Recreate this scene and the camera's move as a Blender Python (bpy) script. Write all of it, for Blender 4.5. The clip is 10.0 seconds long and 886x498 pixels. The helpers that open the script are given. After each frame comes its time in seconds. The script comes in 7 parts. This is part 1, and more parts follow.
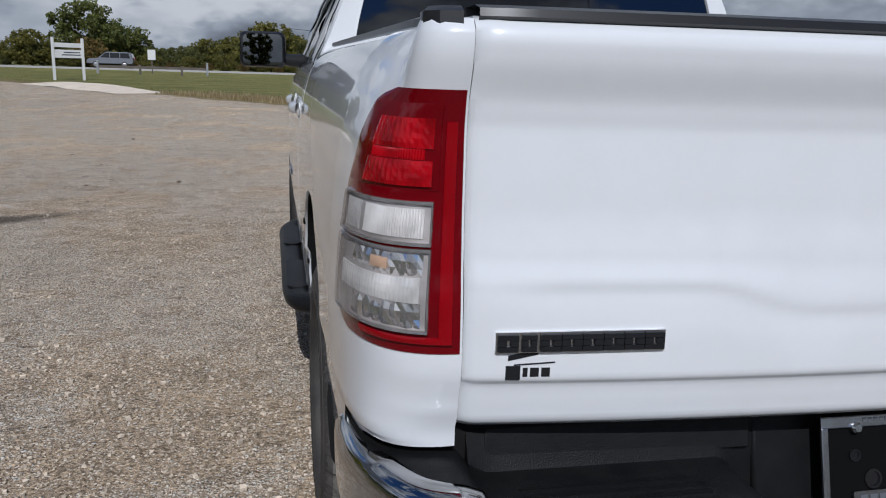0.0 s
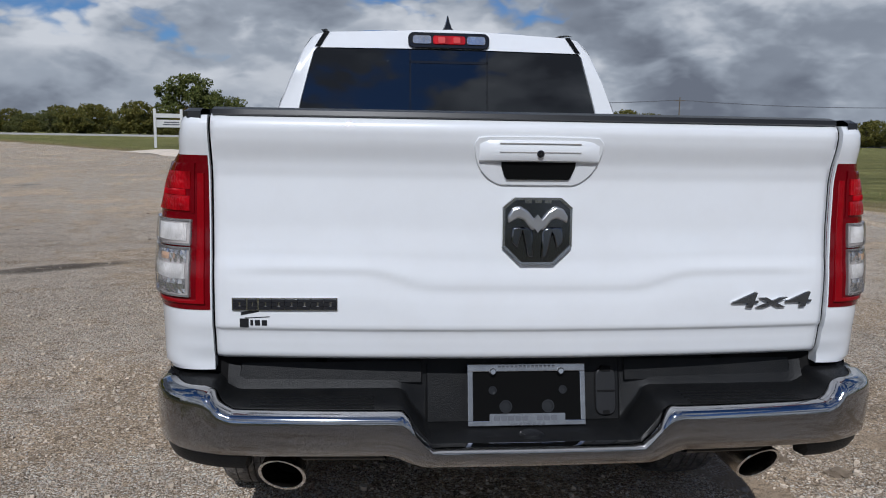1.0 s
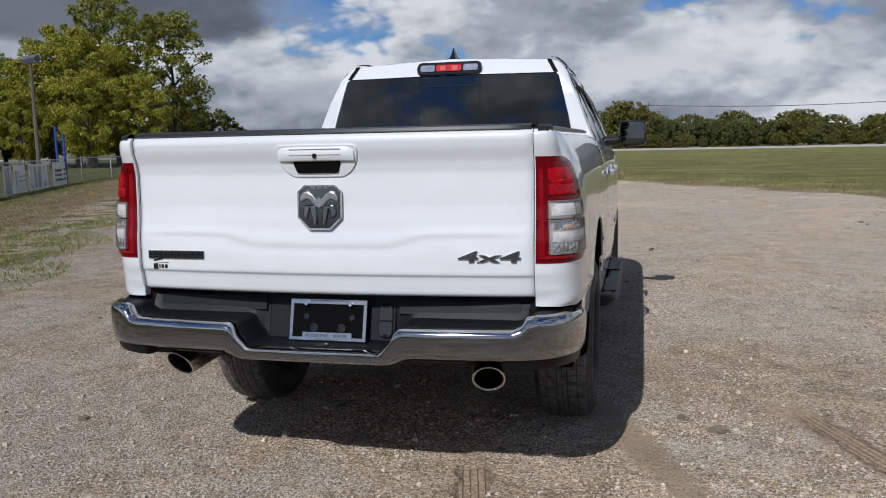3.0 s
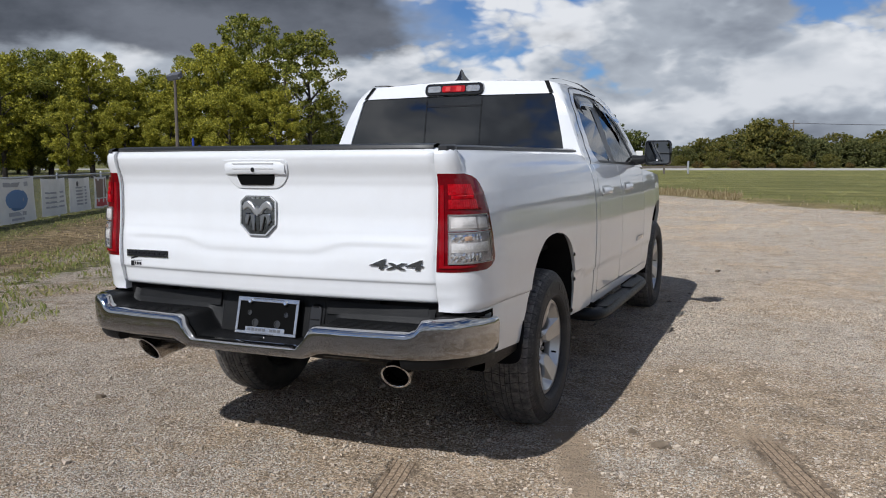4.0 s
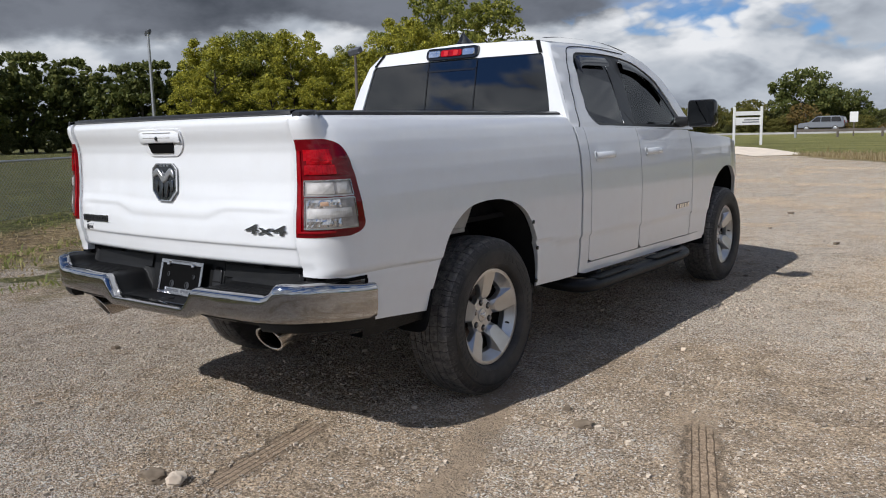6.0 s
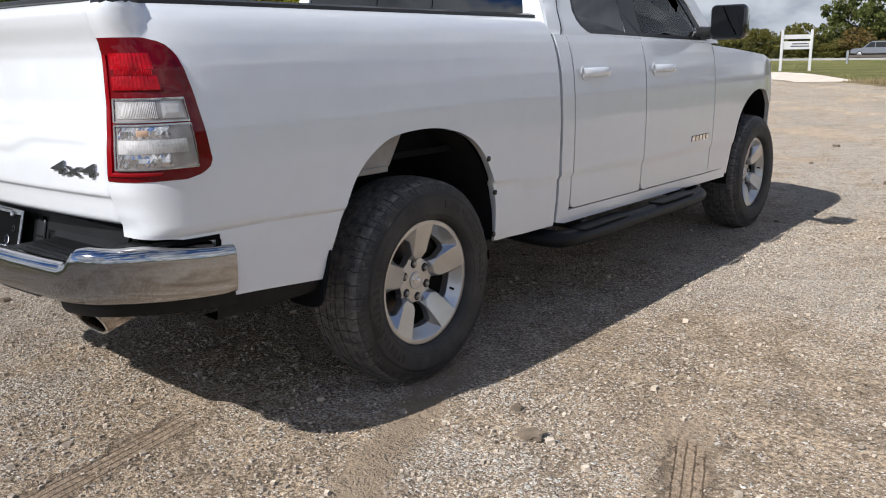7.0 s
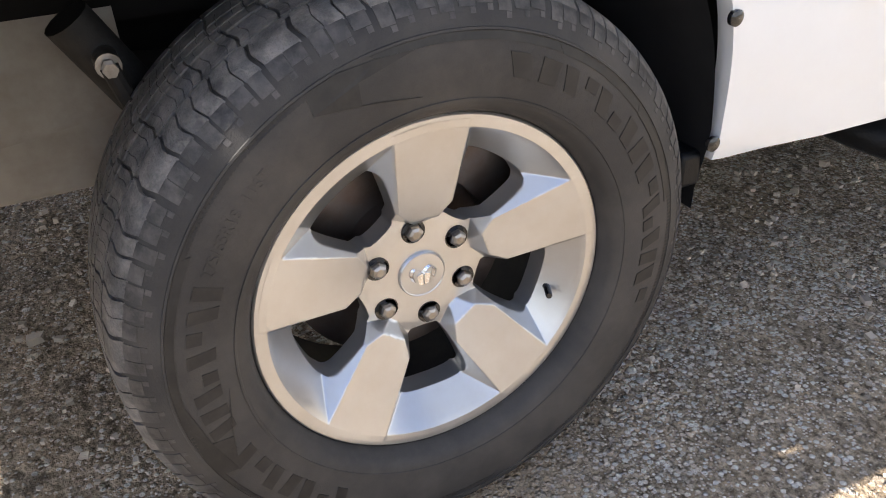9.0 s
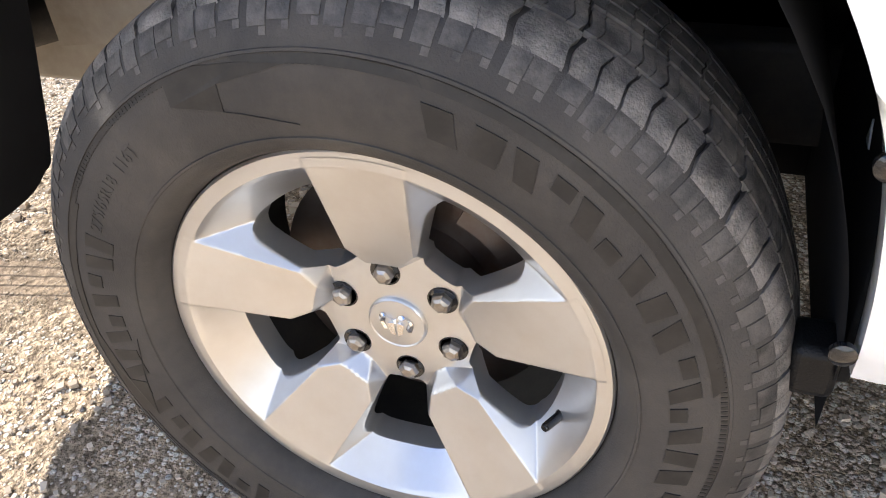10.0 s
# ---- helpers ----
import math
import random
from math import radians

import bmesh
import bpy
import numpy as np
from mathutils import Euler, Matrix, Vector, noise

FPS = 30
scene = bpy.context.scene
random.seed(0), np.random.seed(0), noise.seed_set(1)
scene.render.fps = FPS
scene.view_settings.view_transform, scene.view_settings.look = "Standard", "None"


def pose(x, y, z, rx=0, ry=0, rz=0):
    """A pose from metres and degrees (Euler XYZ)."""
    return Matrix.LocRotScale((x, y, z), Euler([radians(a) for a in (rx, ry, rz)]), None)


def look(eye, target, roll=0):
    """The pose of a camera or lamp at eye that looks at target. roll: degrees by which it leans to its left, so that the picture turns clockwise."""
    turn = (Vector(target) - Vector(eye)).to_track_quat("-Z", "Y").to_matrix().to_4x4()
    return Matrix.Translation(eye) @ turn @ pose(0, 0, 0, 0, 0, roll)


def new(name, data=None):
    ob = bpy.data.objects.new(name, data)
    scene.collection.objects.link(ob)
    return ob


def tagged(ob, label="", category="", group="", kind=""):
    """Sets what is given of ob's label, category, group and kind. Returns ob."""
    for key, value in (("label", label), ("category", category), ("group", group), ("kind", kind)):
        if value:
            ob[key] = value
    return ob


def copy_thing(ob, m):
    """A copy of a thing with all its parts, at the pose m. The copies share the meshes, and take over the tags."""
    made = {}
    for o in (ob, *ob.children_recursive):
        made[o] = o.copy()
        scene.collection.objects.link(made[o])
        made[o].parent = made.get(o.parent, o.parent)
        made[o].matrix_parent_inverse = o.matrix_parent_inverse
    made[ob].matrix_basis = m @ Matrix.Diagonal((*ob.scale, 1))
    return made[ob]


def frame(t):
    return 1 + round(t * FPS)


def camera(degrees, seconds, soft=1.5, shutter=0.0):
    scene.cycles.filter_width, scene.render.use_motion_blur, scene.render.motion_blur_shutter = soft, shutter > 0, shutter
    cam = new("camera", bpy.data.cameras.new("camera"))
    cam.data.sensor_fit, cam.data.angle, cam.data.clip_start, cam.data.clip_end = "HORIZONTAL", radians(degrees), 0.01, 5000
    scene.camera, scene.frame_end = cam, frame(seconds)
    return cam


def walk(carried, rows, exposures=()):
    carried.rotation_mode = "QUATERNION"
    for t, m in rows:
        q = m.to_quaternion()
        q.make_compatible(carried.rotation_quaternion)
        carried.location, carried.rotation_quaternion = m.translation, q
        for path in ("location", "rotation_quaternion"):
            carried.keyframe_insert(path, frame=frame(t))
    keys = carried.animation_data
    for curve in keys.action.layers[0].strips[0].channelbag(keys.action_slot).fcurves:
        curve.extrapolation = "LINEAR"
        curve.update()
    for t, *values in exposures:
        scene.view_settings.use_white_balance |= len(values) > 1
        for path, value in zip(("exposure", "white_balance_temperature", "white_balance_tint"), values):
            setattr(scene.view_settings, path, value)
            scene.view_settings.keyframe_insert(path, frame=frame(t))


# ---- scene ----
cam = camera(57.3, 10.0, soft=1.05)
PATH = [
    (0, (-1.065, -2.258, 1.336), (-0.655, -0.350, 0.898), 1.8),
    (0.5, (-0.809, -2.763, 1.372), (-0.5, -0.816, 1.037), 1.4),
    (1, (-0.427, -3.163, 1.378), (-0.231, -1.195, 1.085), 1.0),
    (1.5, (-0.094, -3.532, 1.393), (-0.049, -1.555, 1.093), 0.4),
    (2, (0.323, -3.727, 1.362), (0.199, -1.754, 1.059), -0.3),
    (3.5, (1.593, -4.057, 1.363), (0.953, -2.177, 1.128), -0.9),
    (4, (2.045, -4.0, 1.362), (1.261, -2.173, 1.141), -0.3),
    (4.5, (2.54, -3.942, 1.354), (1.613, -2.182, 1.145), -0.6),
    (5, (2.937, -3.836, 1.359), (1.884, -2.15, 1.136), -0.8),
    (6.3, (3.158, -3.018, 1.312), (1.929, -1.477, 0.977), -1.3),
    (6.5, (3.116, -2.789, 1.303), (1.873, -1.269, 0.924), -1.1),
    (7, (2.909, -2.264, 1.249), (1.658, -0.775, 0.782), -1.0),
    (7.5, (2.590, -1.717, 1.130), (1.331, -0.258, 0.597), -2.0),
    (8, (2.295, -1.244, 1.073), (1.004, 0.132, 0.410), -1.4),
    (8.5, (1.999, -0.778, 1.014), (0.564, 0.325, 0.164), -2.2),
    (9, (1.694, -0.360, 0.994), (0.160, 0.367, -0.064), -2.3),
    (9.5, (1.470, -0.029, 0.944), (-0.125, 0.124, -0.253), -2.7),
    (10, (1.472, 0.291, 0.979), (-0.035, -0.285, -0.202), -4.3),
]
walk(cam, [(t, look(eye, target, roll)) for t, eye, target, roll in PATH], exposures=[(0, -0.70, 5850, 10), (2, -0.70, 5850, 10), (3.5, -0.42, 6050, 10), (5, -0.29, 6100, 10), (6.5, -0.14, 6200, 10), (7.5, 0.32, 6150, 10), (8, 0.58, 6150, 10), (8.5, 1.02, 6300, 10), (9, 1.66, 6600, 10), (9.5, 1.90, 6750, 10), (10, 2.06, 6700, 10)])

# ---- world, sun ----
SUN_TO = Vector((0.20, 1.15, -1.0)).normalized()      # the way the sunlight goes
SUN_EL = math.asin(-SUN_TO.z)
CLOUD_SHIFT = (1.9, 3.4, 1.3)
SUN_AZ = math.atan2(-SUN_TO.x, -SUN_TO.y)              # clockwise from +y


def links(tree, *pairs):
    for a, b in pairs:
        tree.links.new(a, b)


def make_world():
    w = bpy.data.worlds.new("sky")
    scene.world = w
    w.use_nodes = True
    t = w.node_tree
    t.nodes.clear()
    n = t.nodes.new
    out, mix = n("ShaderNodeOutputWorld"), n("ShaderNodeMixShader")
    sky_bg, cloud_bg = n("ShaderNodeBackground"), n("ShaderNodeBackground")
    sky = n("ShaderNodeTexSky")
    sky.sky_type, sky.sun_disc = "NISHITA", False
    sky.sun_elevation, sky.sun_rotation = SUN_EL, SUN_AZ
    sky.air_density, sky.dust_density, sky.ozone_density = 1.0, 0.15, 4.5
    sky_bg.inputs[1].default_value = 0.075
    # heaped clouds in flat-based rows: sunlit tops, grey bellies; a thick dark bank high in the north-west
    deep = n("ShaderNodeMix"); deep.data_type, deep.blend_type = "RGBA", "MULTIPLY"
    deep.inputs["Factor"].default_value, deep.inputs["B"].default_value = 1.0, (0.72, 0.92, 1.22, 1)
    co, mp, axes = n("ShaderNodeTexCoord"), n("ShaderNodeMapping"), n("ShaderNodeSeparateXYZ")
    mp.inputs["Scale"].default_value, mp.inputs["Location"].default_value = (1.75, 1.75, 3.5), CLOUD_SHIFT
    mp.inputs["Rotation"].default_value = (0, 0, radians(-30))
    links(t, (co.outputs["Generated"], mp.inputs[0]), (co.outputs["Generated"], axes.inputs[0]))

    def calc(op, a, c, d=None):
        m = n("ShaderNodeMath"); m.operation = op
        for i, v in enumerate((a, c, d)):
            if isinstance(v, (int, float)):
                m.inputs[i].default_value = v
            elif v is not None:
                t.links.new(v, m.inputs[i])
        return m.outputs[0]

    def ranged(value, lo, hi, a=0.0, c=1.0):
        mr = n("ShaderNodeMapRange"); mr.interpolation_type = "SMOOTHSTEP"
        for key, v in (("From Min", lo), ("From Max", hi), ("To Min", a), ("To Max", c)):
            mr.inputs[key].default_value = v
        t.links.new(value, mr.inputs["Value"])
        return mr.outputs[0]

    def moved(by):
        v = n("ShaderNodeVectorMath"); v.operation = "ADD"
        v.inputs[1].default_value = by
        t.links.new(mp.outputs[0], v.inputs[0])
        return v.outputs[0]

    def noise_at(where, scale, detail, rough):
        node = n("ShaderNodeTexNoise")
        for key, v in (("Scale", scale), ("Detail", detail), ("Roughness", rough)):
            node.inputs[key].default_value = v
        t.links.new(where, node.inputs["Vector"])
        return node.outputs["Fac"]

    def heap(where):
        lumps = n("ShaderNodeTexVoronoi")
        for key, v in (("Scale", 5.5), ("Detail", 3.0), ("Roughness", 0.55)):
            lumps.inputs[key].default_value = v
        bent = n("ShaderNodeVectorMath"); bent.operation = "MULTIPLY_ADD"
        warp = n("ShaderNodeTexNoise")
        warp.inputs["Scale"].default_value, warp.inputs["Detail"].default_value = 6.0, 3.0
        bent.inputs[1].default_value = (0.16, 0.16, 0.16)
        links(t, (where, warp.inputs["Vector"]), (warp.outputs["Color"], bent.inputs[0]), (where, bent.inputs[2]), (bent.outputs[0], lumps.inputs["Vector"]))
        big, fine = noise_at(where, 1.45, 5.0, 0.48), noise_at(where, 6.0, 7.0, 0.55)
        return calc("MULTIPLY_ADD", lumps.outputs["Distance"], -0.115, calc("MULTIPLY_ADD", fine, 0.13, calc("ADD", big, 0.035)))
    body, above = heap(mp.outputs[0]), heap(moved((-0.02, -0.05, 0.13)))
    tops = ranged(calc("SUBTRACT", body, above), -0.09, 0.09, -0.30, 0.30)
    thin = ranged(body, 0.36, 0.60, 0.34, 0.0)
    glow = ranged(calc("MULTIPLY_ADD", noise_at(moved((3.1, 1.7, 0.4)), 7.0, 4.0, 0.5), 0.35, noise_at(moved((7.3, 2.1, 5.2)), 2.3, 4.0, 0.5)), 0.56, 0.82, 0.20, 0.56)
    shade = calc("ADD", calc("ADD", calc("ADD", thin, tops), glow), ranged(axes.outputs[2], 0.18, 0.55, 0.0, -0.14))
    cover = ranged(calc("SUBTRACT", body, ranged(axes.outputs[2], 0.22, 0.60, 0.0, 0.13)), 0.345, 0.405)     # fewer towards the zenith
    ramp = n("ShaderNodeValToRGB")
    e = ramp.color_ramp.elements
    e[0].position, e[0].color = 0.0, (0.26, 0.28, 0.325, 1)
    e[1].position, e[1].color = 0.95, (1.08, 1.07, 1.06, 1)
    e.new(0.25).color = (0.41, 0.44, 0.49, 1)
    e.new(0.55).color = (0.60, 0.635, 0.68, 1)
    t.links.new(shade, ramp.inputs[0])
    side = calc("ADD", calc("MULTIPLY", axes.outputs[0], -0.743), calc("MULTIPLY", axes.outputs[1], 0.669))
    ragged = calc("MULTIPLY_ADD", calc("SUBTRACT", noise_at(mp.outputs[0], 2.6, 7.0, 0.55), 0.5), 0.17, axes.outputs[2])
    bank = calc("MULTIPLY", ranged(calc("MULTIPLY_ADD", calc("SUBTRACT", noise_at(mp.outputs[0], 2.2, 5.0, 0.5), 0.5), 0.30, side), 0.845, 0.905), ranged(ragged, 0.112, 0.140))
    bank = calc("MULTIPLY", bank, ranged(axes.outputs[2], 0.35, 0.60, 1.0, 0.0))
    dim, belly = n("ShaderNodeMix"), n("ShaderNodeValToRGB")
    dim.data_type = "RGBA"
    belly.color_ramp.elements[0].position, belly.color_ramp.elements[0].color = 0.35, (0.082, 0.092, 0.112, 1)
    belly.color_ramp.elements[1].position, belly.color_ramp.elements[1].color = 0.68, (0.25, 0.265, 0.30, 1)
    cloud_bg.inputs[1].default_value = 0.92
    links(t, (noise_at(mp.outputs[0], 3.4, 6.0, 0.55), belly.inputs[0]), (bank, dim.inputs["Factor"]), (ramp.outputs[0], dim.inputs["A"]), (belly.outputs[0], dim.inputs["B"]), (dim.outputs["Result"], cloud_bg.inputs[0]),
          (sky.outputs[0], deep.inputs["A"]), (deep.outputs["Result"], sky_bg.inputs[0]), (calc("MAXIMUM", cover, bank), mix.inputs[0]), (sky_bg.outputs[0], mix.inputs[1]), (cloud_bg.outputs[0], mix.inputs[2]), (mix.outputs[0], out.inputs[0]))


make_world()
sun_data = bpy.data.lights.new("sun", "SUN")
sun_data.energy, sun_data.angle, sun_data.color = 4.5, radians(0.53), (1.0, 0.965, 0.92)
sun = new("sun", sun_data)
sun.rotation_mode = "QUATERNION"
sun.rotation_quaternion = SUN_TO.to_track_quat("-Z", "Y")
sun.location = (-8, -40, 40)

# ---- materials ----
def make(name, color, rough=0.5, metal=0.0, coat=0.0, spec=0.5, vary=0.0, vary_scale=3.0, grain=0.0, grain_scale=200.0,
         dirt=None, dirt_amount=0.0, dirt_scale=6.0, island=0.0, transmission=0.0, ior=1.45, rough_vary=0.0):
    """A painted, plastic, metal or rubber surface: base colour with slow variation, patches of dirt and a fine grain relief."""
    mt = bpy.data.materials.new(name)
    mt.use_nodes = True
    t = mt.node_tree
    n, b = t.nodes.new, t.nodes["Principled BSDF"]
    b.inputs["Base Color"].default_value = (*color, 1)
    b.inputs["Roughness"].default_value, b.inputs["Metallic"].default_value = rough, metal
    b.inputs["Coat Weight"].default_value, b.inputs["Coat Roughness"].default_value = coat, 0.03
    b.inputs["Specular IOR Level"].default_value = spec
    b.inputs["Diffuse Roughness"].default_value = 1.0 if rough >= 0.9 else 0.0
    b.inputs["Transmission Weight"].default_value, b.inputs["IOR"].default_value = transmission, ior
    co = n("ShaderNodeTexCoord").outputs["Object"]
    last = None
    if vary or island:
        hsv = n("ShaderNodeHueSaturation")
        hsv.inputs["Color"].default_value = (*color, 1)
        ns = n("ShaderNodeTexNoise")
        ns.inputs["Scale"].default_value, ns.inputs["Detail"].default_value = vary_scale, 5
        mr = n("ShaderNodeMapRange")
        mr.inputs["From Min"].default_value, mr.inputs["From Max"].default_value = 0.25, 0.75
        mr.inputs["To Min"].default_value, mr.inputs["To Max"].default_value = 1 - vary, 1 + vary
        links(t, (co, ns.inputs["Vector"]), (ns.outputs["Fac"], mr.inputs["Value"]), (mr.outputs[0], hsv.inputs["Value"]))
        if island:
            geo, mul = n("ShaderNodeNewGeometry"), n("ShaderNodeMapRange")
            mul.inputs["To Min"].default_value, mul.inputs["To Max"].default_value = 1 - island, 1 + island
            mm = n("ShaderNodeMath"); mm.operation = "MULTIPLY"
            links(t, (geo.outputs["Random Per Island"], mul.inputs["Value"]), (mul.outputs[0], mm.inputs[0]), (mr.outputs[0], mm.inputs[1]), (mm.outputs[0], hsv.inputs["Value"]))
        last = hsv.outputs[0]
    if dirt:
        mx, ns, rp = n("ShaderNodeMix"), n("ShaderNodeTexNoise"), n("ShaderNodeMapRange")
        mx.data_type = "RGBA"
        ns.inputs["Scale"].default_value, ns.inputs["Detail"].default_value, ns.inputs["Roughness"].default_value = dirt_scale, 8, 0.65
        rp.inputs["From Min"].default_value, rp.inputs["From Max"].default_value, rp.inputs["To Max"].default_value = 0.42, 0.72, dirt_amount
        mx.inputs["A"].default_value, mx.inputs["B"].default_value = (*color, 1), (*dirt, 1)
        links(t, (co, ns.inputs["Vector"]), (ns.outputs["Fac"], rp.inputs["Value"]), (rp.outputs[0], mx.inputs["Factor"]))
        if last:
            links(t, (last, mx.inputs["A"]))
        last = mx.outputs["Result"]
    if last:
        links(t, (last, b.inputs["Base Color"]))
    if rough_vary:
        ns, mr = n("ShaderNodeTexNoise"), n("ShaderNodeMapRange")
        ns.inputs["Scale"].default_value, ns.inputs["Detail"].default_value = vary_scale * 4, 6
        mr.inputs["To Min"].default_value, mr.inputs["To Max"].default_value = max(0, rough - rough_vary), rough + rough_vary
        links(t, (co, ns.inputs["Vector"]), (ns.outputs["Fac"], mr.inputs["Value"]), (mr.outputs[0], b.inputs["Roughness"]))
    if grain:
        ns, bp = n("ShaderNodeTexNoise"), n("ShaderNodeBump")
        ns.inputs["Scale"].default_value, ns.inputs["Detail"].default_value = grain_scale, 3
        bp.inputs["Strength"].default_value, bp.inputs["Distance"].default_value = grain, 0.002
        links(t, (co, ns.inputs["Vector"]), (ns.outputs["Fac"], bp.inputs["Height"]), (bp.outputs[0], b.inputs["Normal"]))
    return mt


def make_glass(name, tint, index=1.5):
    """A thin pane: clear to a tint, with a mirror that grows towards grazing."""
    mt = bpy.data.materials.new(name)
    mt.use_nodes = True
    t = mt.node_tree
    t.nodes.clear()
    n = t.nodes.new
    out, mx, tr, gl, fr = n("ShaderNodeOutputMaterial"), n("ShaderNodeMixShader"), n("ShaderNodeBsdfTransparent"), n("ShaderNodeBsdfGlossy"), n("ShaderNodeFresnel")
    tr.inputs[0].default_value = (*tint, 1)
    gl.inputs["Roughness"].default_value = 0.0
    fr.inputs[0].default_value = index
    links(t, (fr.outputs[0], mx.inputs[0]), (tr.outputs[0], mx.inputs[1]), (gl.outputs[0], mx.inputs[2]), (mx.outputs[0], out.inputs[0]))
    return mt


def make_ground():
    """Crushed gravel with sandy and bare patches, turning to rough grass past the edges of the lot."""
    mt = bpy.data.materials.new("ground_gravel_grass")
    mt.use_nodes = True
    t = mt.node_tree
    n, b = t.nodes.new, t.nodes["Principled BSDF"]
    co = n("ShaderNodeTexCoord").outputs["Object"]
    sep = n("ShaderNodeSeparateXYZ")
    links(t, (co, sep.inputs[0]))

    def noise_of(scale, detail=6, rough=0.55, stretch=None):
        ns = n("ShaderNodeTexNoise")
        ns.inputs["Scale"].default_value, ns.inputs["Detail"].default_value, ns.inputs["Roughness"].default_value = scale, detail, rough
        src = co
        if stretch:
            mp = n("ShaderNodeMapping")
            mp.inputs["Scale"].default_value, mp.inputs["Rotation"].default_value = stretch[:3], (0, 0, stretch[3])
            links(t, (co, mp.inputs[0]))
            src = mp.outputs[0]
        links(t, (src, ns.inputs["Vector"]))
        return ns.outputs["Fac"]

    def ranged(value, lo, hi, a=0.0, c=1.0, smooth=True):
        mr = n("ShaderNodeMapRange")
        mr.interpolation_type = "SMOOTHSTEP" if smooth else "LINEAR"
        for key, v in (("From Min", lo), ("From Max", hi), ("To Min", a), ("To Max", c)):
            mr.inputs[key].default_value = v
        links(t, (value, mr.inputs["Value"]))
        return mr.outputs[0]

    def calc(op, a, c, d=None):
        m = n("ShaderNodeMath"); m.operation = op
        for i, v in enumerate((a, c, d)):
            if isinstance(v, (int, float)):
                m.inputs[i].default_value = v
            elif v is not None:
                links(t, (v, m.inputs[i]))
        return m.outputs[0]

    def mixed(fac, a, c):
        mx = n("ShaderNodeMix"); mx.data_type = "RGBA"
        links(t, (fac, mx.inputs["Factor"]))
        for key, v in (("A", a), ("B", c)):
            if isinstance(v, tuple):
                mx.inputs[key].default_value = (*v, 1)
            else:
                links(t, (v, mx.inputs[key]))
        return mx.outputs["Result"]

    def line(nx, ny, d):
        return calc("ADD", calc("ADD", calc("MULTIPLY", sep.outputs[0], nx), calc("MULTIPLY", sep.outputs[1], ny)), -d)

    # stones of mixed tone lying close together, thinner where bare earth shows between them
    def cells(scale):
        vo = n("ShaderNodeTexVoronoi")
        vo.inputs["Scale"].default_value = scale
        sc = n("ShaderNodeSeparateColor")
        links(t, (co, vo.inputs["Vector"]), (vo.outputs["Color"], sc.inputs[0]))
        return vo.outputs["Distance"], sc.outputs[0], sc.outputs[1]

    def tones(value, *stops):
        ramp = n("ShaderNodeValToRGB")
        e = ramp.color_ramp.elements
        e[0].color, e[1].color = (*stops[0][1], 1), (*stops[-1][1], 1)
        for at, colour in stops[1:-1]:
            e.new(at).color = (*colour, 1)
        links(t, (value, ramp.inputs[0]))
        return ramp.outputs[0]
    dist, pick, tint = cells(98)
    dist2, pick2, tint2 = cells(185)
    dist3, pick3, tint3 = cells(36)
    soil = calc("MAXIMUM", ranged(noise_of(0.62, 4, 0.58), 0.49, 0.585, 0.0, 1.0), ranged(noise_of(1.0, 5, 0.55, (1.6, 0.12, 1, 0.35)), 0.50, 0.72, 0.0, 0.38))
    soil = calc("MAXIMUM", soil, ranged(noise_of(2.4, 5, 0.62, (1, 1, 1, 1.3)), 0.54, 0.62, 0.0, 0.85))
    scraped = None
    for cx, cy, rad in ((1.85, 0.75, 1.25), (0.9, -1.2, 0.9)):       # where wheels have scraped the stone away
        away = calc("SQRT", calc("ADD", calc("POWER", line(1, 0, cx), 2.0), calc("POWER", line(0, 1, cy), 2.0)), 0.0)
        worn = calc("MULTIPLY", ranged(away, rad * 0.45, rad, 1.0, 0.0), ranged(noise_of(1.9, 7, 0.68), 0.36, 0.58, 0.62, 1.0))
        scraped = worn if scraped is None else calc("MAXIMUM", scraped, worn)
    soil = calc("MAXIMUM", soil, scraped)
    clumps = ranged(noise_of(13.0, 6, 0.7), 0.35, 0.65, -0.16, 0.16, False)
    few = calc("ADD", calc("MULTIPLY_ADD", scraped, 0.13, ranged(soil, 0.0, 1.0, 0.14, 0.77, False)), clumps)
    earth = mixed(ranged(noise_of(60, 6, 0.75), 0.34, 0.66), (0.095, 0.070, 0.047), (0.50, 0.40, 0.295))
    grit = calc("MULTIPLY", ranged(calc("SUBTRACT", pick2, calc("ADD", few, -0.05)), 0.0, 0.05), ranged(dist2, 0.34, 0.60, 1.0, 0.0))
    earth = mixed(grit, earth, tones(tint2, (0, (0.20, 0.155, 0.115)), (0.45, (0.52, 0.43, 0.345)), (1, (0.86, 0.78, 0.69))))
    stone = calc("MULTIPLY", ranged(calc("SUBTRACT", pick, few), 0.0, 0.05), ranged(dist, 0.36, 0.64, 1.0, 0.0))
    gravel = mixed(stone, earth, tones(tint, (0, (0.36, 0.29, 0.22)), (0.30, (0.64, 0.54, 0.44)), (0.62, (0.80, 0.72, 0.63)), (1, (0.88, 0.84, 0.78))))
    large = calc("MULTIPLY", ranged(calc("SUBTRACT", pick3, calc("MULTIPLY_ADD", few, 0.25, 0.74)), 0.0, 0.03), ranged(dist3, 0.26, 0.42, 1.0, 0.0))
    gravel = mixed(large, gravel, tones(tint3, (0, (0.30, 0.24, 0.18)), (0.5, (0.74, 0.66, 0.57)), (1, (0.95, 0.90, 0.83))))
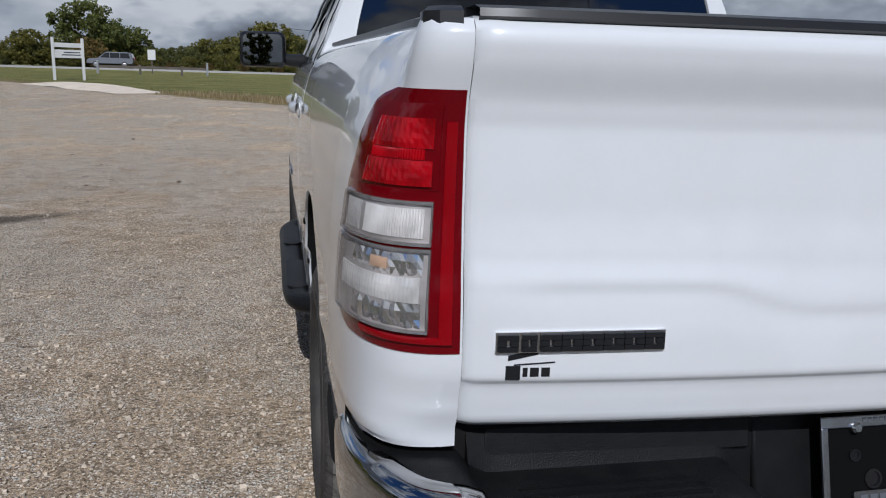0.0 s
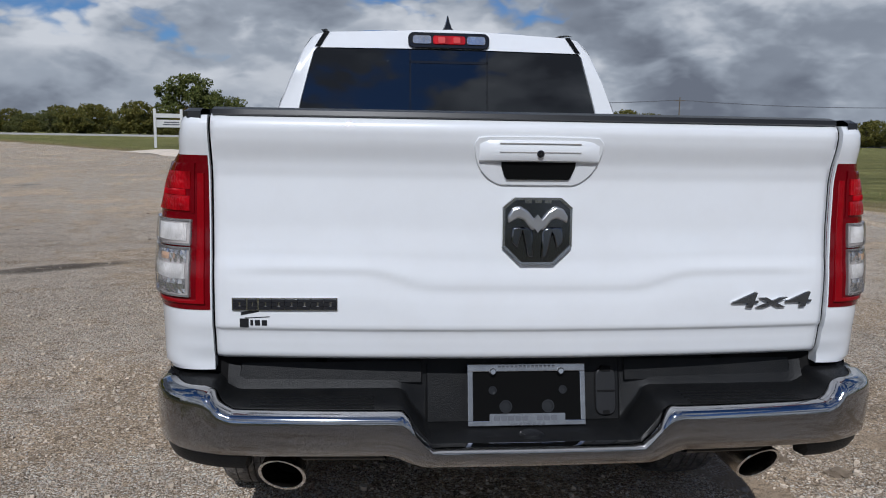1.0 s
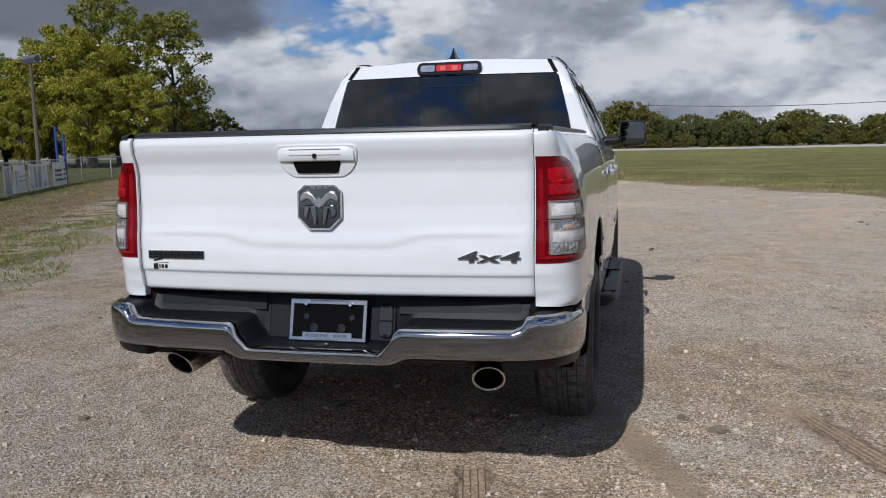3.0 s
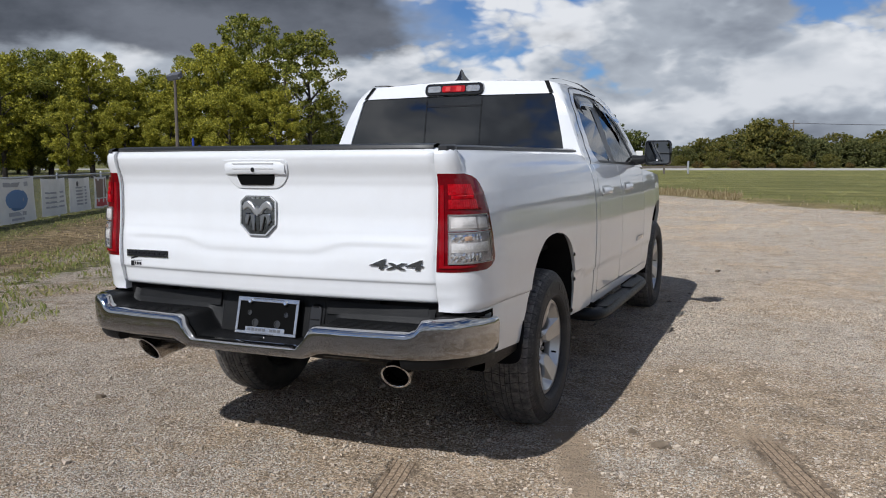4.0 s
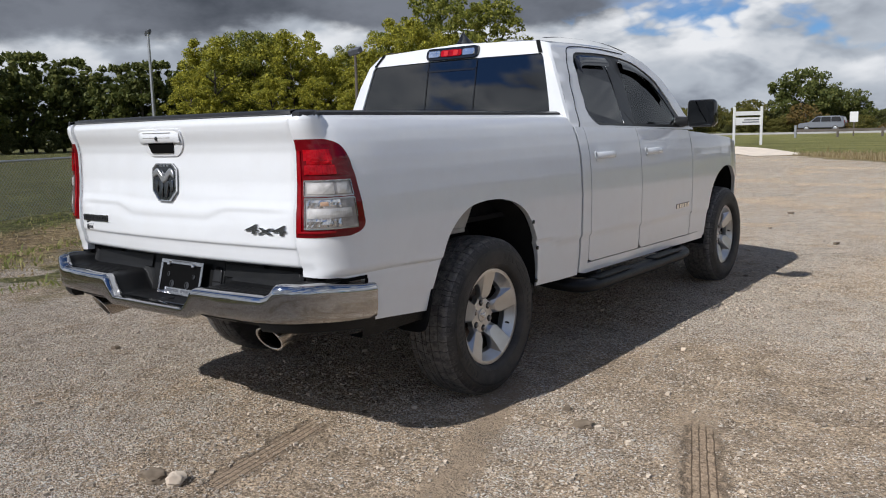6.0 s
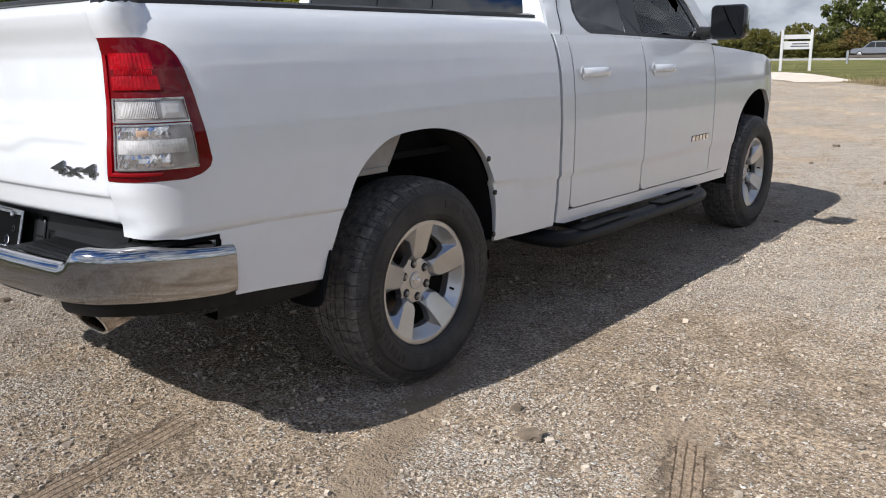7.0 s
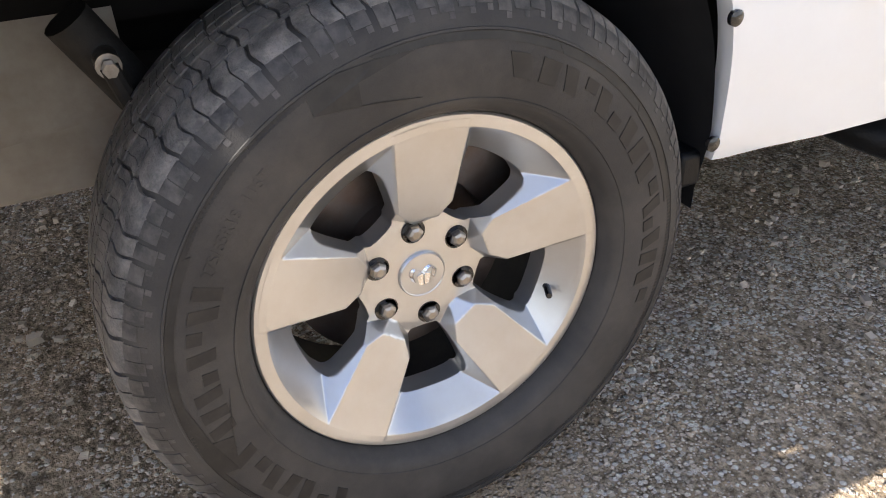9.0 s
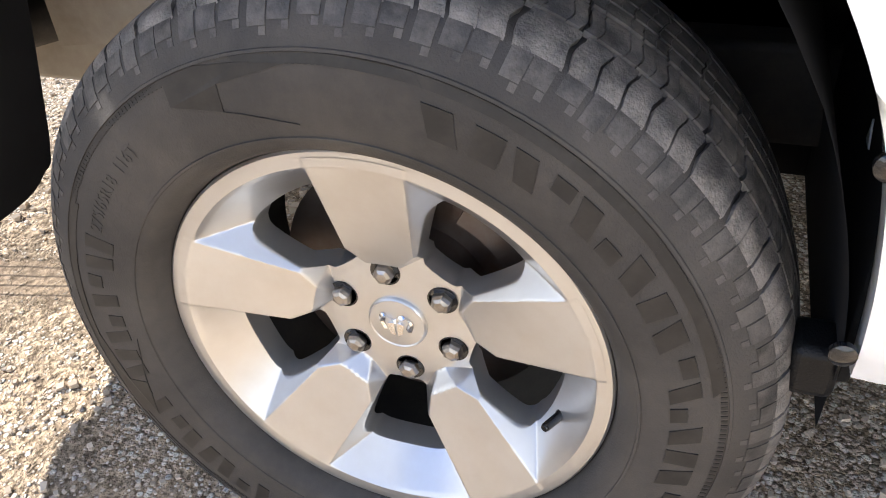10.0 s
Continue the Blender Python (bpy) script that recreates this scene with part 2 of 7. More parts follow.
    # gravel brightened towards the far side, for sunlight thrown back there
    far_gain = ranged(calc("ADD", line(0.45, 0.89, 2.0), calc("MULTIPLY", noise_of(0.35, 4), 3.0)), 0.0, 11.0, 1.28, 1.90)
    wide = calc("MULTIPLY", far_gain, ranged(noise_of(0.22, 6, 0.6), 0.3, 0.7, 0.88, 1.18, False))
    wide = calc("MULTIPLY", wide, ranged(noise_of(4.5, 8, 0.78), 0.36, 0.64, 0.70, 1.26, False))
    val = n("ShaderNodeHueSaturation")
    val.inputs["Saturation"].default_value = 1.12
    links(t, (wide, val.inputs["Value"]), (gravel, val.inputs["Color"]))
    most = n("ShaderNodeMix"); most.data_type, most.blend_type = "RGBA", "DARKEN"      # no stone paler than chalk
    most.inputs["Factor"].default_value, most.inputs["B"].default_value = 1.0, (0.86, 0.80, 0.715, 1)
    links(t, (val.outputs[0], most.inputs["A"]))
    gravel = most.outputs["Result"]
    flecks = calc("MULTIPLY", ranged(noise_of(6.5, 7, 0.74, (1.0, 1.5, 1, 0.4)), 0.575, 0.655), ranged(noise_of(0.8, 4, 0.55), 0.40, 0.56, 0.15, 0.80))
    gravel = mixed(flecks, gravel, mixed(noise_of(70, 5, 0.7), (0.10, 0.072, 0.048), (0.27, 0.205, 0.145)))
    stain = ranged(noise_of(0.55, 6, 0.6), 0.62, 0.74, 0.0, 0.6)
    gravel = mixed(stain, gravel, (0.17, 0.14, 0.11))
    # bare brown ruts worn by wheels across the lot, and damp earth
    across = calc("ADD", line(0.93, 0.36, 0.0), calc("MULTIPLY", calc("SUBTRACT", noise_of(1.6, 5, 0.6), 0.5), 0.16))
    rut_d = calc("MINIMUM", calc("ABSOLUTE", calc("ADD", across, -1.84), 0.0), calc("ABSOLUTE", calc("ADD", across, -0.93), 0.0))
    reach = ranged(calc("ABSOLUTE", calc("ADD", sep.outputs[1], 0.75), 0.0), 0.75, 1.25, 1.0, 0.0)
    rut = calc("MULTIPLY", calc("MULTIPLY", ranged(rut_d, 0.05, 0.13, 0.9, 0.0), reach), ranged(noise_of(2.3, 5, 0.65), 0.32, 0.46, 0.2, 1.0))
    gravel = mixed(rut, gravel, (0.40, 0.305, 0.21))
    # pressed tyre tracks with a tread's grooves
    prints = None
    for nx, ny, at, mid, long in ((0.937, 0.349, 1.877, -0.45, 0.58), (0.978, 0.208, 0.310, -1.15, 0.42)):
        off = calc("ADD", line(nx, ny, at), calc("MULTIPLY", calc("SUBTRACT", noise_of(14, 4, 0.6), 0.5), 0.012))
        width = calc("ADD", calc("ABSOLUTE", off, 0.0), calc("MULTIPLY", calc("SUBTRACT", noise_of(9, 7, 0.75), 0.5), 0.22))
        ends = calc("ADD", calc("ABSOLUTE", calc("ADD", sep.outputs[1], -mid), 0.0), calc("MULTIPLY", calc("SUBTRACT", noise_of(5, 5, 0.7), 0.5), 0.5))
        press = calc("MULTIPLY", ranged(width, 0.045, 0.095, 1.0, 0.0), ranged(ends, long - 0.12, long, 1.0, 0.0))
        groove = ranged(calc("PINGPONG", calc("ADD", off, 0.015), 0.015), 0.0015, 0.0045, 1.0, 0.0)
        groove = calc("MULTIPLY", calc("MULTIPLY", groove, ranged(calc("ABSOLUTE", off, 0.0), 0.052, 0.058, 1.0, 0.0)), press)
        gravel = mixed(calc("MULTIPLY", press, 0.80), gravel, mixed(ranged(noise_of(45, 7, 0.8), 0.38, 0.62), (0.17, 0.12, 0.078), (0.40, 0.30, 0.205)))
        gravel = mixed(calc("MULTIPLY", groove, 0.85), gravel, (0.075, 0.052, 0.034))
        prints = press if prints is None else calc("MAXIMUM", prints, press)
    # one long dark oil-brown stain
    far = calc("ADD", calc("POWER", calc("DIVIDE", line(0.86, 0.5, -0.48), 1.15), 2.0), calc("POWER", calc("DIVIDE", line(-0.5, 0.86, 5.8), 0.24), 2.0))
    stain = ranged(calc("ADD", far, calc("MULTIPLY", noise_of(2.5, 6, 0.65), 1.4)), 0.75, 1.5, 0.85, 0.0)
    gravel = mixed(stain, gravel, (0.10, 0.08, 0.062))
    # grass
    blades = ranged(noise_of(24, 6, 0.75), 0.36, 0.64)
    green = mixed(blades, (0.080, 0.092, 0.024), (0.29, 0.285, 0.095))
    dry = mixed(blades, (0.24, 0.165, 0.085), (0.50, 0.375, 0.205))
    mow = ranged(noise_of(0.5, 6, 0.6, (0.25, 1.4, 1, 0.0)), 0.40, 0.66, 0.05, 0.8)
    lawn = mixed(mow, green, mixed(noise_of(9, 4), (0.24, 0.25, 0.07), (0.42, 0.36, 0.15)))
    wob = calc("MULTIPLY", calc("SUBTRACT", noise_of(0.5, 7, 0.62), 0.5), 3.6)
    far_edge = calc("ADD", line(0.792, 0.610, 14.1), wob)
    far_mask = ranged(far_edge, -0.25, 0.35)
    weeds = ranged(far_edge, 0.2, 3.2, 0.75, 0.0)
    far_grass = mixed(weeds, lawn, dry)
    fence_d = line(0.894, 0.447, -8.31)
    strip = calc("ADD", calc("MULTIPLY", fence_d, -1.0), calc("ADD", calc("MULTIPLY", wob, 0.6), 5.0))
    tufts = calc("MAXIMUM", ranged(noise_of(1.3, 7, 0.68), 0.47, 0.56), ranged(calc("ADD", fence_d, calc("MULTIPLY", wob, 0.4)), 3.0, 4.0, 1.0, 0.0))
    left_mask = calc("MULTIPLY", calc("MULTIPLY", ranged(strip, -0.5, 0.8), tufts), ranged(noise_of(2.6, 7, 0.7), 0.30, 0.46, 0.65, 1.0))
    dryness = calc("MULTIPLY", ranged(calc("ADD", fence_d, calc("MULTIPLY", wob, 0.3)), 0.9, 1.7), ranged(calc("ADD", fence_d, calc("MULTIPLY", wob, 0.4)), 3.2, 4.3, 1.0, 0.1))
    dryness = calc("MULTIPLY", dryness, ranged(noise_of(0.9, 6, 0.6), 0.34, 0.52, 0.55, 1.0))
    dryness = calc("MAXIMUM", dryness, ranged(noise_of(3.2, 7, 0.72), 0.52, 0.66, 0.0, 0.7))
    clump = ranged(noise_of(5.0, 6, 0.65), 0.36, 0.64, 0.50, 1.22)
    turf = n("ShaderNodeHueSaturation")
    links(t, (clump, turf.inputs["Value"]), (mixed(dryness, green, dry), turf.inputs["Color"]))
    left_grass = turf.outputs[0]
    base = mixed(far_mask, gravel, far_grass)
    base = mixed(left_mask, base, left_grass)
    links(t, (base, b.inputs["Base Color"]))
    b.inputs["Roughness"].default_value, b.inputs["Specular IOR Level"].default_value = 0.92, 0.25
    b.inputs["Diffuse Roughness"].default_value = 1.0
    hgt = calc("ADD", calc("MULTIPLY", stone, 0.9), calc("ADD", calc("MULTIPLY", grit, 0.35), calc("MULTIPLY", large, 1.3)))
    hgt = calc("ADD", calc("ADD", hgt, calc("MULTIPLY", noise_of(30, 6, 0.7), 1.0)), calc("MULTIPLY", noise_of(7.5, 6, 0.7), 2.6))
    hgt = calc("MULTIPLY", hgt, ranged(prints, 0.0, 1.0, 1.0, 0.4))
    bp = n("ShaderNodeBump")
    bp.inputs["Strength"].default_value, bp.inputs["Distance"].default_value = 1.0, 0.020
    links(t, (hgt, bp.inputs["Height"]), (bp.outputs[0], b.inputs["Normal"]))
    return mt


def make_leaf(name, c0, c1, c2):
    mt = bpy.data.materials.new(name)
    mt.use_nodes = True
    t = mt.node_tree
    n, b = t.nodes.new, t.nodes["Principled BSDF"]
    geo, rp = n("ShaderNodeNewGeometry"), n("ShaderNodeValToRGB")
    e = rp.color_ramp.elements
    e[0].color, e[1].color = (*c0, 1), (*c2, 1)
    e.new(0.55).color = (*c1, 1)
    b.inputs["Roughness"].default_value, b.inputs["Specular IOR Level"].default_value = 0.6, 0.3
    mx, tl, out = n("ShaderNodeMixShader"), n("ShaderNodeBsdfTranslucent"), t.nodes["Material Output"]
    mx.inputs[0].default_value = 0.36
    links(t, (geo.outputs["Random Per Island"], rp.inputs[0]), (rp.outputs[0], b.inputs["Base Color"]), (rp.outputs[0], tl.inputs[0]),
          (b.outputs[0], mx.inputs[1]), (tl.outputs[0], mx.inputs[2]), (mx.outputs[0], out.inputs[0]))
    return mt


PAINT = make("white_paint", (0.82, 0.83, 0.84), 0.28, coat=1.0, vary=0.012, vary_scale=2.0, dirt=(0.62, 0.58, 0.53), dirt_amount=0.10, dirt_scale=9)
CHROME = make("chrome", (0.47, 0.47, 0.48), 0.08, metal=1.0, rough_vary=0.04, dirt=(0.30, 0.28, 0.25), dirt_amount=0.40, dirt_scale=14)
# flat black, mostly put where gaps and recesses only hold shade
DEAD_BLACK = make("dead_black", (0.006, 0.006, 0.006), 0.95, spec=0.1)
FRAME_CHROME = make("frame_chrome", (0.52, 0.52, 0.53), 0.2, metal=1.0, vary=0.15, vary_scale=30)
BRIGHT = make("bright_trim", (0.80, 0.80, 0.81), 0.14, metal=1.0)
PLASTIC = make("black_plastic", (0.0085, 0.0088, 0.0095), 0.42, spec=0.24, grain=0.4, grain_scale=420, vary=0.3, vary_scale=5, dirt=(0.026, 0.024, 0.021), dirt_amount=0.25, dirt_scale=18)
SATIN = make("satin_black", (0.018, 0.018, 0.019), 0.34, vary=0.1)
GLOSS_BLACK = make("gloss_black", (0.012, 0.012, 0.013), 0.10, coat=0.6)
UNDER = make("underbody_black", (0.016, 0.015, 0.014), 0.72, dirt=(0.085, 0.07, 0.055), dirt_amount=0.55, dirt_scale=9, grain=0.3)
LINER = make("liner_felt_black", (0.015, 0.0145, 0.0145), 0.9, spec=0.10, vary=0.3, vary_scale=7)
RUBBER = make("tyre_rubber", (0.044, 0.0405, 0.038), 0.66, spec=0.42, vary=0.22, vary_scale=11, dirt=(0.115, 0.100, 0.084), dirt_amount=0.42, dirt_scale=10, grain=0.25, grain_scale=500)
SHOULDER = make("shoulder_rubber", (0.052, 0.048, 0.045), 0.55, spec=0.5, vary=0.5, vary_scale=30, dirt=(0.17, 0.152, 0.134), dirt_amount=0.6, dirt_scale=36, grain=0.3, grain_scale=420)
RUBBER_LOGO = make("tyre_raised_black", (0.014, 0.0135, 0.0135), 0.5, spec=0.5, dirt=(0.07, 0.062, 0.055), dirt_amount=0.3, dirt_scale=30)
TREAD = make("tread_rubber", (0.105, 0.098, 0.092), 0.55, spec=0.5, vary=0.5, vary_scale=34, dirt=(0.32, 0.285, 0.25), dirt_amount=0.75, dirt_scale=40, grain=0.8, grain_scale=330)
RIM = make("silver_rim", (0.60, 0.60, 0.60), 0.30, metal=0.85, coat=0.45, vary=0.05, vary_scale=8, dirt=(0.40, 0.35, 0.29), dirt_amount=0.25, dirt_scale=12, grain=0.05, grain_scale=700)
STEEL = make("nut_steel", (0.40, 0.38, 0.36), 0.32, metal=1.0, dirt=(0.16, 0.13, 0.10), dirt_amount=0.6, dirt_scale=60)
ROTOR = make("brake_iron", (0.15, 0.13, 0.12), 0.45, metal=0.9, dirt=(0.10, 0.05, 0.03), dirt_amount=0.6, dirt_scale=20)
EXHAUST = make("exhaust_steel", (0.42, 0.39, 0.36), 0.24, metal=1.0, dirt=(0.12, 0.10, 0.085), dirt_amount=0.6, dirt_scale=22)
RED = make("red_lens", (0.145, 0.0005, 0.004), 0.10, coat=0.30, spec=0.3, vary=0.10, vary_scale=20)
RED_DEEP = make("red_reflector", (0.44, 0.001, 0.007), 0.24, metal=0.2, coat=0.3, spec=0.3, vary=0.55, vary_scale=24)
SILVER_REFLECTOR = make("lamp_reflector", (0.86, 0.84, 0.83), 0.08, metal=0.9, vary=0.2, vary_scale=30)
LAMP_GREY = make("lamp_inner", (0.78, 0.76, 0.75), 0.22, metal=0.3, vary=0.3, vary_scale=25)
LAMP_BOWL = make("lamp_bowl", (0.46, 0.43, 0.42), 0.25, metal=0.25, vary=0.4, vary_scale=18)
RED_GUIDE = make("red_light_guide", (0.26, 0.001, 0.005), 0.16, coat=0.25, spec=0.3, vary=0.12, vary_scale=25)
LAMP_FRAME = make("lamp_frame", (0.50, 0.47, 0.47), 0.12, metal=0.7, coat=0.8, vary=0.2, vary_scale=30)
AMBER = make("amber_bulb", (0.58, 0.39, 0.27), 0.25, coat=0.5)
DARK_CHROME = make("dark_chrome", (0.22, 0.225, 0.23), 0.12, metal=1.0)
BADGE = make("badge_grey", (0.15, 0.155, 0.16), 0.22, metal=0.75)
DECAL = make("decal_black", (0.012, 0.012, 0.014), 0.45)
FABRIC = make("seat_cloth", (0.035, 0.036, 0.04), 0.9, vary=0.2, vary_scale=12)
INNER_PANEL = make("inner_panel_primer", (0.36, 0.345, 0.32), 0.55, vary=0.12, dirt=(0.22, 0.19, 0.155), dirt_amount=0.6, dirt_scale=9)
DUSTY_PANEL = make("dusty_splash_panel", (0.36, 0.33, 0.29), 0.75, vary=0.2, dirt=(0.20, 0.165, 0.125), dirt_amount=0.6, dirt_scale=11)
GLASS_DARK = make_glass("privacy_glass", (0.05, 0.056, 0.06), 2.15)
GLASS = make_glass("door_glass", (0.76, 0.83, 0.84), 1.6)
CLEAR = make_glass("clear_lens", (0.93, 0.93, 0.93))
MIRROR = make("mirror_glass", (0.22, 0.225, 0.23), 0.01, metal=1.0)
GROUND = make_ground()
PEBBLE = make("pebble_stone", (0.52, 0.44, 0.35), 0.92, spec=0.2, vary=0.25, vary_scale=1.2, island=0.40, grain=0.5, grain_scale=160)
CLOD = make("dirt_clod", (0.21, 0.165, 0.12), 0.95, spec=0.2, vary=0.3, vary_scale=25, grain=0.8, grain_scale=90)
ASPHALT = make("asphalt", (0.34, 0.325, 0.30), 0.9, vary=0.15, vary_scale=0.6, grain=0.6, grain_scale=60)
SANDY = make("pale_sand", (0.58, 0.50, 0.41), 0.95, vary=0.15, vary_scale=3, grain=0.7, grain_scale=30)
BARK = make("bark", (0.10, 0.085, 0.07), 0.9, vary=0.3, vary_scale=2, grain=0.8, grain_scale=20)
WHITE_WOOD = make("white_painted_wood", (0.76, 0.75, 0.72), 0.6, vary=0.08, vary_scale=1.5)
GALV = make("galvanised_steel", (0.42, 0.43, 0.44), 0.45, metal=0.7, vary=0.15)
GREY_PRINT = make("grey_print", (0.11, 0.115, 0.13), 0.7)
POLE_WOOD = make("weathered_pole", (0.17, 0.145, 0.12), 0.9, vary=0.2, vary_scale=1.5)
LEAF_GREEN = make_leaf("leaves_green", (0.10, 0.125, 0.022), (0.23, 0.245, 0.042), (0.43, 0.40, 0.075))
LEAF_GOLD = make_leaf("leaves_turning", (0.16, 0.165, 0.022), (0.35, 0.345, 0.045), (0.66, 0.58, 0.08))
LEAF_HEDGE = make_leaf("leaves_hedge", (0.075, 0.090, 0.030), (0.145, 0.155, 0.050), (0.25, 0.24, 0.085))
LEAF_HEDGE_GOLD = make_leaf("leaves_hedge_gold", (0.085, 0.092, 0.022), (0.165, 0.160, 0.036), (0.29, 0.24, 0.06))
LEAF_DARK = make_leaf("leaves_dark", (0.065, 0.085, 0.022), (0.130, 0.150, 0.038), (0.23, 0.23, 0.065))
LEAF_RUST = make_leaf("leaves_rust", (0.09, 0.075, 0.025), (0.17, 0.12, 0.035), (0.27, 0.17, 0.05))
BLADE = make_leaf("grass_blades", (0.17, 0.20, 0.05), (0.30, 0.32, 0.09), (0.44, 0.37, 0.16))
BLADE_DRY = make_leaf("dry_blades", (0.22, 0.16, 0.07), (0.38, 0.29, 0.15), (0.58, 0.48, 0.29))

# ---- mesh tools ----
def part(name, bm, material, parent=None, label="", smooth=35, bevel=0.0, segments=2):
    """Links a bmesh as one mesh object under a thing or a part."""
    bmesh.ops.recalc_face_normals(bm, faces=bm.faces[:])
    me = bpy.data.meshes.new(name)
    bm.to_mesh(me)
    bm.free()
    me.materials.append(material)
    if smooth:
        me.polygons.foreach_set("use_smooth", [True] * len(me.polygons))
        me.set_sharp_from_angle(angle=radians(smooth))
    ob = new(name, me)
    ob.parent = parent
    if bevel:
        md = ob.modifiers.new("bevel", "BEVEL")
        md.width, md.segments, md.limit_method, md.angle_limit = bevel, segments, "ANGLE", radians(35)
        md.harden_normals = False
    if label:
        ob["label"] = label
    return ob


def empty(name, loc=(0, 0, 0), parent=None):
    ob = new(name)
    ob.location = loc
    ob.empty_display_size = 0.1
    ob.parent = parent
    return ob


def box(bm, x0, x1, y0, y1, z0, z1, m=None):
    vs = [bm.verts.new((x, y, z)) for x in (x0, x1) for y in (y0, y1) for z in (z0, z1)]
    if m is not None:
        for v in vs:
            v.co = m @ v.co
    for q in ((0, 1, 3, 2), (4, 6, 7, 5), (0, 4, 5, 1), (2, 3, 7, 6), (0, 2, 6, 4), (1, 5, 7, 3)):
        bm.faces.new([vs[i] for i in q])
    return vs


def sheet(bm, fn, us, vs):
    """A grid of quads over the parameters us and vs; fn gives the point."""
    rows = [[bm.verts.new(fn(u, v)) for v in vs] for u in us]
    for a, c in zip(rows, rows[1:]):
        for i in range(len(vs) - 1):
            bm.faces.new((a[i], a[i + 1], c[i + 1], c[i]))
    return rows


def span(a, b, n):
    return [a + (b - a) * i / (n - 1) for i in range(n)]


def lathe(bm, profile, seg, axis="x", centre=(0, 0, 0), closed=False, turn=0.0):
    """Turns a profile of (radius, height) about an axis."""
    c = Vector(centre)
    rings = []
    for r, h in profile:
        ring = []
        for i in range(seg):
            a = turn + 2 * math.pi * i / seg
            p = {"x": (h, r * math.cos(a), r * math.sin(a)), "y": (r * math.cos(a), h, r * math.sin(a)), "z": (r * math.cos(a), r * math.sin(a), h)}[axis]
            ring.append(bm.verts.new(c + Vector(p)))
        rings.append(ring)
    pairs = list(zip(rings, rings[1:])) + ([(rings[-1], rings[0])] if closed else [])
    for a, b in pairs:
        for i in range(seg):
            j = (i + 1) % seg
            bm.faces.new((a[i], a[j], b[j], b[i]))
    return rings


def cap_ring(bm, ring):
    bm.faces.new(ring)


def tube(bm, pts, radii, seg=12, caps=True, squash=None):
    """Sweeps a circle along points; radii one number or one for each point; squash: (across, up) factors."""
    pts = [Vector(p) for p in pts]
    radii = radii if isinstance(radii, (list, tuple)) else [radii] * len(pts)
    rings = []
    side = None
    for i, p in enumerate(pts):
        d = (pts[min(i + 1, len(pts) - 1)] - pts[max(i - 1, 0)]).normalized()
        ref = Vector((0, 0, 1)) if abs(d.z) < 0.9 else Vector((1, 0, 0))
        s = d.cross(ref).normalized()
        if side is not None and s.dot(side) < 0:
            s = -s
        side = s
        u = s.cross(d).normalized()
        fx, fy = squash or (1, 1)
        rings.append([bm.verts.new(p + radii[i] * (s * math.cos(a) * fx + u * math.sin(a) * fy)) for a in (2 * math.pi * k / seg for k in range(seg))])
    for a, b in zip(rings, rings[1:]):
        for k in range(seg):
            j = (k + 1) % seg
            bm.faces.new((a[k], a[j], b[j], b[k]))
    if caps:
        bm.faces.new(rings[0]), bm.faces.new(rings[-1][::-1])
    return rings


def smooth_line(pts, per=6):
    """A Catmull-Rom line through points of any dimension."""
    pts = [np.array(p, float) for p in pts]
    out = []
    for i in range(len(pts) - 1):
        a, b, c, d = pts[max(i - 1, 0)], pts[i], pts[i + 1], pts[min(i + 2, len(pts) - 1)]
        for k in range(per):
            t = k / per
            out.append(0.5 * (2 * b + (c - a) * t + (2 * a - 5 * b + 4 * c - d) * t * t + (3 * b - a - 3 * c + d) * t ** 3))
    out.append(pts[-1])
    return out


def prism(bm, outline, lift0, lift1, place):
    """A plate from a 2D outline: place(u, v, lift) gives the point; back at lift0, front at lift1."""
    a = [bm.verts.new(place(u, v, lift0)) for u, v in outline]
    b = [bm.verts.new(place(u, v, lift1)) for u, v in outline]
    bm.faces.new(a[::-1]), bm.faces.new(b)
    for i in range(len(a)):
        j = (i + 1) % len(a)
        bm.faces.new((a[i], a[j], b[j], b[i]))


def rounded(u0, u1, v0, v1, r, n=5):
    """A rectangle's outline with rounded corners."""
    out = []
    for cu, cv, a0 in ((u1 - r, v1 - r, 0), (u0 + r, v1 - r, 90), (u0 + r, v0 + r, 180), (u1 - r, v0 + r, 270)):
        for k in range(n):
            a = radians(a0 + 90 * k / (n - 1))
            out.append((cu + r * math.cos(a), cv + r * math.sin(a)))
    return out


def letters(text, size, depth, shear=0.0, bold=0.0):
    """A flat mesh of text in the built-in font, in the xy plane, centred."""
    cu = bpy.data.curves.new("text", "FONT")
    cu.body, cu.size, cu.extrude, cu.align_x, cu.align_y, cu.shear = text, size, depth, "CENTER", "CENTER", shear
    cu.resolution_u, cu.offset = 3, bold
    ob = bpy.data.objects.new("text", cu)
    scene.collection.objects.link(ob)
    me = bpy.data.meshes.new_from_object(ob.evaluated_get(bpy.context.evaluated_depsgraph_get()))
    bpy.data.objects.remove(ob)
    bpy.data.curves.remove(cu)
    bm = bmesh.new()
    bm.from_mesh(me)
    bpy.data.meshes.remove(me)
    return bm


def curve_of(xs, ys):
    """A smooth monotone-ish function through knots (cosine blended)."""
    def fn(x):
        if x <= xs[0]:
            return ys[0]
        for a, b, p, q in zip(xs, xs[1:], ys, ys[1:]):
            if x <= b:
                t = (x - a) / (b - a)
                t = 0.5 * t + 0.5 * t * t * (3 - 2 * t)
                return p + (q - p) * t
        return ys[-1]
    return fn

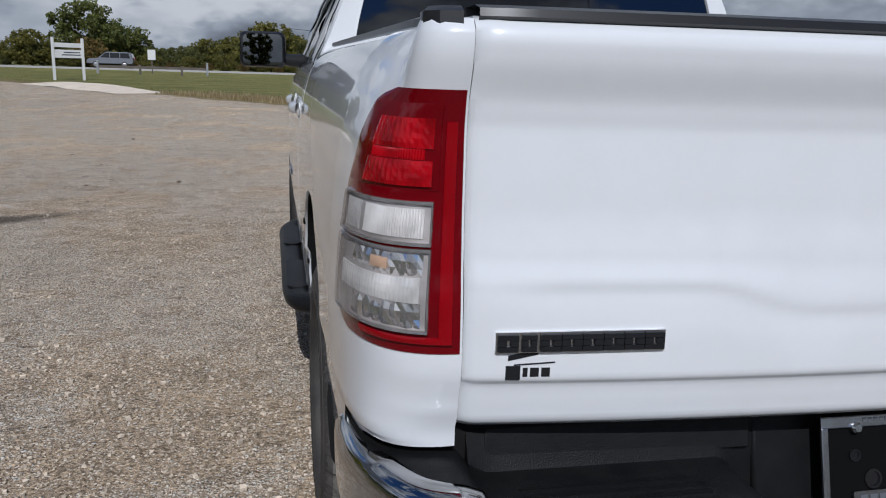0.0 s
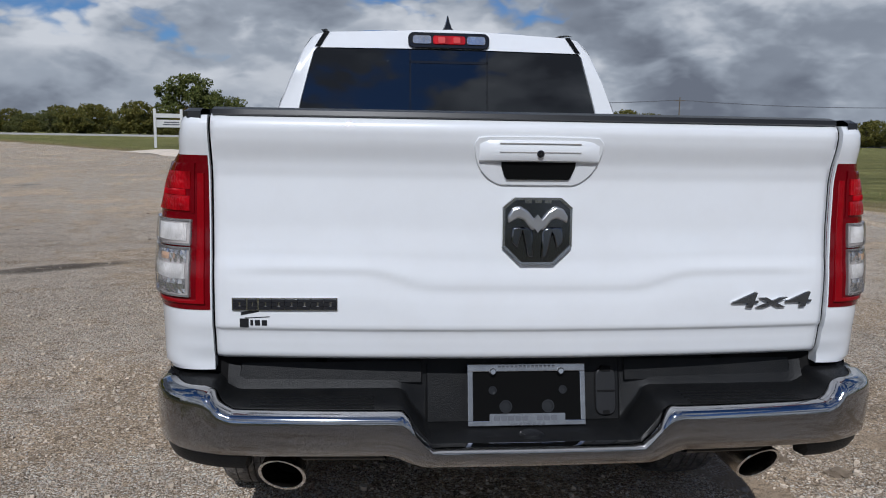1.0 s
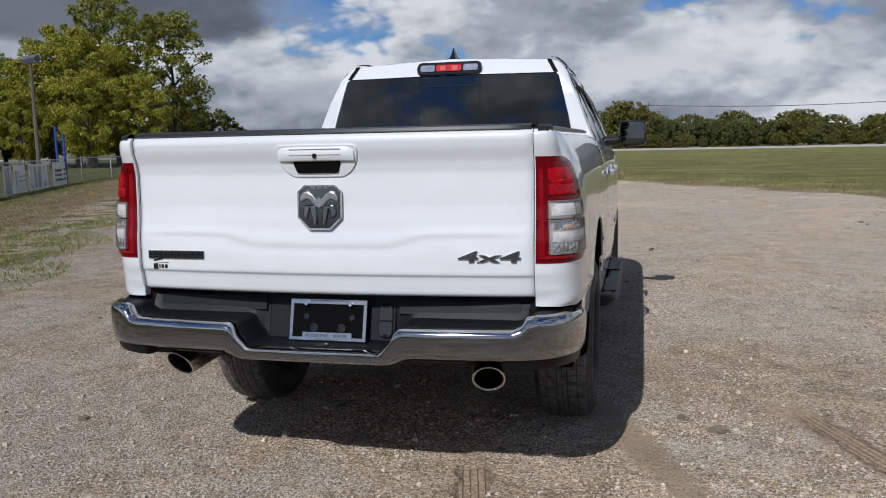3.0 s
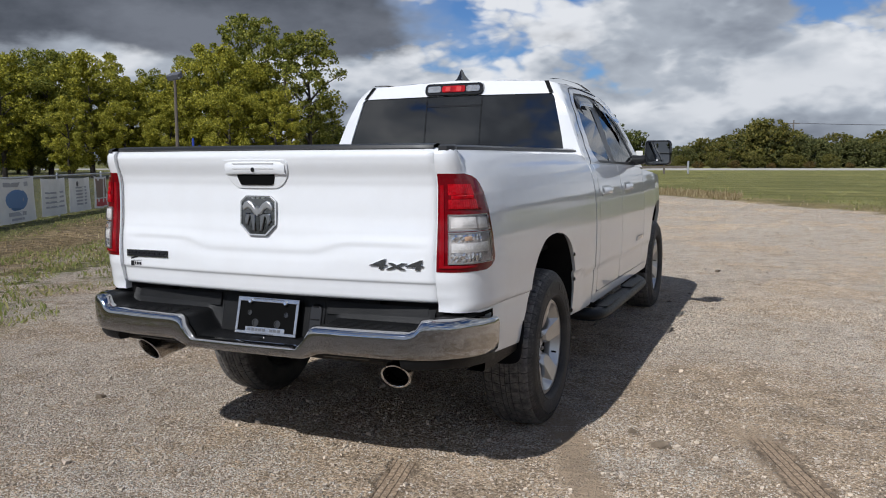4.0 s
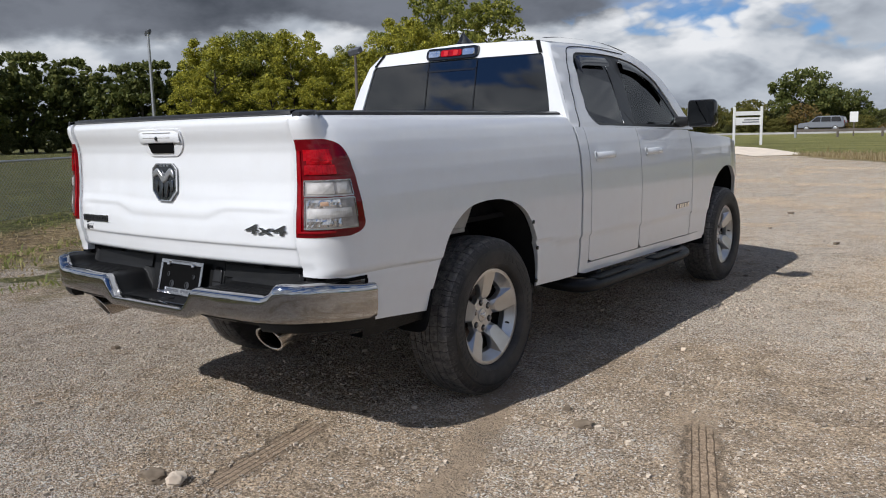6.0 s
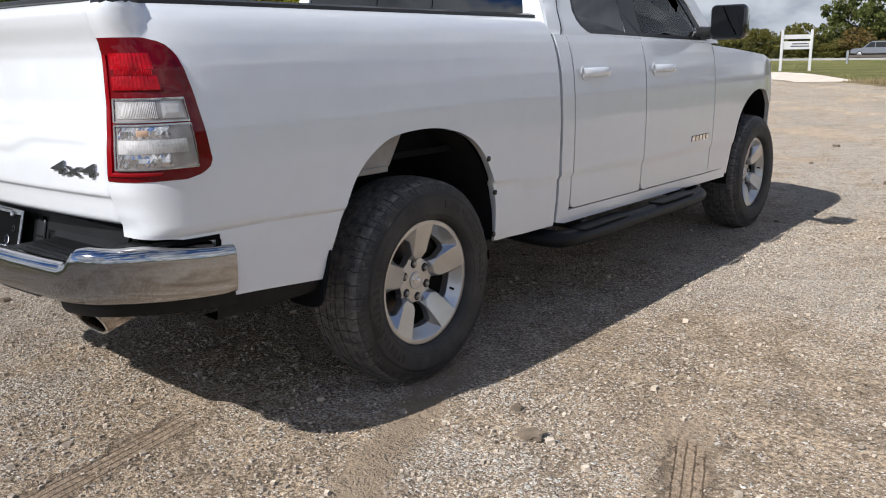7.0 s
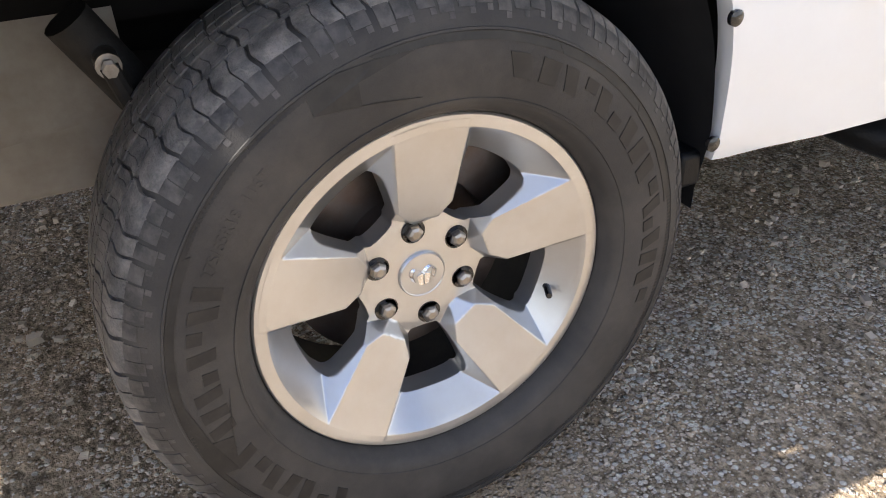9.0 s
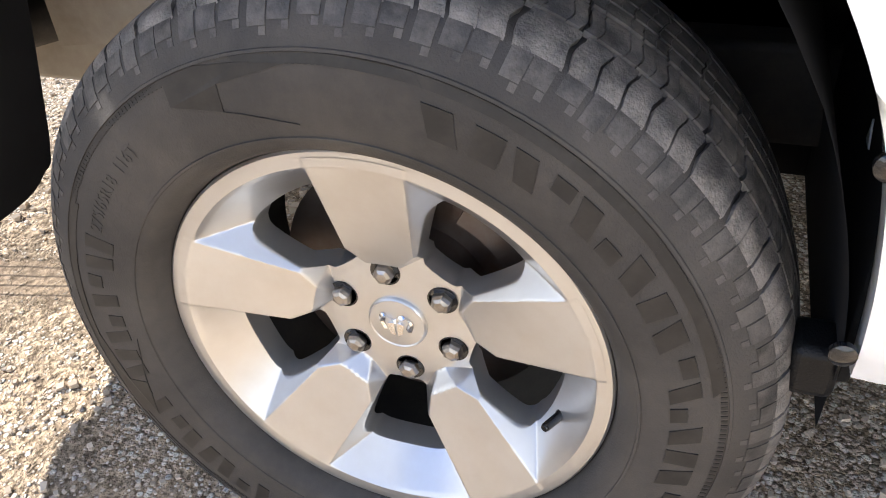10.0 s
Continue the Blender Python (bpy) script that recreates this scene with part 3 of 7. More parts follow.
# ---- the pickup truck: rear axle over the origin, nose towards +y ----
truck = tagged(empty("pickup_truck"), "white four-door pickup truck with chrome rear bumper, parked on gravel", "pickup truck")

INSET = curve_of([0.40, 0.47, 0.55, 0.68, 0.738, 0.750, 0.762, 0.80, 0.95, 1.05, 1.15, 1.22, 1.28, 1.33, 1.365, 1.39, 1.402],
                 [0.060, 0.045, 0.026, 0.014, 0.012, 0.014, 0.0, 0.0, -0.004, 0.0, 0.008, 0.020, 0.036, 0.056, 0.078, 0.105, 0.130])
def line_of(pts):
    xs, ys = [p[0] for p in pts], [p[1] for p in pts]
    return lambda x: float(np.interp(x, xs, ys))


CREASE = line_of([(-1.3, 0.775), (-0.8, 0.772), (-0.45, 0.755), (0.36, 0.737), (0.53, 0.727), (0.64, 0.697), (0.88, 0.692), (2.72, 0.662), (4.2, 0.64)])
HALF = curve_of([-0.8, 0.8, 2.7, 3.3, 3.6, 3.8, 3.95, 4.1], [0.962, 0.962, 0.955, 0.945, 0.935, 0.905, 0.862, 0.80])


GATE_Z = curve_of([0.80, 0.812, 0.855, 0.872, 0.885, 0.945, 1.00, 1.06, 1.14, 1.255, 1.285, 1.355, 1.372, 1.388, 1.400, 1.406],
                  [0.020, 0.010, 0.004, 0.001, -0.008, -0.008, -0.004, 0.004, 0.011, 0.014, 0.009, -0.014, -0.017, -0.014, -0.004, 0.012])


def plan(s):
    """The outline of the body from above: s runs forward along the side; below -0.8 it rounds the rear corner."""
    if s >= -0.8:
        return Vector((HALF(s), s, 0))
    a = min((-0.8 - s) / 0.45, 1.0)
    p = [Vector(q) for q in ((0.962, -0.80, 0), (0.955, -1.035, 0), (0.945, -1.160, 0), (0.797, -1.160, 0))]
    return (1 - a) ** 3 * p[0] + 3 * a * (1 - a) ** 2 * p[1] + 3 * a * a * (1 - a) * p[2] + a ** 3 * p[3]


def on_side(s, z, side=1, lift=0.0):
    """A point of the body's side; lift stands it off outwards."""
    p, q = plan(s - 0.004), plan(s + 0.004)
    d = (q - p).normalized()
    out = Vector((d.y, -d.x, 0))
    crease = CREASE(s)
    zz = z + (0.757 - crease) * (1 - min(max((z - 0.80) / 0.15, 0), 1))
    tail = min(max((-1.02 - s) / 0.20, 0), 1)
    tail = tail * tail * (3 - 2 * tail)
    deep = INSET(zz) * (1 - tail) + (GATE_Z(z) + 0.002) * tail
    c = plan(s) - out * (deep - lift)
    return Vector((c.x * side, c.y, z))


LEVELS = sorted(set([round(v, 4) for v in span(0.42, 1.40, 50)] + [0.735, 0.742, 0.750, 0.757, 0.764, 0.772, 1.385, 1.395, 1.402]))


def side_panel(name, stations, low, high, parent, side, label="", depth=0.028, levels=LEVELS):
    bm = bmesh.new()
    sheet(bm, lambda s, z: on_side(s, min(max(z, low(s)), high(s)), side), stations, levels)
    bmesh.ops.remove_doubles(bm, verts=bm.verts, dist=0.0004)
    bmesh.ops.dissolve_degenerate(bm, edges=bm.edges, dist=0.0003)
    rim = [e for e in bm.edges if e.is_boundary]
    made = bmesh.ops.extrude_edge_only(bm, edges=rim)["geom"]
    for v in made:
        if isinstance(v, bmesh.types.BMVert):
            if v.co.y < -1.12 and abs(v.co.x) < 0.84:
                v.co.y += 0.06
            else:
                v.co.x -= side * depth
    return part(name, bm, PAINT, parent, label, smooth=48)


def stations(a, b, step, extra=()):
    n = max(2, int((b - a) / step) + 1)
    return sorted(set(round(v, 4) for v in [*span(a, b, n), *extra]))


ARCH = smooth_line([(-0.535, 0.53), (-0.495, 0.63), (-0.415, 0.81), (-0.35, 0.895), (-0.26, 0.955), (-0.17, 0.980), (-0.04, 0.988), (0.08, 0.978),
                    (0.20, 0.945), (0.285, 0.893), (0.347, 0.82), (0.400, 0.71), (0.424, 0.59), (0.431, 0.48)], 6)
BED_LOW = line_of([(-1.25, 0.768), (-1.02, 0.762), (-0.93, 0.745), (-0.896, 0.735), (-0.888, 0.562)] + [tuple(p) for p in ARCH] + [(0.45, 0.478), (0.884, 0.468)])
ARCH_F = smooth_line([(3.02, 0.46), (3.045, 0.62), (3.12, 0.80), (3.22, 0.90), (3.35, 0.96), (3.50, 0.982), (3.65, 0.96), (3.77, 0.90), (3.87, 0.80), (3.95, 0.62), (3.97, 0.50)], 5)
FENDER_LOW = line_of([(2.70, 0.505), (2.98, 0.44)] + [tuple(p) for p in ARCH_F] + [(4.1, 0.50)])
BELT = line_of([(0.88, 1.327), (1.3, 1.322), (2.0, 1.305), (2.8, 1.280)])
DOOR_LOW = line_of([(0.99, 0.60), (1.0, 0.545), (1.03, 0.528), (2.66, 0.503)])

for side in (1, -1):
    bed = side_panel("bedside", stations(-1.25, 0.884, 0.022, [float(p[0]) for p in ARCH] + [-0.896, -0.888, 0.45]), BED_LOW, lambda s: 1.402, truck, side)
    # rail cap along the top of the bedside
    bm = bmesh.new()
    sheet(bm, lambda s, k: on_side(s, 1.40, side, lift=(-0.002, 0.006, 0.004, -0.02, -0.085, -0.085)[k]) + Vector((0, 0, (-0.012, -0.006, 0.010, 0.018, 0.016, -0.02)[k])), span(-1.235, 0.86, 60), range(6))
    part("rail_cap", bm, SATIN, bed, "black plastic bed rail cap")
    # inner bed wall
    bm = bmesh.new()
    box(bm, side * 0.80, side * 0.76, -1.10, 0.85, 0.87, 1.39)
    part("bed_inner_wall", bm, LINER, bed)

    cab_low = line_of([(0.906, 0.478), (0.98, 0.462), (2.98, 0.435)])
    bm_stations = stations(0.906, 1.008, 0.02)
    post = side_panel("cab_corner", bm_stations, cab_low, BELT, truck, side)
    rocker = side_panel("rocker_panel", stations(1.008, 2.985, 0.05), cab_low, lambda s: DOOR_LOW(max(s, 1.03)) - 0.006, truck, side)
    doors = []
    for nm, a, b in (("rear_door", 1.015, 1.735), ("front_door", 1.743, 2.664)):
        low = line_of([(a, 0.56), (a + 0.012, 0.538), (a + 0.04, 0.528 - 0.0152 * (a - 1)), (b, 0.528 - 0.0152 * (b - 1))])
        door = side_panel(nm, stations(a, b, 0.03, [a + 0.012, a + 0.04]), low, BELT, truck, side)
        doors.append(door)
        hy = 1.20 if nm == "rear_door" else 1.94
        # pull handle: recessed cup, paddle and end cap
        bm = bmesh.new()
        prism(bm, rounded(hy - 0.125, hy + 0.125, 1.118, 1.188, 0.03), 0.001, 0.004, lambda u, v, l: on_side(u, v, side, l))
        cup = part("handle_cup", bm, PAINT, door)
        bm = bmesh.new()
        sheet(bm, lambda u, a2: on_side(u, 1.157 + 0.021 * math.sin(a2), side, 0.004 + (0.040 * math.sin(math.pi * min(max((u - hy + 0.128) / 0.256, 0.03), 0.97)) ** 0.4) * (0.62 + 0.38 * math.cos(a2))),
              span(hy - 0.128, hy + 0.128, 20), [2 * math.pi * k / 14 for k in range(15)])
        bmesh.ops.remove_doubles(bm, verts=bm.verts, dist=0.0003)
        part("door_handle", bm, PAINT, door, "white pull handle")
    fender = side_panel("front_fender", stations(2.672, 4.08, 0.03, [float(p[0]) for p in ARCH_F]), lambda s: max(FENDER_LOW(s), 0.44) if s > 2.985 else 0.505 - 0.03 * (s - 2.672),
                        line_of([(2.67, 1.275), (3.0, 1.255), (3.6, 1.21), (4.1, 1.13)]), truck, side)
    # lettering block on the front door near its lower edge
    bm = bmesh.new()
    prism(bm, [(2.350, 0.722), (2.600, 0.722), (2.604, 0.756), (2.354, 0.756)], 0.0005, 0.003, lambda u, v, l: on_side(u, v, side, l))
    name_strip = part("door_badge", bm, SATIN, doors[1], "chrome badge with bar-shaped characters", smooth=0)
    for k in range(5):
        bm = bmesh.new()
        y0 = 2.354 + k * 0.050
        prism(bm, [(y0, 0.722), (y0 + 0.036, 0.722), (y0 + 0.040, 0.752), (y0 + 0.004, 0.752)], 0.002, 0.007, lambda u, v, l: on_side(u, v, side, l))
        part("badge_block", bm, BRIGHT, name_strip, smooth=0)
    # black strips set back in the shut lines, in place of their shade
    for a, b, lo, hi, back in ((1.008, 1.015, 0.54, 1.322, -0.003), (1.735, 1.743, 0.53, 1.310, -0.003), (2.664, 2.672, 0.53, 1.280, -0.003), (0.884, 0.906, 0.50, 1.325, -0.016)):
        bm = bmesh.new()
        sheet(bm, lambda z, s: on_side(s, z, side, back), span(lo, hi, 44), [a - 0.0005, b + 0.0005])
        part("shut_line_shade", bm, DEAD_BLACK, truck, "black strip for the shade in the shut line")
    # black inner carcass behind the gaps
    bm = bmesh.new()
    box(bm, side * 0.60, side * 0.878, 0.80, 2.98, 0.50, 1.26)
    part("cab_inner_side", bm, LINER, truck, smooth=0)

# ---- cab upper body ----
XG = curve_of([1.27, 1.33, 1.47, 1.60, 1.75, 1.82, 1.845, 1.86], [0.918, 0.902, 0.842, 0.790, 0.724, 0.688, 0.660, 0.62])
OUTER = [(0.906, 1.327), (0.92, 1.45), (0.945, 1.62), (0.985, 1.76), (1.05, 1.822), (1.30, 1.845), (1.65, 1.852), (1.95, 1.842), (2.20, 1.80), (2.42, 1.71),
         (2.58, 1.58), (2.70, 1.42), (2.78, 1.285), (2.30, 1.298), (1.75, 1.312), (1.30, 1.322)]
HOLE = [(1.24, 1.333), (1.15, 1.395), (1.165, 1.54), (1.205, 1.68), (1.255, 1.772), (1.42, 1.790), (1.70, 1.795), (1.95, 1.780), (2.15, 1.742), (2.33, 1.665),
        (2.47, 1.545), (2.57, 1.41), (2.62, 1.302), (2.25, 1.309), (1.75, 1.322), (1.36, 1.331)]


def closed_line(pts, per):
    out = []
    n = len(pts)
    P = [np.array(p) for p in pts]
    for i in range(n):
        a, b, c, d = P[i - 1], P[i], P[(i + 1) % n], P[(i + 2) % n]
        for k in range(per):
            t = k / per
            out.append(0.5 * (2 * b + (c - a) * t + (2 * a - 5 * b + 4 * c - d) * t * t + (3 * b - a - 3 * c + d) * t ** 3) if i not in (11, 12, 15) else b + (c - b) * t)
    return out


shell = bmesh.new()
outer_pts, hole_pts = closed_line(OUTER, 3), closed_line(HOLE, 3)
for side in (1, -1):
    rings = [[shell.verts.new((side * XG(z), y, z)) for y, z in [o * (1 - f) + h * f for o, h in zip(outer_pts, hole_pts)]] for f in (0.0, 0.4, 0.8, 1.0)]
    rings.append([shell.verts.new((v.co.x - side * 0.025, v.co.y, v.co.z)) for v in rings[-1]])
    for a, b in zip(rings, rings[1:]):
        for i in range(len(a)):
            j = (i + 1) % len(a)
            shell.faces.new((a[i], a[j], b[j], b[i]))
# roof: crowned, with a low raised band on each side
ROOF = outer_pts[12:25]


def roof_point(p, k):
    y, z = p
    f = k / 14 * 2 - 1
    x = f * XG(z)
    rise = 0.036 * (1 - abs(f) ** 3.0) + (0.008 if 0.42 < abs(f) < 0.80 else 0)
    return Vector((x, y, z + rise))


sheet(shell, roof_point, ROOF, range(15))
# rear wall of the cab with the window opening
back_rows = [(outer_pts[i][0], outer_pts[i][1]) for i in (0, 3, 6, 9, 12)]


def back_y(z):
    return 0.875 + 0.105 * max(0, z - 1.33) / 0.5


WIN = [(-0.755, 1.40), (-0.735, 1.50), (-0.705, 1.62), (-0.672, 1.745), (-0.655, 1.765), (0, 1.772), (0.655, 1.765), (0.672, 1.745), (0.705, 1.62), (0.735, 1.50), (0.755, 1.40), (0, 1.385)]
EDGE = [(-0.862, 1.327), (-0.812, 1.45), (-0.745, 1.62), (-0.675, 1.765), (-0.61, 1.845), (0, 1.872), (0.61, 1.845), (0.675, 1.765), (0.745, 1.62), (0.812, 1.45), (0.862, 1.327), (0, 1.327)]
ring_out = [shell.verts.new((x, back_y(z) + (0.03 if z > 1.8 else 0), z)) for x, z in EDGE]
ring_in = [shell.verts.new((x, back_y(z), z)) for x, z in WIN]
ring_deep = [shell.verts.new((x * 0.99, back_y(z) + 0.03, z)) for x, z in WIN]
for a, b in ((ring_out, ring_in), (ring_in, ring_deep)):
    for i in range(12):
        j = (i + 1) % 12
        shell.faces.new((a[i], a[j], b[j], b[i]))
for side in (1, -1):     # rounded rear corner between wall and side
    left = [ring_out[i] for i in (range(0, 5) if side < 0 else range(10, 5, -1))]
    right = [shell.verts.new((side * XG(z), y, z)) for y, z in back_rows]
    mid = [shell.verts.new(((a.co.x + b.co.x) / 2 + side * 0.010, (a.co.y + b.co.y) / 2 - 0.012, (a.co.z + b.co.z) / 2)) for a, b in zip(left, right)]
    for p, q in ((left, mid), (mid, right)):
        for i in range(4):
            shell.faces.new((p[i], p[i + 1], q[i + 1], q[i]))
top_roof = [shell.verts.new(roof_point(ROOF[0], k)) for k in range(15)]
edge_top = [ring_out[4], ring_out[5], ring_out[6]]
for k in range(14):
    a = edge_top[0] if k < 7 else edge_top[1]
    shell.faces.new((top_roof[k], top_roof[k + 1], edge_top[1] if k >= 6 and k < 8 else (edge_top[0] if k < 7 else edge_top[2])))
shell.faces.new((top_roof[6], edge_top[0], edge_top[1]))
shell.faces.new((top_roof[8], edge_top[1], edge_top[2]))
bmesh.ops.remove_doubles(shell, verts=shell.verts, dist=0.002)
cab = part("cab_shell", shell, PAINT, truck, smooth=55)

# side window frames, glass, visors
REAR_PANE = [(1.225, 1.350), (1.180, 1.42), (1.192, 1.54), (1.230, 1.67), (1.268, 1.745), (1.45, 1.758), (1.665, 1.760), (1.660, 1.60), (1.635, 1.45), (1.61, 1.343)]
FRONT_PANE = [(1.775, 1.338), (1.805, 1.45), (1.835, 1.58), (1.868, 1.755), (2.03, 1.738), (2.17, 1.700), (2.31, 1.622), (2.42, 1.51), (2.50, 1.40), (2.535, 1.322)]
for side in (1, -1):
    def green(y, z, lift=0.0):
        return Vector((side * (XG(z) + lift), y, z))
    bm = bmesh.new()
    loops = []
    for loop in (hole_pts, REAR_PANE, FRONT_PANE):
        vs = [bm.verts.new(green(y, z, -0.008)) for y, z in loop]
        loops += [bm.edges.new((vs[i], vs[(i + 1) % len(vs)])) for i in range(len(vs))]
    bmesh.ops.triangle_fill(bm, use_beauty=True, edges=loops)
    part("window_frame", bm, SATIN, cab, "black door window surround", smooth=0)
    for nm, pane, mtl in (("rear_door_window", REAR_PANE, GLASS_DARK), ("front_door_window", FRONT_PANE, GLASS)):
        bm = bmesh.new()
        prism(bm, pane, -0.016, -0.012, green)
        w = part(nm, bm, mtl, cab, "dark tinted side window" if mtl is GLASS_DARK else "clear side window", smooth=0)
        w.visible_shadow = False
    for strip in (REAR_PANE[3:7], FRONT_PANE[3:8]):
        bm = bmesh.new()
        top = smooth_line([(y, z + 0.012) for y, z in strip], 4)
        sheet(bm, lambda p, k: green(p[0] + (0.01 if k else 0), p[1] - (0, 0.035, 0.062)[k], (0.004, 0.020, 0.016)[k]), top, range(3))
        part("vent_visor", bm, GLOSS_BLACK, cab, "smoked plastic vent visor")
    # seam of the rear door frame running up the pillar
    bm = bmesh.new()
    tube(bm, [green(y, z, -0.0005) for y, z in smooth_line([(0.955, 1.30), (0.99, 1.36), (1.02, 1.45), (1.06, 1.58), (1.12, 1.70), (1.19, 1.795), (1.32, 1.822), (1.65, 1.828), (2.0, 1.812)], 5)], 0.0035, 6)
    part("door_seam", bm, LINER, cab)
    # roof drip strip
    bm = bmesh.new()
    ry = smooth_line([(1.05, 1.858), (1.15, 1.868), (1.30, 1.876), (1.8, 1.878), (2.2, 1.835)], 4)
    sheet(bm, lambda p, k: Vector((side * (0.615 + 0.028 * k ), p[0] - 0.004, p[1] + 0.006 - 0.006 * k)), ry, range(2))
    part("roof_strip", bm, PLASTIC, cab, "black roof drip strip")
    bm = bmesh.new()
    sheet(bm, lambda f, k: Vector((side * (0.640 + 0.026 * k - 0.045 * f), 0.962 + 0.046 * f + 0.003 * k, 1.768 + 0.080 * f)), span(0, 1, 5), range(2))
    bmesh.ops.solidify(bm, geom=bm.faces[:], thickness=-0.004)
    part("roof_strip_end", bm, PLASTIC, cab, "black end of the roof drip strip")

bm = bmesh.new()
prism(bm, [(x * 0.995, z) for x, z in WIN], 0.010, 0.014, lambda u, v, l: Vector((u, back_y(v) + l, v)))
rear_glass = part("rear_window", bm, GLASS_DARK, cab, "dark tinted rear window with sliding pane", smooth=0)
rear_glass.visible_shadow = False
bm = bmesh.new()
for x0, x1, z0, z1 in ((-0.200, -0.192, 1.39, 1.775), (0.186, 0.194, 1.39, 1.775), (-0.2, 0.194, 1.700, 1.712)):
    prism(bm, [(x0, z0), (x1, z0), (x1, z1), (x0, z1)], 0.006, 0.016, lambda u, v, l: Vector((u, back_y(v) + l, v)))
part("slider_frame", bm, GLOSS_BLACK, rear_glass, smooth=0)
bm = bmesh.new()
prism(bm, [(-0.755, 1.385), (0.755, 1.385), (0.752, 1.412), (-0.752, 1.412)], -0.004, 0.02, lambda u, v, l: Vector((u, back_y(v) + l, v)))
part("glass_edge_band", bm, SATIN, rear_glass, smooth=0)
# third brake light
bm = bmesh.new()
prism(bm, rounded(-0.208, 0.200, 1.774, 1.852, 0.03), -0.012, 0.06, lambda u, v, l: Vector((u - 0.0, back_y(v) + l, v)))
brake = part("high_brake_light", bm, GLOSS_BLACK, cab, "third brake light with red centre and clear ends", bevel=0.004)
for nm, x0, x1, mtl in (("red_centre_lens", -0.085, 0.078, RED_DEEP), ("clear_end_lens", -0.185, -0.092, SILVER_REFLECTOR), ("clear_end_lens", 0.085, 0.178, SILVER_REFLECTOR)):
    bm = bmesh.new()
    prism(bm, rounded(x0, x1, 1.793, 1.836, 0.012), -0.018, 0.0, lambda u, v, l: Vector((u, back_y(v) + l, v)))
    part(nm, bm, mtl, brake, bevel=0.003)
LED_RED = make("led_red", (0.6, 0.02, 0.015), 0.3, coat=0.5)
for x0 in (-0.058, 0.018):
    bm = bmesh.new()
    prism(bm, rounded(x0, x0 + 0.034, 1.800, 1.830, 0.005), -0.0205, -0.016, lambda u, v, l: Vector((u, back_y(v) + l, v)))
    part("led_block", bm, LED_RED, brake)
# shark-fin aerial
bm = bmesh.new()
fin = smooth_line([(1.02, 0.0), (1.045, 0.045), (1.065, 0.075), (1.085, 0.078), (1.12, 0.050), (1.20, 0.012), (1.24, 0.0)], 4)
sheet(bm, lambda p, k: Vector(((k - 3) / 3 * (0.034 if p[1] < 0.02 else 0.030) * (1 - p[1] / 0.085 * 0.75) if abs(k - 3) else 0, p[0] + 0.02, 1.872 + (p[1] if abs(k - 3) < 3 else 0.0) * (1.0, 0.96, 0.72, 0)[abs(k - 3)])), fin, range(7))
part("roof_aerial", bm, GLOSS_BLACK, cab, "black shark-fin aerial")

# windscreen, hood, nose
bm = bmesh.new()
WS = outer_pts[24:37]
sheet(bm, lambda p, k: Vector(((k / 5 - 1) * XG(p[1]) * 0.97, p[0] + 0.05 * (1 - (k / 5 - 1) ** 2), p[1] + 0.03 * (1 - (k / 5 - 1) ** 2))), WS, range(11))
wind = part("windscreen", bm, GLASS, cab, "clear windscreen")
wind.visible_shadow = False
HOOD_Z = line_of([(2.70, 1.275), (3.0, 1.255), (3.6, 1.21), (4.08, 1.13), (4.4, 1.06)])
bm = bmesh.new()
sheet(bm, lambda y, f: Vector((f * on_side(min(y, 4.08), HOOD_Z(min(y, 4.08)), 1).x, y + (0.30 * (1 - f * f) if y > 4.0 else 0), HOOD_Z(y) + 0.055 * (1 - abs(f) ** 2.5) + (0.018 if abs(f) < 0.45 else 0))),
      span(2.70, 4.08, 16), span(-1, 1, 25))
part("hood", bm, PAINT, truck, "white hood with raised centre", smooth=40)
bm = bmesh.new()
sheet(bm, lambda f, z: Vector((f * 0.80, 4.08 + 0.32 * (1 - f * f) - (0.04 if z > 1.05 else 0) + (0.05 if z < 0.75 else 0), z)), span(-1, 1, 17), span(0.42, 1.18, 9))
part("front_end", bm, PAINT, truck)
bm = bmesh.new()
sheet(bm, lambda f, z: Vector((f * 0.80, 4.10 + 0.35 * (1 - f * f), z)), span(-1, 1, 17), [0.45, 0.47, 0.60, 0.70, 0.72])
part("front_bumper", bm, BRIGHT, truck, "chrome front bumper")
for side in (1, -1):
    bm = bmesh.new()
    sheet(bm, lambda s, z: on_side(s, z, side, 0.004), span(3.90, 4.09, 8), [0.50, 0.52, 0.60, 0.68, 0.70])
    part("bumper_end", bm, BRIGHT, truck)
    bm = bmesh.new()
    prism(bm, rounded(3.86, 4.06, 0.86, 1.06, 0.03), 0.0, 0.006, lambda u, v, l: on_side(u, v, side, l))
    part("headlight", bm, SILVER_REFLECTOR, truck, "clear headlight wrapping the corner")

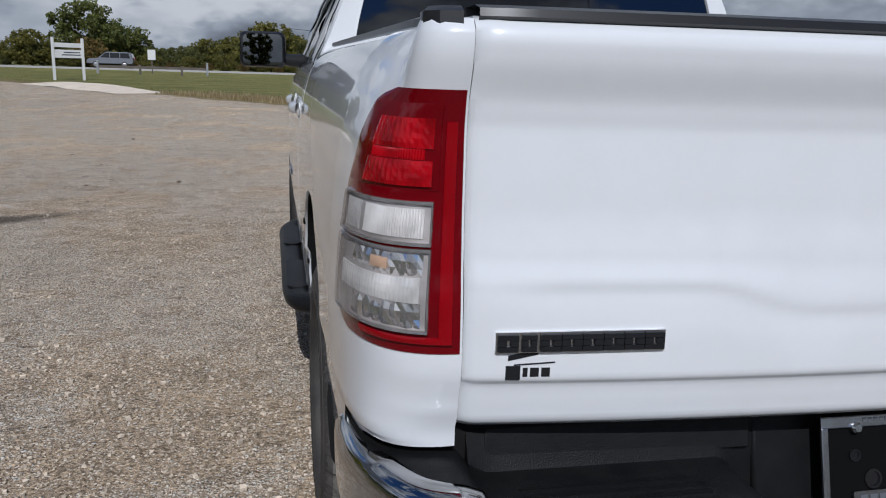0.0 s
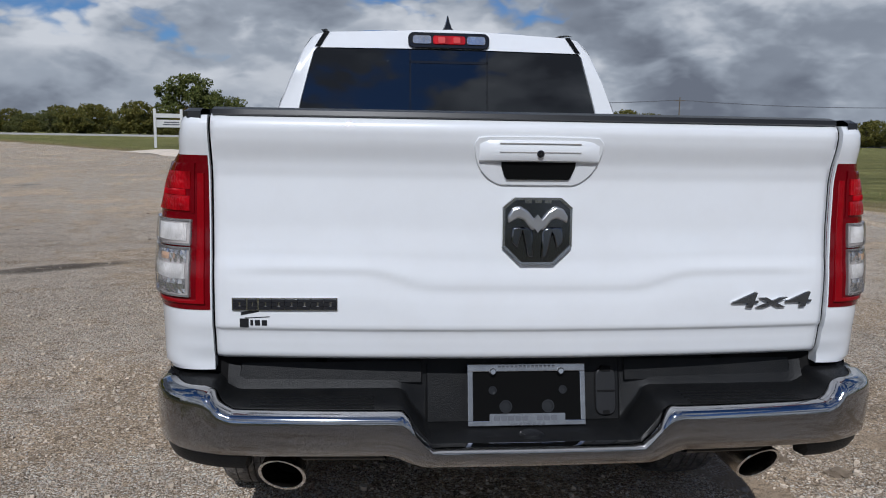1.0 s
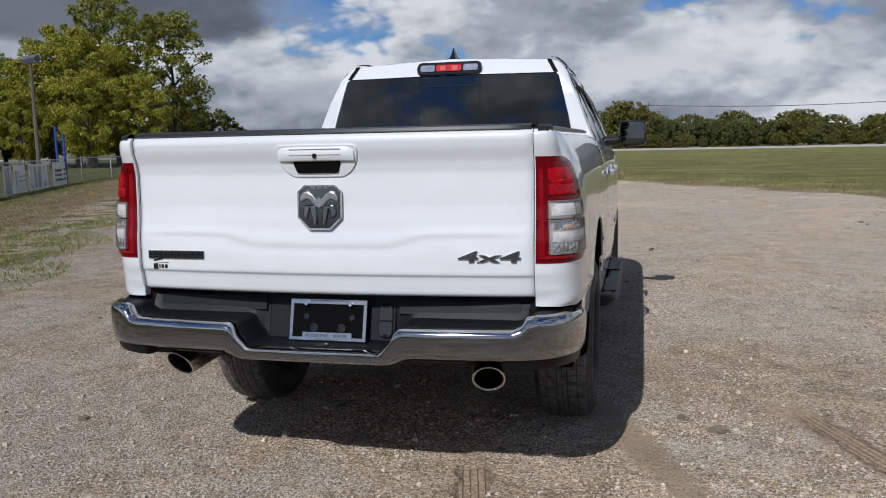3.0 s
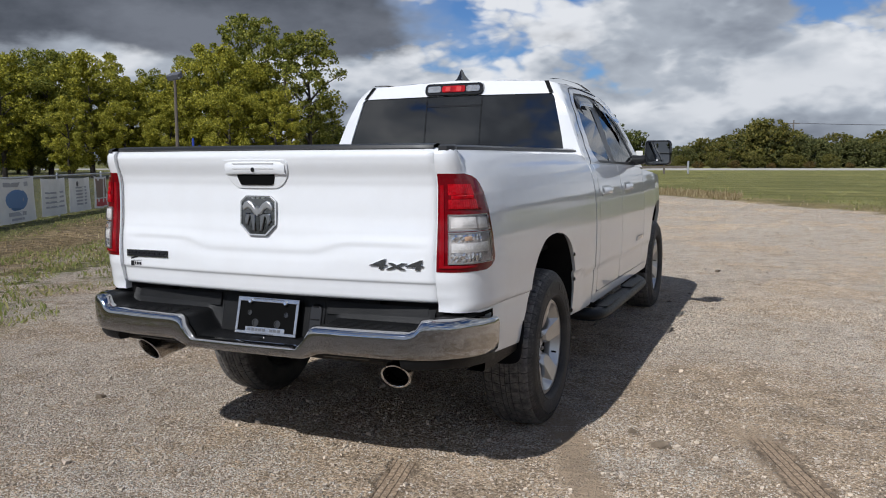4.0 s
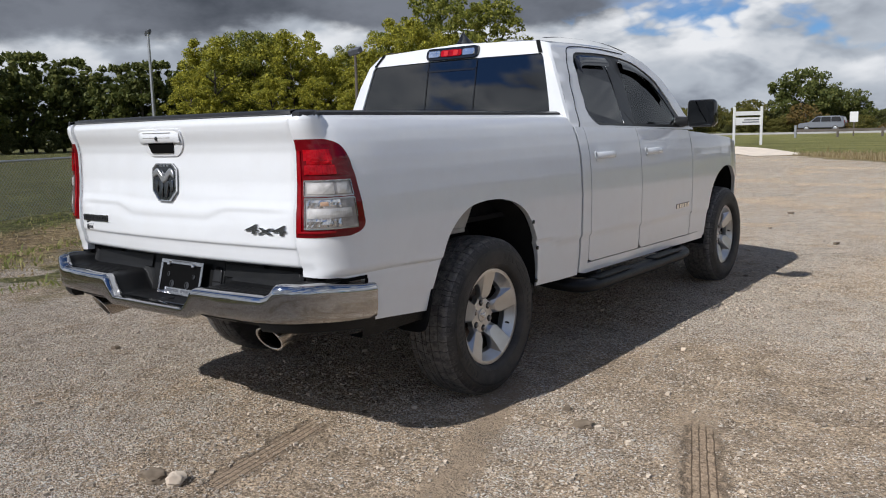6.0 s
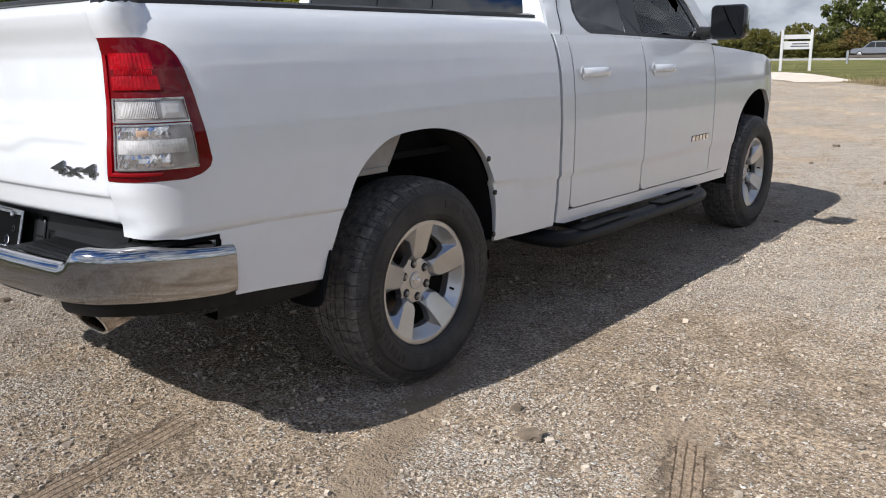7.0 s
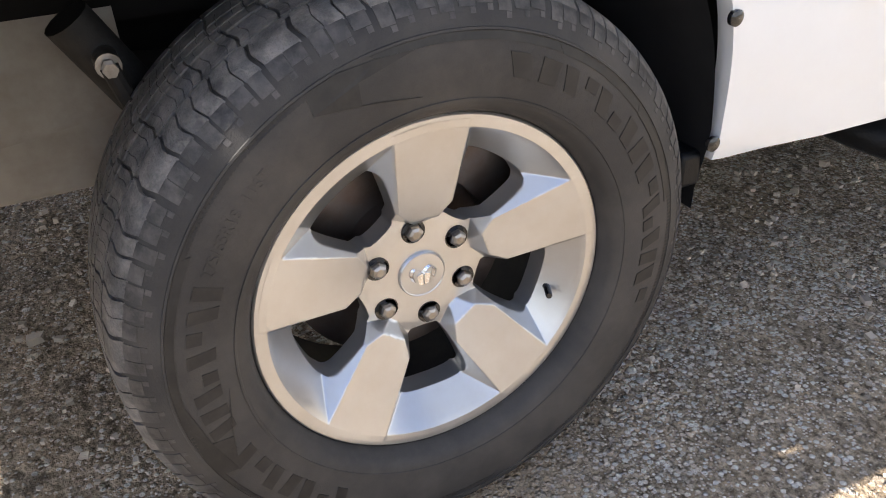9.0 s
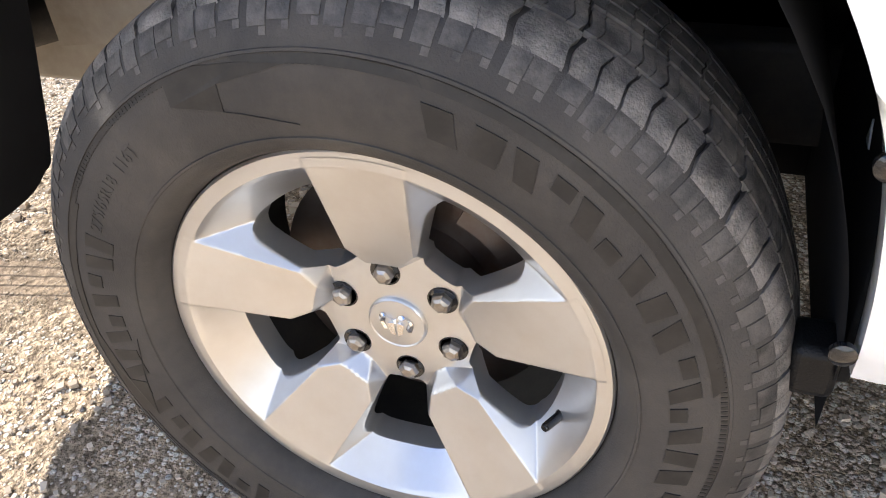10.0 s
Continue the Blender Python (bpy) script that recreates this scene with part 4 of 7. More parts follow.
# ---- tailgate ----


def gate_y(x, z):
    wide = min(max((abs(x) - 0.20) / 0.30, 0), 1)
    wide = wide * wide * (3 - 2 * wide)
    zz = z - 0.038 * wide * max(0, 1 - abs(z - 1.0) / 0.09) if z > 0.91 else z
    edge = max(0, (abs(x) - 0.765) / 0.025)
    # soft pressed step that dips below the emblem
    dip = min(max((abs(x) - 0.25) / 0.17, 0), 1)
    below = 0.995 + 0.040 * dip * dip * (3 - 2 * dip) - z
    step = min(max(below / 0.020, 0), 1) * min(max(1 - (below - 0.020) / 0.075, 0), 1) * min(max((0.76 - abs(x)) / 0.12, 0), 1)
    return -1.152 - 0.044 * (1 - (x / 0.80) ** 2) + GATE_Z(zz) + 0.010 * min(edge, 1) ** 2 + 0.0036 * step * step * (3 - 2 * step)


def on_gate(x, z, lift=0.0):
    return Vector((x, gate_y(x, z) - lift, z))


bm = bmesh.new()
rows = sheet(bm, lambda x, z: on_gate(x, z), span(-0.792, 0.792, 90), sorted(set(span(0.80, 1.406, 84) + [0.866, 0.876, 0.881, 1.38, 1.392, 1.396])))
made = bmesh.ops.extrude_edge_only(bm, edges=[e for e in bm.edges if e.is_boundary])["geom"]
for v in made:
    if isinstance(v, bmesh.types.BMVert):
        v.co.y = -1.075
gate = part("tailgate", bm, PAINT, truck, "white tailgate with sculpted creases", smooth=60)
bm = bmesh.new()
sheet(bm, lambda x, k: Vector((x, gate_y(x, 1.40) + (0.002, -0.006, -0.003, 0.03, 0.085, 0.085)[k], (1.400, 1.405, 1.416, 1.422, 1.420, 1.39)[k])), span(-0.787, 0.787, 40), range(6))
part("tailgate_cap", bm, SATIN, gate, "black plastic tailgate top cap")
bm = bmesh.new()
box(bm, -0.785, 0.785, -1.10, -1.06, 0.80, 1.39)
part("tailgate_inner", bm, PLASTIC, gate, smooth=0)
# handle
bm = bmesh.new()
BZ = smooth_line([(-0.152, 1.356), (-0.160, 1.34), (-0.152, 1.30), (-0.132, 1.268), (-0.100, 1.246), (-0.06, 1.243), (0.06, 1.243), (0.10, 1.246), (0.132, 1.268), (0.152, 1.30), (0.160, 1.34), (0.152, 1.356), (0.12, 1.363), (-0.12, 1.363), (-0.152, 1.356)], 3)[:-1]
prism(bm, [tuple(p) for p in BZ], -0.01, 0.006, on_gate)
bezel = part("handle_bezel", bm, PAINT, gate, "white tailgate handle bezel", bevel=0.004)
bm = bmesh.new()
sheet(bm, lambda x, k: Vector((x, gate_y(0, 1.32) - (0.004, 0.018, 0.025, 0.023, 0.016, 0.005)[k] * (1 - (abs(x) / 0.155) ** 6 * 0.6), (1.358, 1.353, 1.338, 1.316, 1.305, 1.301)[k])), span(-0.148, 0.148, 24), range(6))
grip = part("tailgate_handle", bm, PAINT, bezel, "white pull handle")
# thin grey strips drawn for the shade in the grip's grooves
for x0, x1, z0, z1 in ((-0.10, 0.10, 1.3455, 1.3475), (-0.10, 0.10, 1.3245, 1.3265)):
    bm = bmesh.new()
    prism(bm, [(x0, z0), (x1, z0), (x1, z1), (x0, z1)], 0.014, 0.0255, lambda u, v, l: Vector((u, gate_y(0, 1.32) - l, v)))
    part("groove_shade_line", bm, INNER_PANEL, grip, smooth=0)
# raised black plate; its colour gives the shade of a hand recess
bm = bmesh.new()
prism(bm, [(-0.092, 1.306), (-0.092, 1.290), (-0.082, 1.264), (-0.076, 1.258), (0.076, 1.258), (0.082, 1.264), (0.092, 1.290), (0.092, 1.306)], 0.003, 0.0135, on_gate)
part("hand_recess_shade", bm, DEAD_BLACK, bezel, "black plate for the shade of the hand recess")
bm = bmesh.new()
lathe(bm, [(0.0005, -0.006), (0.006, -0.006), (0.009, -0.003), (0.0095, 0.0), (0.0095, 0.004)], 20, "y", (0.0, gate_y(0, 1.32) - 0.023, 1.322))
part("lock_camera", bm, GLOSS_BLACK, bezel, "round black rear-view camera eye")
# shield emblem as plain shapes
def on_shield(u, v, lift):
    return on_gate(0.003 + 0.95 * u, 1.131 + 0.91 * (v - 1.121), lift)


SH = [(-0.062, 1.212), (0.062, 1.212), (0.092, 1.186), (0.092, 1.078), (0.044, 1.030), (-0.044, 1.030), (-0.092, 1.078), (-0.092, 1.186)]
bm = bmesh.new()
prism(bm, SH, 0.0, 0.010, on_shield)
shield = part("shield_emblem", bm, DARK_CHROME, gate, "dark chrome shield emblem of plain shapes", bevel=0.003)
bm = bmesh.new()
for i in range(8):
    a, b = SH[i], SH[(i + 1) % 8]
    for f0, f1, l in ((1.0, 0.93, 0.014),):
        quad = [(a[0] * f0, 1.121 + (a[1] - 1.121) * f0), (b[0] * f0, 1.121 + (b[1] - 1.121) * f0), (b[0] * f1, 1.121 + (b[1] - 1.121) * f1), (a[0] * f1, 1.121 + (a[1] - 1.121) * f1)]
        prism(bm, quad, 0.008, l, on_shield)
part("emblem_frame", bm, BRIGHT, shield, "chrome frame")
for sg in (1, -1):
    bm = bmesh.new()
    curl = [(0.004, 1.128), (0.004, 1.148), (0.026, 1.176), (0.048, 1.190), (0.068, 1.182), (0.080, 1.162), (0.078, 1.142), (0.064, 1.150), (0.050, 1.157), (0.036, 1.150), (0.024, 1.134), (0.014, 1.122)]
    prism(bm, [(sg * u, v) for u, v in curl][::sg], 0.009, 0.020, on_shield)
    part("emblem_arc", bm, RIM, shield, "bright curved arc", bevel=0.005, segments=3)
bm = bmesh.new()
prism(bm, [(-0.018, 1.142), (0.0, 1.118), (0.018, 1.142), (0.0, 1.166)], 0.010, 0.021, on_shield)
part("emblem_diamond", bm, RIM, shield, "bright centre diamond")
for sg in (1, -1):
    bm = bmesh.new()
    prism(bm, [(sg * 0.012, 1.125), (sg * 0.030, 1.132), (sg * 0.066, 1.132), (sg * 0.070, 1.090), (sg * 0.052, 1.072), (sg * 0.040, 1.115), (sg * 0.026, 1.052), (sg * 0.010, 1.046)][::sg], 0.009, 0.017, on_shield)
    part("emblem_facet", bm, DARK_CHROME, shield, "dark steel facet", bevel=0.004)
for k in range(3):
    bm = bmesh.new()
    x0 = -0.034 + k * 0.026
    prism(bm, [(x0, 1.197), (x0 + 0.018, 1.197), (x0 + 0.018, 1.206), (x0, 1.206)], 0.009, 0.013, on_shield)
    part("emblem_bar", bm, BRIGHT, shield, smooth=0)
# trim badge: black blocks in a bright outline
bm = bmesh.new()
prism(bm, [(-0.748, 0.927), (-0.490, 0.930), (-0.490, 0.962), (-0.748, 0.959)], 0.0, 0.005, on_gate)
trim = part("trim_badge", bm, BRIGHT, gate, "long black and chrome trim badge", smooth=0)
for k in range(8):
    bm = bmesh.new()
    w = 0.0305
    x0 = -0.745 + k * 0.0318
    if k == 1:
        x0, w = x0 + 0.004, 0.022
    z0 = 0.930 + 0.003 * k / 7
    blocks = [(x0, x0 + w, z0, z0 + 0.0075), (x0, x0 + w, z0 + 0.0185, z0 + 0.026), (x0, x0 + w * 0.42, z0 + 0.0085, z0 + 0.0175), (x0 + w * 0.60, x0 + w, z0 + 0.0085, z0 + 0.0175)]
    for a, b, c, d in blocks:
        prism(bm, [(a, c), (b, c), (b, d), (a, d)], 0.004, 0.009, on_gate)
    part("badge_block", bm, DECAL, trim, "black block character", smooth=0)
# dealer sticker as plain bars
bm = bmesh.new()
for u0, u1, v0, v1, sl in ((-0.735, -0.690, 0.914, 0.922, 0.010), (-0.738, -0.716, 0.884, 0.906, 0.0), (-0.712, -0.705, 0.889, 0.903, 0.0), (-0.701, -0.688, 0.889, 0.903, 0.0), (-0.684, -0.671, 0.889, 0.903, 0.0), (-0.726, -0.664, 0.9065, 0.9085, 0.004)):
    prism(bm, [(u0 + 0.008, v0), (u1 + 0.008, v0 + sl), (u1 + 0.008, v1 + sl), (u0 + 0.008, v1)], 0.0, 0.0012, on_gate)
part("dealer_sticker", bm, DECAL, gate, "small black sticker with bars", smooth=0)
# drive badge
for mtl, dpt, size, lift in ((BRIGHT, 0.003, 0.094, 0.002), (BADGE, 0.003, 0.086, 0.006)):
    bm = letters("4x4", size, dpt, 0.12, 0.0008)
    xs = [v.co.x for v in bm.verts]
    wide = 0.226 / (max(xs) - min(xs))
    mid = (max(xs) + min(xs)) / 2
    for v in bm.verts:
        v.co = on_gate(0.636 + (v.co.x - mid) * wide, 0.949 + v.co.y * 0.62, lift + v.co.z)
    if mtl is BRIGHT:
        badge = part("drive_badge", bm, mtl, gate, "chrome badge reading 4x4", smooth=0)
    else:
        part("drive_badge_face", bm, mtl, badge, smooth=0)

# ---- tail lights ----
LIGHT_EDGE = line_of([(0.925, -0.985), (0.931, -0.950), (0.940, -0.925), (0.955, -0.906), (0.975, -0.899), (1.05, -0.908), (1.16, -0.928), (1.22, -0.941), (1.262, -0.956), (1.285, -0.978), (1.298, -1.010), (1.306, -1.065)])


def light_panel(bm, z0, z1, u0, u1, lift, side, nz=12, nu=12, bulge=0.0, flute=0.0, facet=0.0):
    """Part of the lamp between two fractions across it, u = 0 at the tailgate seam and 1 at the outer edge."""
    def fn(z, u):
        e = LIGHT_EDGE(z)
        s = -1.246 + (e + 1.246) * u
        l = lift + bulge * (1 - (2 * (u - u0) / (u1 - u0) - 1) ** 4) * (1 - (2 * (z - z0) / (z1 - z0) - 1) ** 4)
        if flute:
            l += flute * math.cos(math.pi * round((u - u0) / (u1 - u0) * (nu - 1)))
        return on_side(s, z, side, l + rl.uniform(-facet, facet))
    rl = random.Random(int(1000 * z0))
    rows = sheet(bm, fn, span(z0, z1, nz), span(u0, u1, nu))
    back = bmesh.ops.extrude_edge_only(bm, edges=list({e for r in rows for v in r for e in v.link_edges if e.is_boundary}))["geom"]
    c = plan(-1.0)
    for v in back:
        if isinstance(v, bmesh.types.BMVert):
            v.co += (Vector((side * c.x * 0.75, -0.85, v.co.z)) - v.co).normalized() * (lift + bulge + 0.006)


for side in (1, -1):
    bm = bmesh.new()
    light_panel(bm, 0.928, 1.306, 0.0, 1.0, 0.002, side, 40, 22, bulge=0.006)
    lamp = part("tail_light", bm, RED, truck, "red and clear tail light wrapping the bed corner", smooth=50)
    bm = bmesh.new()
    light_panel(bm, 1.165, 1.286, 0.13, 0.915, 0.008, side, 12, 20, bulge=0.004)
    upper = part("stop_lens", bm, RED, lamp, "deep red stop lens")
    for z0, z1, u0, u1, nu, fl, fc in ((1.171, 1.207, 0.17, 0.72, 26, 0.0004, 0.0003), (1.208, 1.223, 0.22, 0.68, 48, 0.0009, 0.0), (1.224, 1.266, 0.17, 0.70, 22, 0.0004, 0.0004)):
        bm = bmesh.new()
        light_panel(bm, z0, z1, u0, u1, 0.0125, side, 7, nu, bulge=0.0012, flute=fl, facet=fc)
        part("stop_reflector", bm, RED_DEEP, upper, "bright red fluted reflector", smooth=0)
    bm = bmesh.new()
    light_panel(bm, 0.944, 1.262, 0.040, 0.100, 0.0088, side, 24, 4, bulge=0.002)
    part("light_guide", bm, RED_GUIDE, lamp, "bright red light strip")
    bm = bmesh.new()
    light_panel(bm, 0.944, 0.954, 0.100, 0.62, 0.0088, side, 4, 10, bulge=0.001)
    part("light_guide", bm, RED_GUIDE, lamp, "bright red light strip")
    for nm, z0, z1 in (("reverse_lamp", 1.088, 1.148), ("turn_lamp", 0.962, 1.080)):
        bm = bmesh.new()
        light_panel(bm, z0, z1, 0.165, 0.885, 0.0082, side, 10, 20, bulge=0.002)
        bowl = part(nm, bm, LAMP_BOWL, lamp, "clear lamp with silver reflectors")
        if nm == "reverse_lamp":
            ribs = ((z0 + 0.009, z1 - 0.009, 0.20, 0.64, 0.0105, 52, 0.0010, 0.0), (z0 + 0.008, z1 - 0.008, 0.68, 0.865, 0.0100, 6, 0.0, 0.0))
        else:
            ribs = ((z0 + 0.042, z1 - 0.040, 0.20, 0.83, 0.0115, 50, 0.0003, 0.0), (z0 + 0.006, z0 + 0.041, 0.19, 0.70, 0.0095, 16, 0.0008, 0.0014), (z1 - 0.037, z1 - 0.006, 0.19, 0.72, 0.0095, 18, 0.0008, 0.0014))
        for a, b, c, d, l, n, fl, fc in ribs:
            bm = bmesh.new()
            light_panel(bm, a, b, c, d, l, side, 4, n, bulge=0.002, flute=fl, facet=fc)
            part("ribbed_reflector", bm, LAMP_GREY if not fc else SILVER_REFLECTOR, bowl, "ribbed grey reflector", smooth=0)
        if nm == "turn_lamp":
            bm = bmesh.new()
            light_panel(bm, z1 - 0.030, z1 - 0.014, 0.40, 0.52, 0.0135, side, 4, 6, bulge=0.002)
            part("turn_bulb", bm, AMBER, bowl, "amber bulb")
        bm = bmesh.new()
        for a, b, c, d in ((z0 - 0.002, z0 + 0.003, 0.155, 0.896), (z1 - 0.003, z1 + 0.002, 0.155, 0.896), (z0, z1, 0.153, 0.163), (z0, z1, 0.888, 0.896)):
            light_panel(bm, a, b, c, d, 0.0125, side, 3, 14)
        part("lens_frame", bm, LAMP_FRAME, bowl, "pale grey lens edge")
        bm = bmesh.new()
        light_panel(bm, z0, z1, 0.155, 0.895, 0.0155, side, 6, 14, bulge=0.003)
        cover = part("lens_cover", bm, CLEAR, bowl, "clear cover")
        cover.visible_shadow = False
    # black filler that gives the joint beside the tailgate its shade
    bm = bmesh.new()
    sheet(bm, lambda z, k: Vector((side * (0.7900, 0.7900, 0.7966, 0.7966)[k], (-1.07, gate_y(0.765, z) + 0.018, gate_y(0.765, z) + 0.016, -1.07)[k], z)), span(0.80, 1.398, 40), range(4))
    part("tailgate_joint_shade", bm, DEAD_BLACK, truck, "black filler for the shade in the tailgate joint", smooth=0)

# ---- rear bumper ----
BUMP = smooth_line([(0.950, -0.885), (0.953, -0.95), (0.947, -1.05), (0.925, -1.15), (0.880, -1.232), (0.800, -1.284), (0.70, -1.305), (0.50, -1.320), (0.30, -1.326), (0.0, -1.330)], 14)
BUMP = [tuple(p) for p in BUMP] + [(-p[0], p[1]) for p in BUMP[-2::-1]]
TOP_Z = curve_of([0.0, 0.262, 0.292, 0.322, 0.335, 0.735, 0.762, 0.792, 0.82, 0.90, 0.96], [0.620, 0.620, 0.655, 0.704, 0.710, 0.712, 0.722, 0.756, 0.760, 0.756, 0.752])
LOW_Z = curve_of([0.0, 0.285, 0.365, 0.96], [0.574, 0.574, 0.602, 0.602])


def bump_top(x, y):
    z = TOP_Z(abs(x))
    return z - 0.030 * min(max((y + 1.15) / 0.26, 0), 1) if abs(x) > 0.9 else z


def bump_low(x, y):
    return LOW_Z(abs(x)) - 0.03 * min(max((y + 1.22) / 0.3, 0), 1)


def bump_point(i, k):
    x, y = BUMP[i]
    d = Vector((BUMP[min(i + 1, len(BUMP) - 1)][0] - BUMP[max(i - 1, 0)][0], BUMP[min(i + 1, len(BUMP) - 1)][1] - BUMP[max(i - 1, 0)][1], 0)).normalized()
    out = Vector((-d.y, d.x, 0))
    if out.dot(Vector((x, y + 0.6, 0))) < 0:
        out = -out
    f, o = ((0.0, -0.035), (0.0, -0.008), (0.06, 0.003), (0.25, 0.008), (0.50, 0.0105), (0.75, 0.0115), (0.885, 0.0095), (0.955, 0.001), (1.0, -0.016), (1.0, -0.034), (0.985, -0.040))[k]
    lo, hi = bump_low(x, y), bump_top(x, y)
    p = Vector((x, y, lo + (hi - lo) * f)) + out * o
    return p


bm = bmesh.new()
sheet(bm, bump_point, range(len(BUMP)), range(11))
ends = bmesh.ops.extrude_edge_only(bm, edges=[e for e in bm.edges if e.is_boundary and all(v.co.y > -0.90 for v in e.verts)])["geom"]
for v in ends:
    if isinstance(v, bmesh.types.BMVert):
        v.co.x *= 0.965
bumper = part("rear_bumper", bm, CHROME, truck, "polished chrome rear step bumper", smooth=50)
# black moulded top and back wall
bm = bmesh.new()


def top_point(x, k):
    edge = min((abs(p[0] - x), p[1]) for p in BUMP)[1] if abs(x) < 0.93 else -1.12
    z = TOP_Z(abs(x))
    y0 = min(edge + 0.036, -0.93)
    yb = -1.118 if abs(x) < 0.775 else -0.90
    return Vector((x, (y0, y0 + 0.012, yb - 0.02, yb - 0.004, yb, yb + 0.028)[k], (z - 0.014, z - 0.007, z - 0.007, z - 0.002, z + 0.006, 0.79 if abs(x) < 0.785 else z + 0.004)[k]))


xs = sorted(set([round(v, 4) for v in span(-0.925, 0.925, 75)] + [s * v for s in (1, -1) for v in (0.255, 0.268, 0.28, 0.30, 0.315, 0.328, 0.338, 0.74, 0.755, 0.77, 0.78, 0.79, 0.80)]))
sheet(bm, top_point, xs, range(6))
pad = part("bumper_top", bm, PLASTIC, bumper, "black moulded plastic step top", smooth=40)
for side in (1, -1):
    for k in range(5):       # raised grip ribs on the step
        bm = bmesh.new()
        y0 = -1.268 + k * 0.022
        prism(bm, rounded(0.40 if side > 0 else -0.70, 0.70 if side > 0 else -0.40, y0, y0 + 0.009, 0.004, 3), 0.700, 0.7065, lambda u, v, l: Vector((u, v, l)))
        part("step_rib", bm, PLASTIC, bumper)
    bm = bmesh.new()          # raised panel of the back wall
    prism(bm, [(side * 0.272, 0.718), (side * 0.745, 0.718), (side * 0.738, 0.776), (side * 0.272, 0.776)], -0.004, 0.004, lambda u, v, l: Vector((u, -1.112 + 0.30 * (v - 0.72) - l, v)))
    part("back_wall_panel", bm, PLASTIC, bumper, bevel=0.003)
    bm = bmesh.new()          # lower valance
    def skirt(i, k):
        x = abs(BUMP[i][0])
        tall = 1.0 if x > 0.70 else (0.0 if x > 0.585 else 0.45)
        return bump_point(i, 1) + Vector((-side * 0.004 * k, (0.000, 0.004, 0.016, 0.060)[k], 0.004 + (0.0, -0.024, -0.042, -0.046)[k] * tall))
    sheet(bm, skirt, [i for i in range(len(BUMP)) if side * BUMP[i][0] > 0.375], range(4))
    part("lower_valance", bm, PLASTIC, bumper, "black lower valance")
    bm = bmesh.new()          # black strips on the body for the shade between bumper and bedside
    sheet(bm, lambda z, s2: on_side(s2, z, side, 0.0015), span(0.572, 0.742, 10), (-0.902, -0.896, -0.887))
    sheet(bm, lambda s2, z: on_side(s2, z, side, 0.0015), span(-1.10, -0.890, 14), (0.742, 0.750, 0.757))
    part("bumper_gap_shade", bm, DEAD_BLACK, bumper, "black strip for the shaded gap beside the bumper", smooth=0)
    bm = bmesh.new()          # bracket above the exhaust tip
    box(bm, side * 0.56, side * 0.70, -1.20, -1.02, 0.575, 0.60)
    part("exhaust_bracket", bm, UNDER, bumper, bevel=0.004)
bm = bmesh.new()
prism(bm, [(-0.262, 0.612), (0.262, 0.612), (0.262, 0.782), (-0.262, 0.782)], -0.01, 0.006, lambda u, v, l: Vector((u, -1.128 + 0.25 * (v - 0.612) - l, v)))
mount = part("plate_mount", bm, PLASTIC, bumper, "black moulded plate recess", bevel=0.006)
bm = bmesh.new()
prism(bm, rounded(0.192, 0.250, 0.628, 0.752, 0.022), 0.004, 0.014, lambda u, v, l: Vector((u, -1.128 + 0.25 * (v - 0.612) - l, v)))
latch = part("socket_cover", bm, SATIN, mount, "black trailer socket cover", bevel=0.004)
for z0, z1, x0, x1 in ((0.742, 0.756, 0.208, 0.234), (0.690, 0.694, 0.196, 0.246), (0.632, 0.642, 0.212, 0.230)):
    bm = bmesh.new()
    prism(bm, rounded(x0, x1, z0, z1, 0.002, 3), 0.012, 0.017, lambda u, v, l: Vector((u, -1.128 + 0.25 * (v - 0.612) - l, v)))
    part("socket_latch", bm, LINER, latch)
bm = bmesh.new()
lathe(bm, [(0.001, 0.008), (0.026, 0.007), (0.034, 0.0)], 28, "z", (0.0, -1.225, 0.612))
part("hitch_cover", bm, PLASTIC, bumper, "round black dimple")
bm = bmesh.new()
box(bm, -0.80, 0.80, -1.15, -1.02, 0.53, 0.60)
part("bumper_beam", bm, UNDER, bumper, "black beam under the bumper", bevel=0.02)


# ---- number plate frame, empty of a plate ----
def on_plate(u, v, l=0.0):
    up = Vector((0, 0.040, 0.147)).normalized()
    out = Vector((0, -up.z, up.y))
    return Vector((0, -1.140, 0.691)) + Vector((u, 0, 0)) + up * v + out * (l + 0.006)


bm = bmesh.new()
prism(bm, rounded(-0.150, 0.150, -0.074, 0.074, 0.006), 0.0, 0.004, on_plate)
plate = part("plate_frame", bm, DEAD_BLACK, truck, "chrome dealer plate frame around an empty black mount", smooth=0)
bm = bmesh.new()
for u0, u1, v0, v1 in ((-0.156, 0.156, 0.060, 0.080), (-0.156, 0.156, -0.080, -0.066), (-0.156, -0.142, -0.068, 0.062), (0.142, 0.156, -0.068, 0.062)):
    prism(bm, [(u0, v0), (u1, v0), (u1, v1), (u0, v1)], 0.004, 0.010, on_plate)
part("frame_rim", bm, FRAME_CHROME, plate, "chrome rim", smooth=0, bevel=0.002)
bm = bmesh.new()
prism(bm, rounded(-0.100, 0.100, -0.072, -0.048, 0.003), 0.006, 0.0125, on_plate)
name_bar = part("name_bar", bm, FRAME_CHROME, plate, "chrome bar with dark bars of writing")
for k in range(9):
    if k != 5:
        u = -0.088 + k * 0.0188
        bm = bmesh.new()
        prism(bm, [(u, -0.066), (u + 0.0145, -0.066), (u + 0.0145, -0.054), (u, -0.054)], 0.012, 0.0135, on_plate)
        part("writing_bar", bm, GREY_PRINT, name_bar, smooth=0)
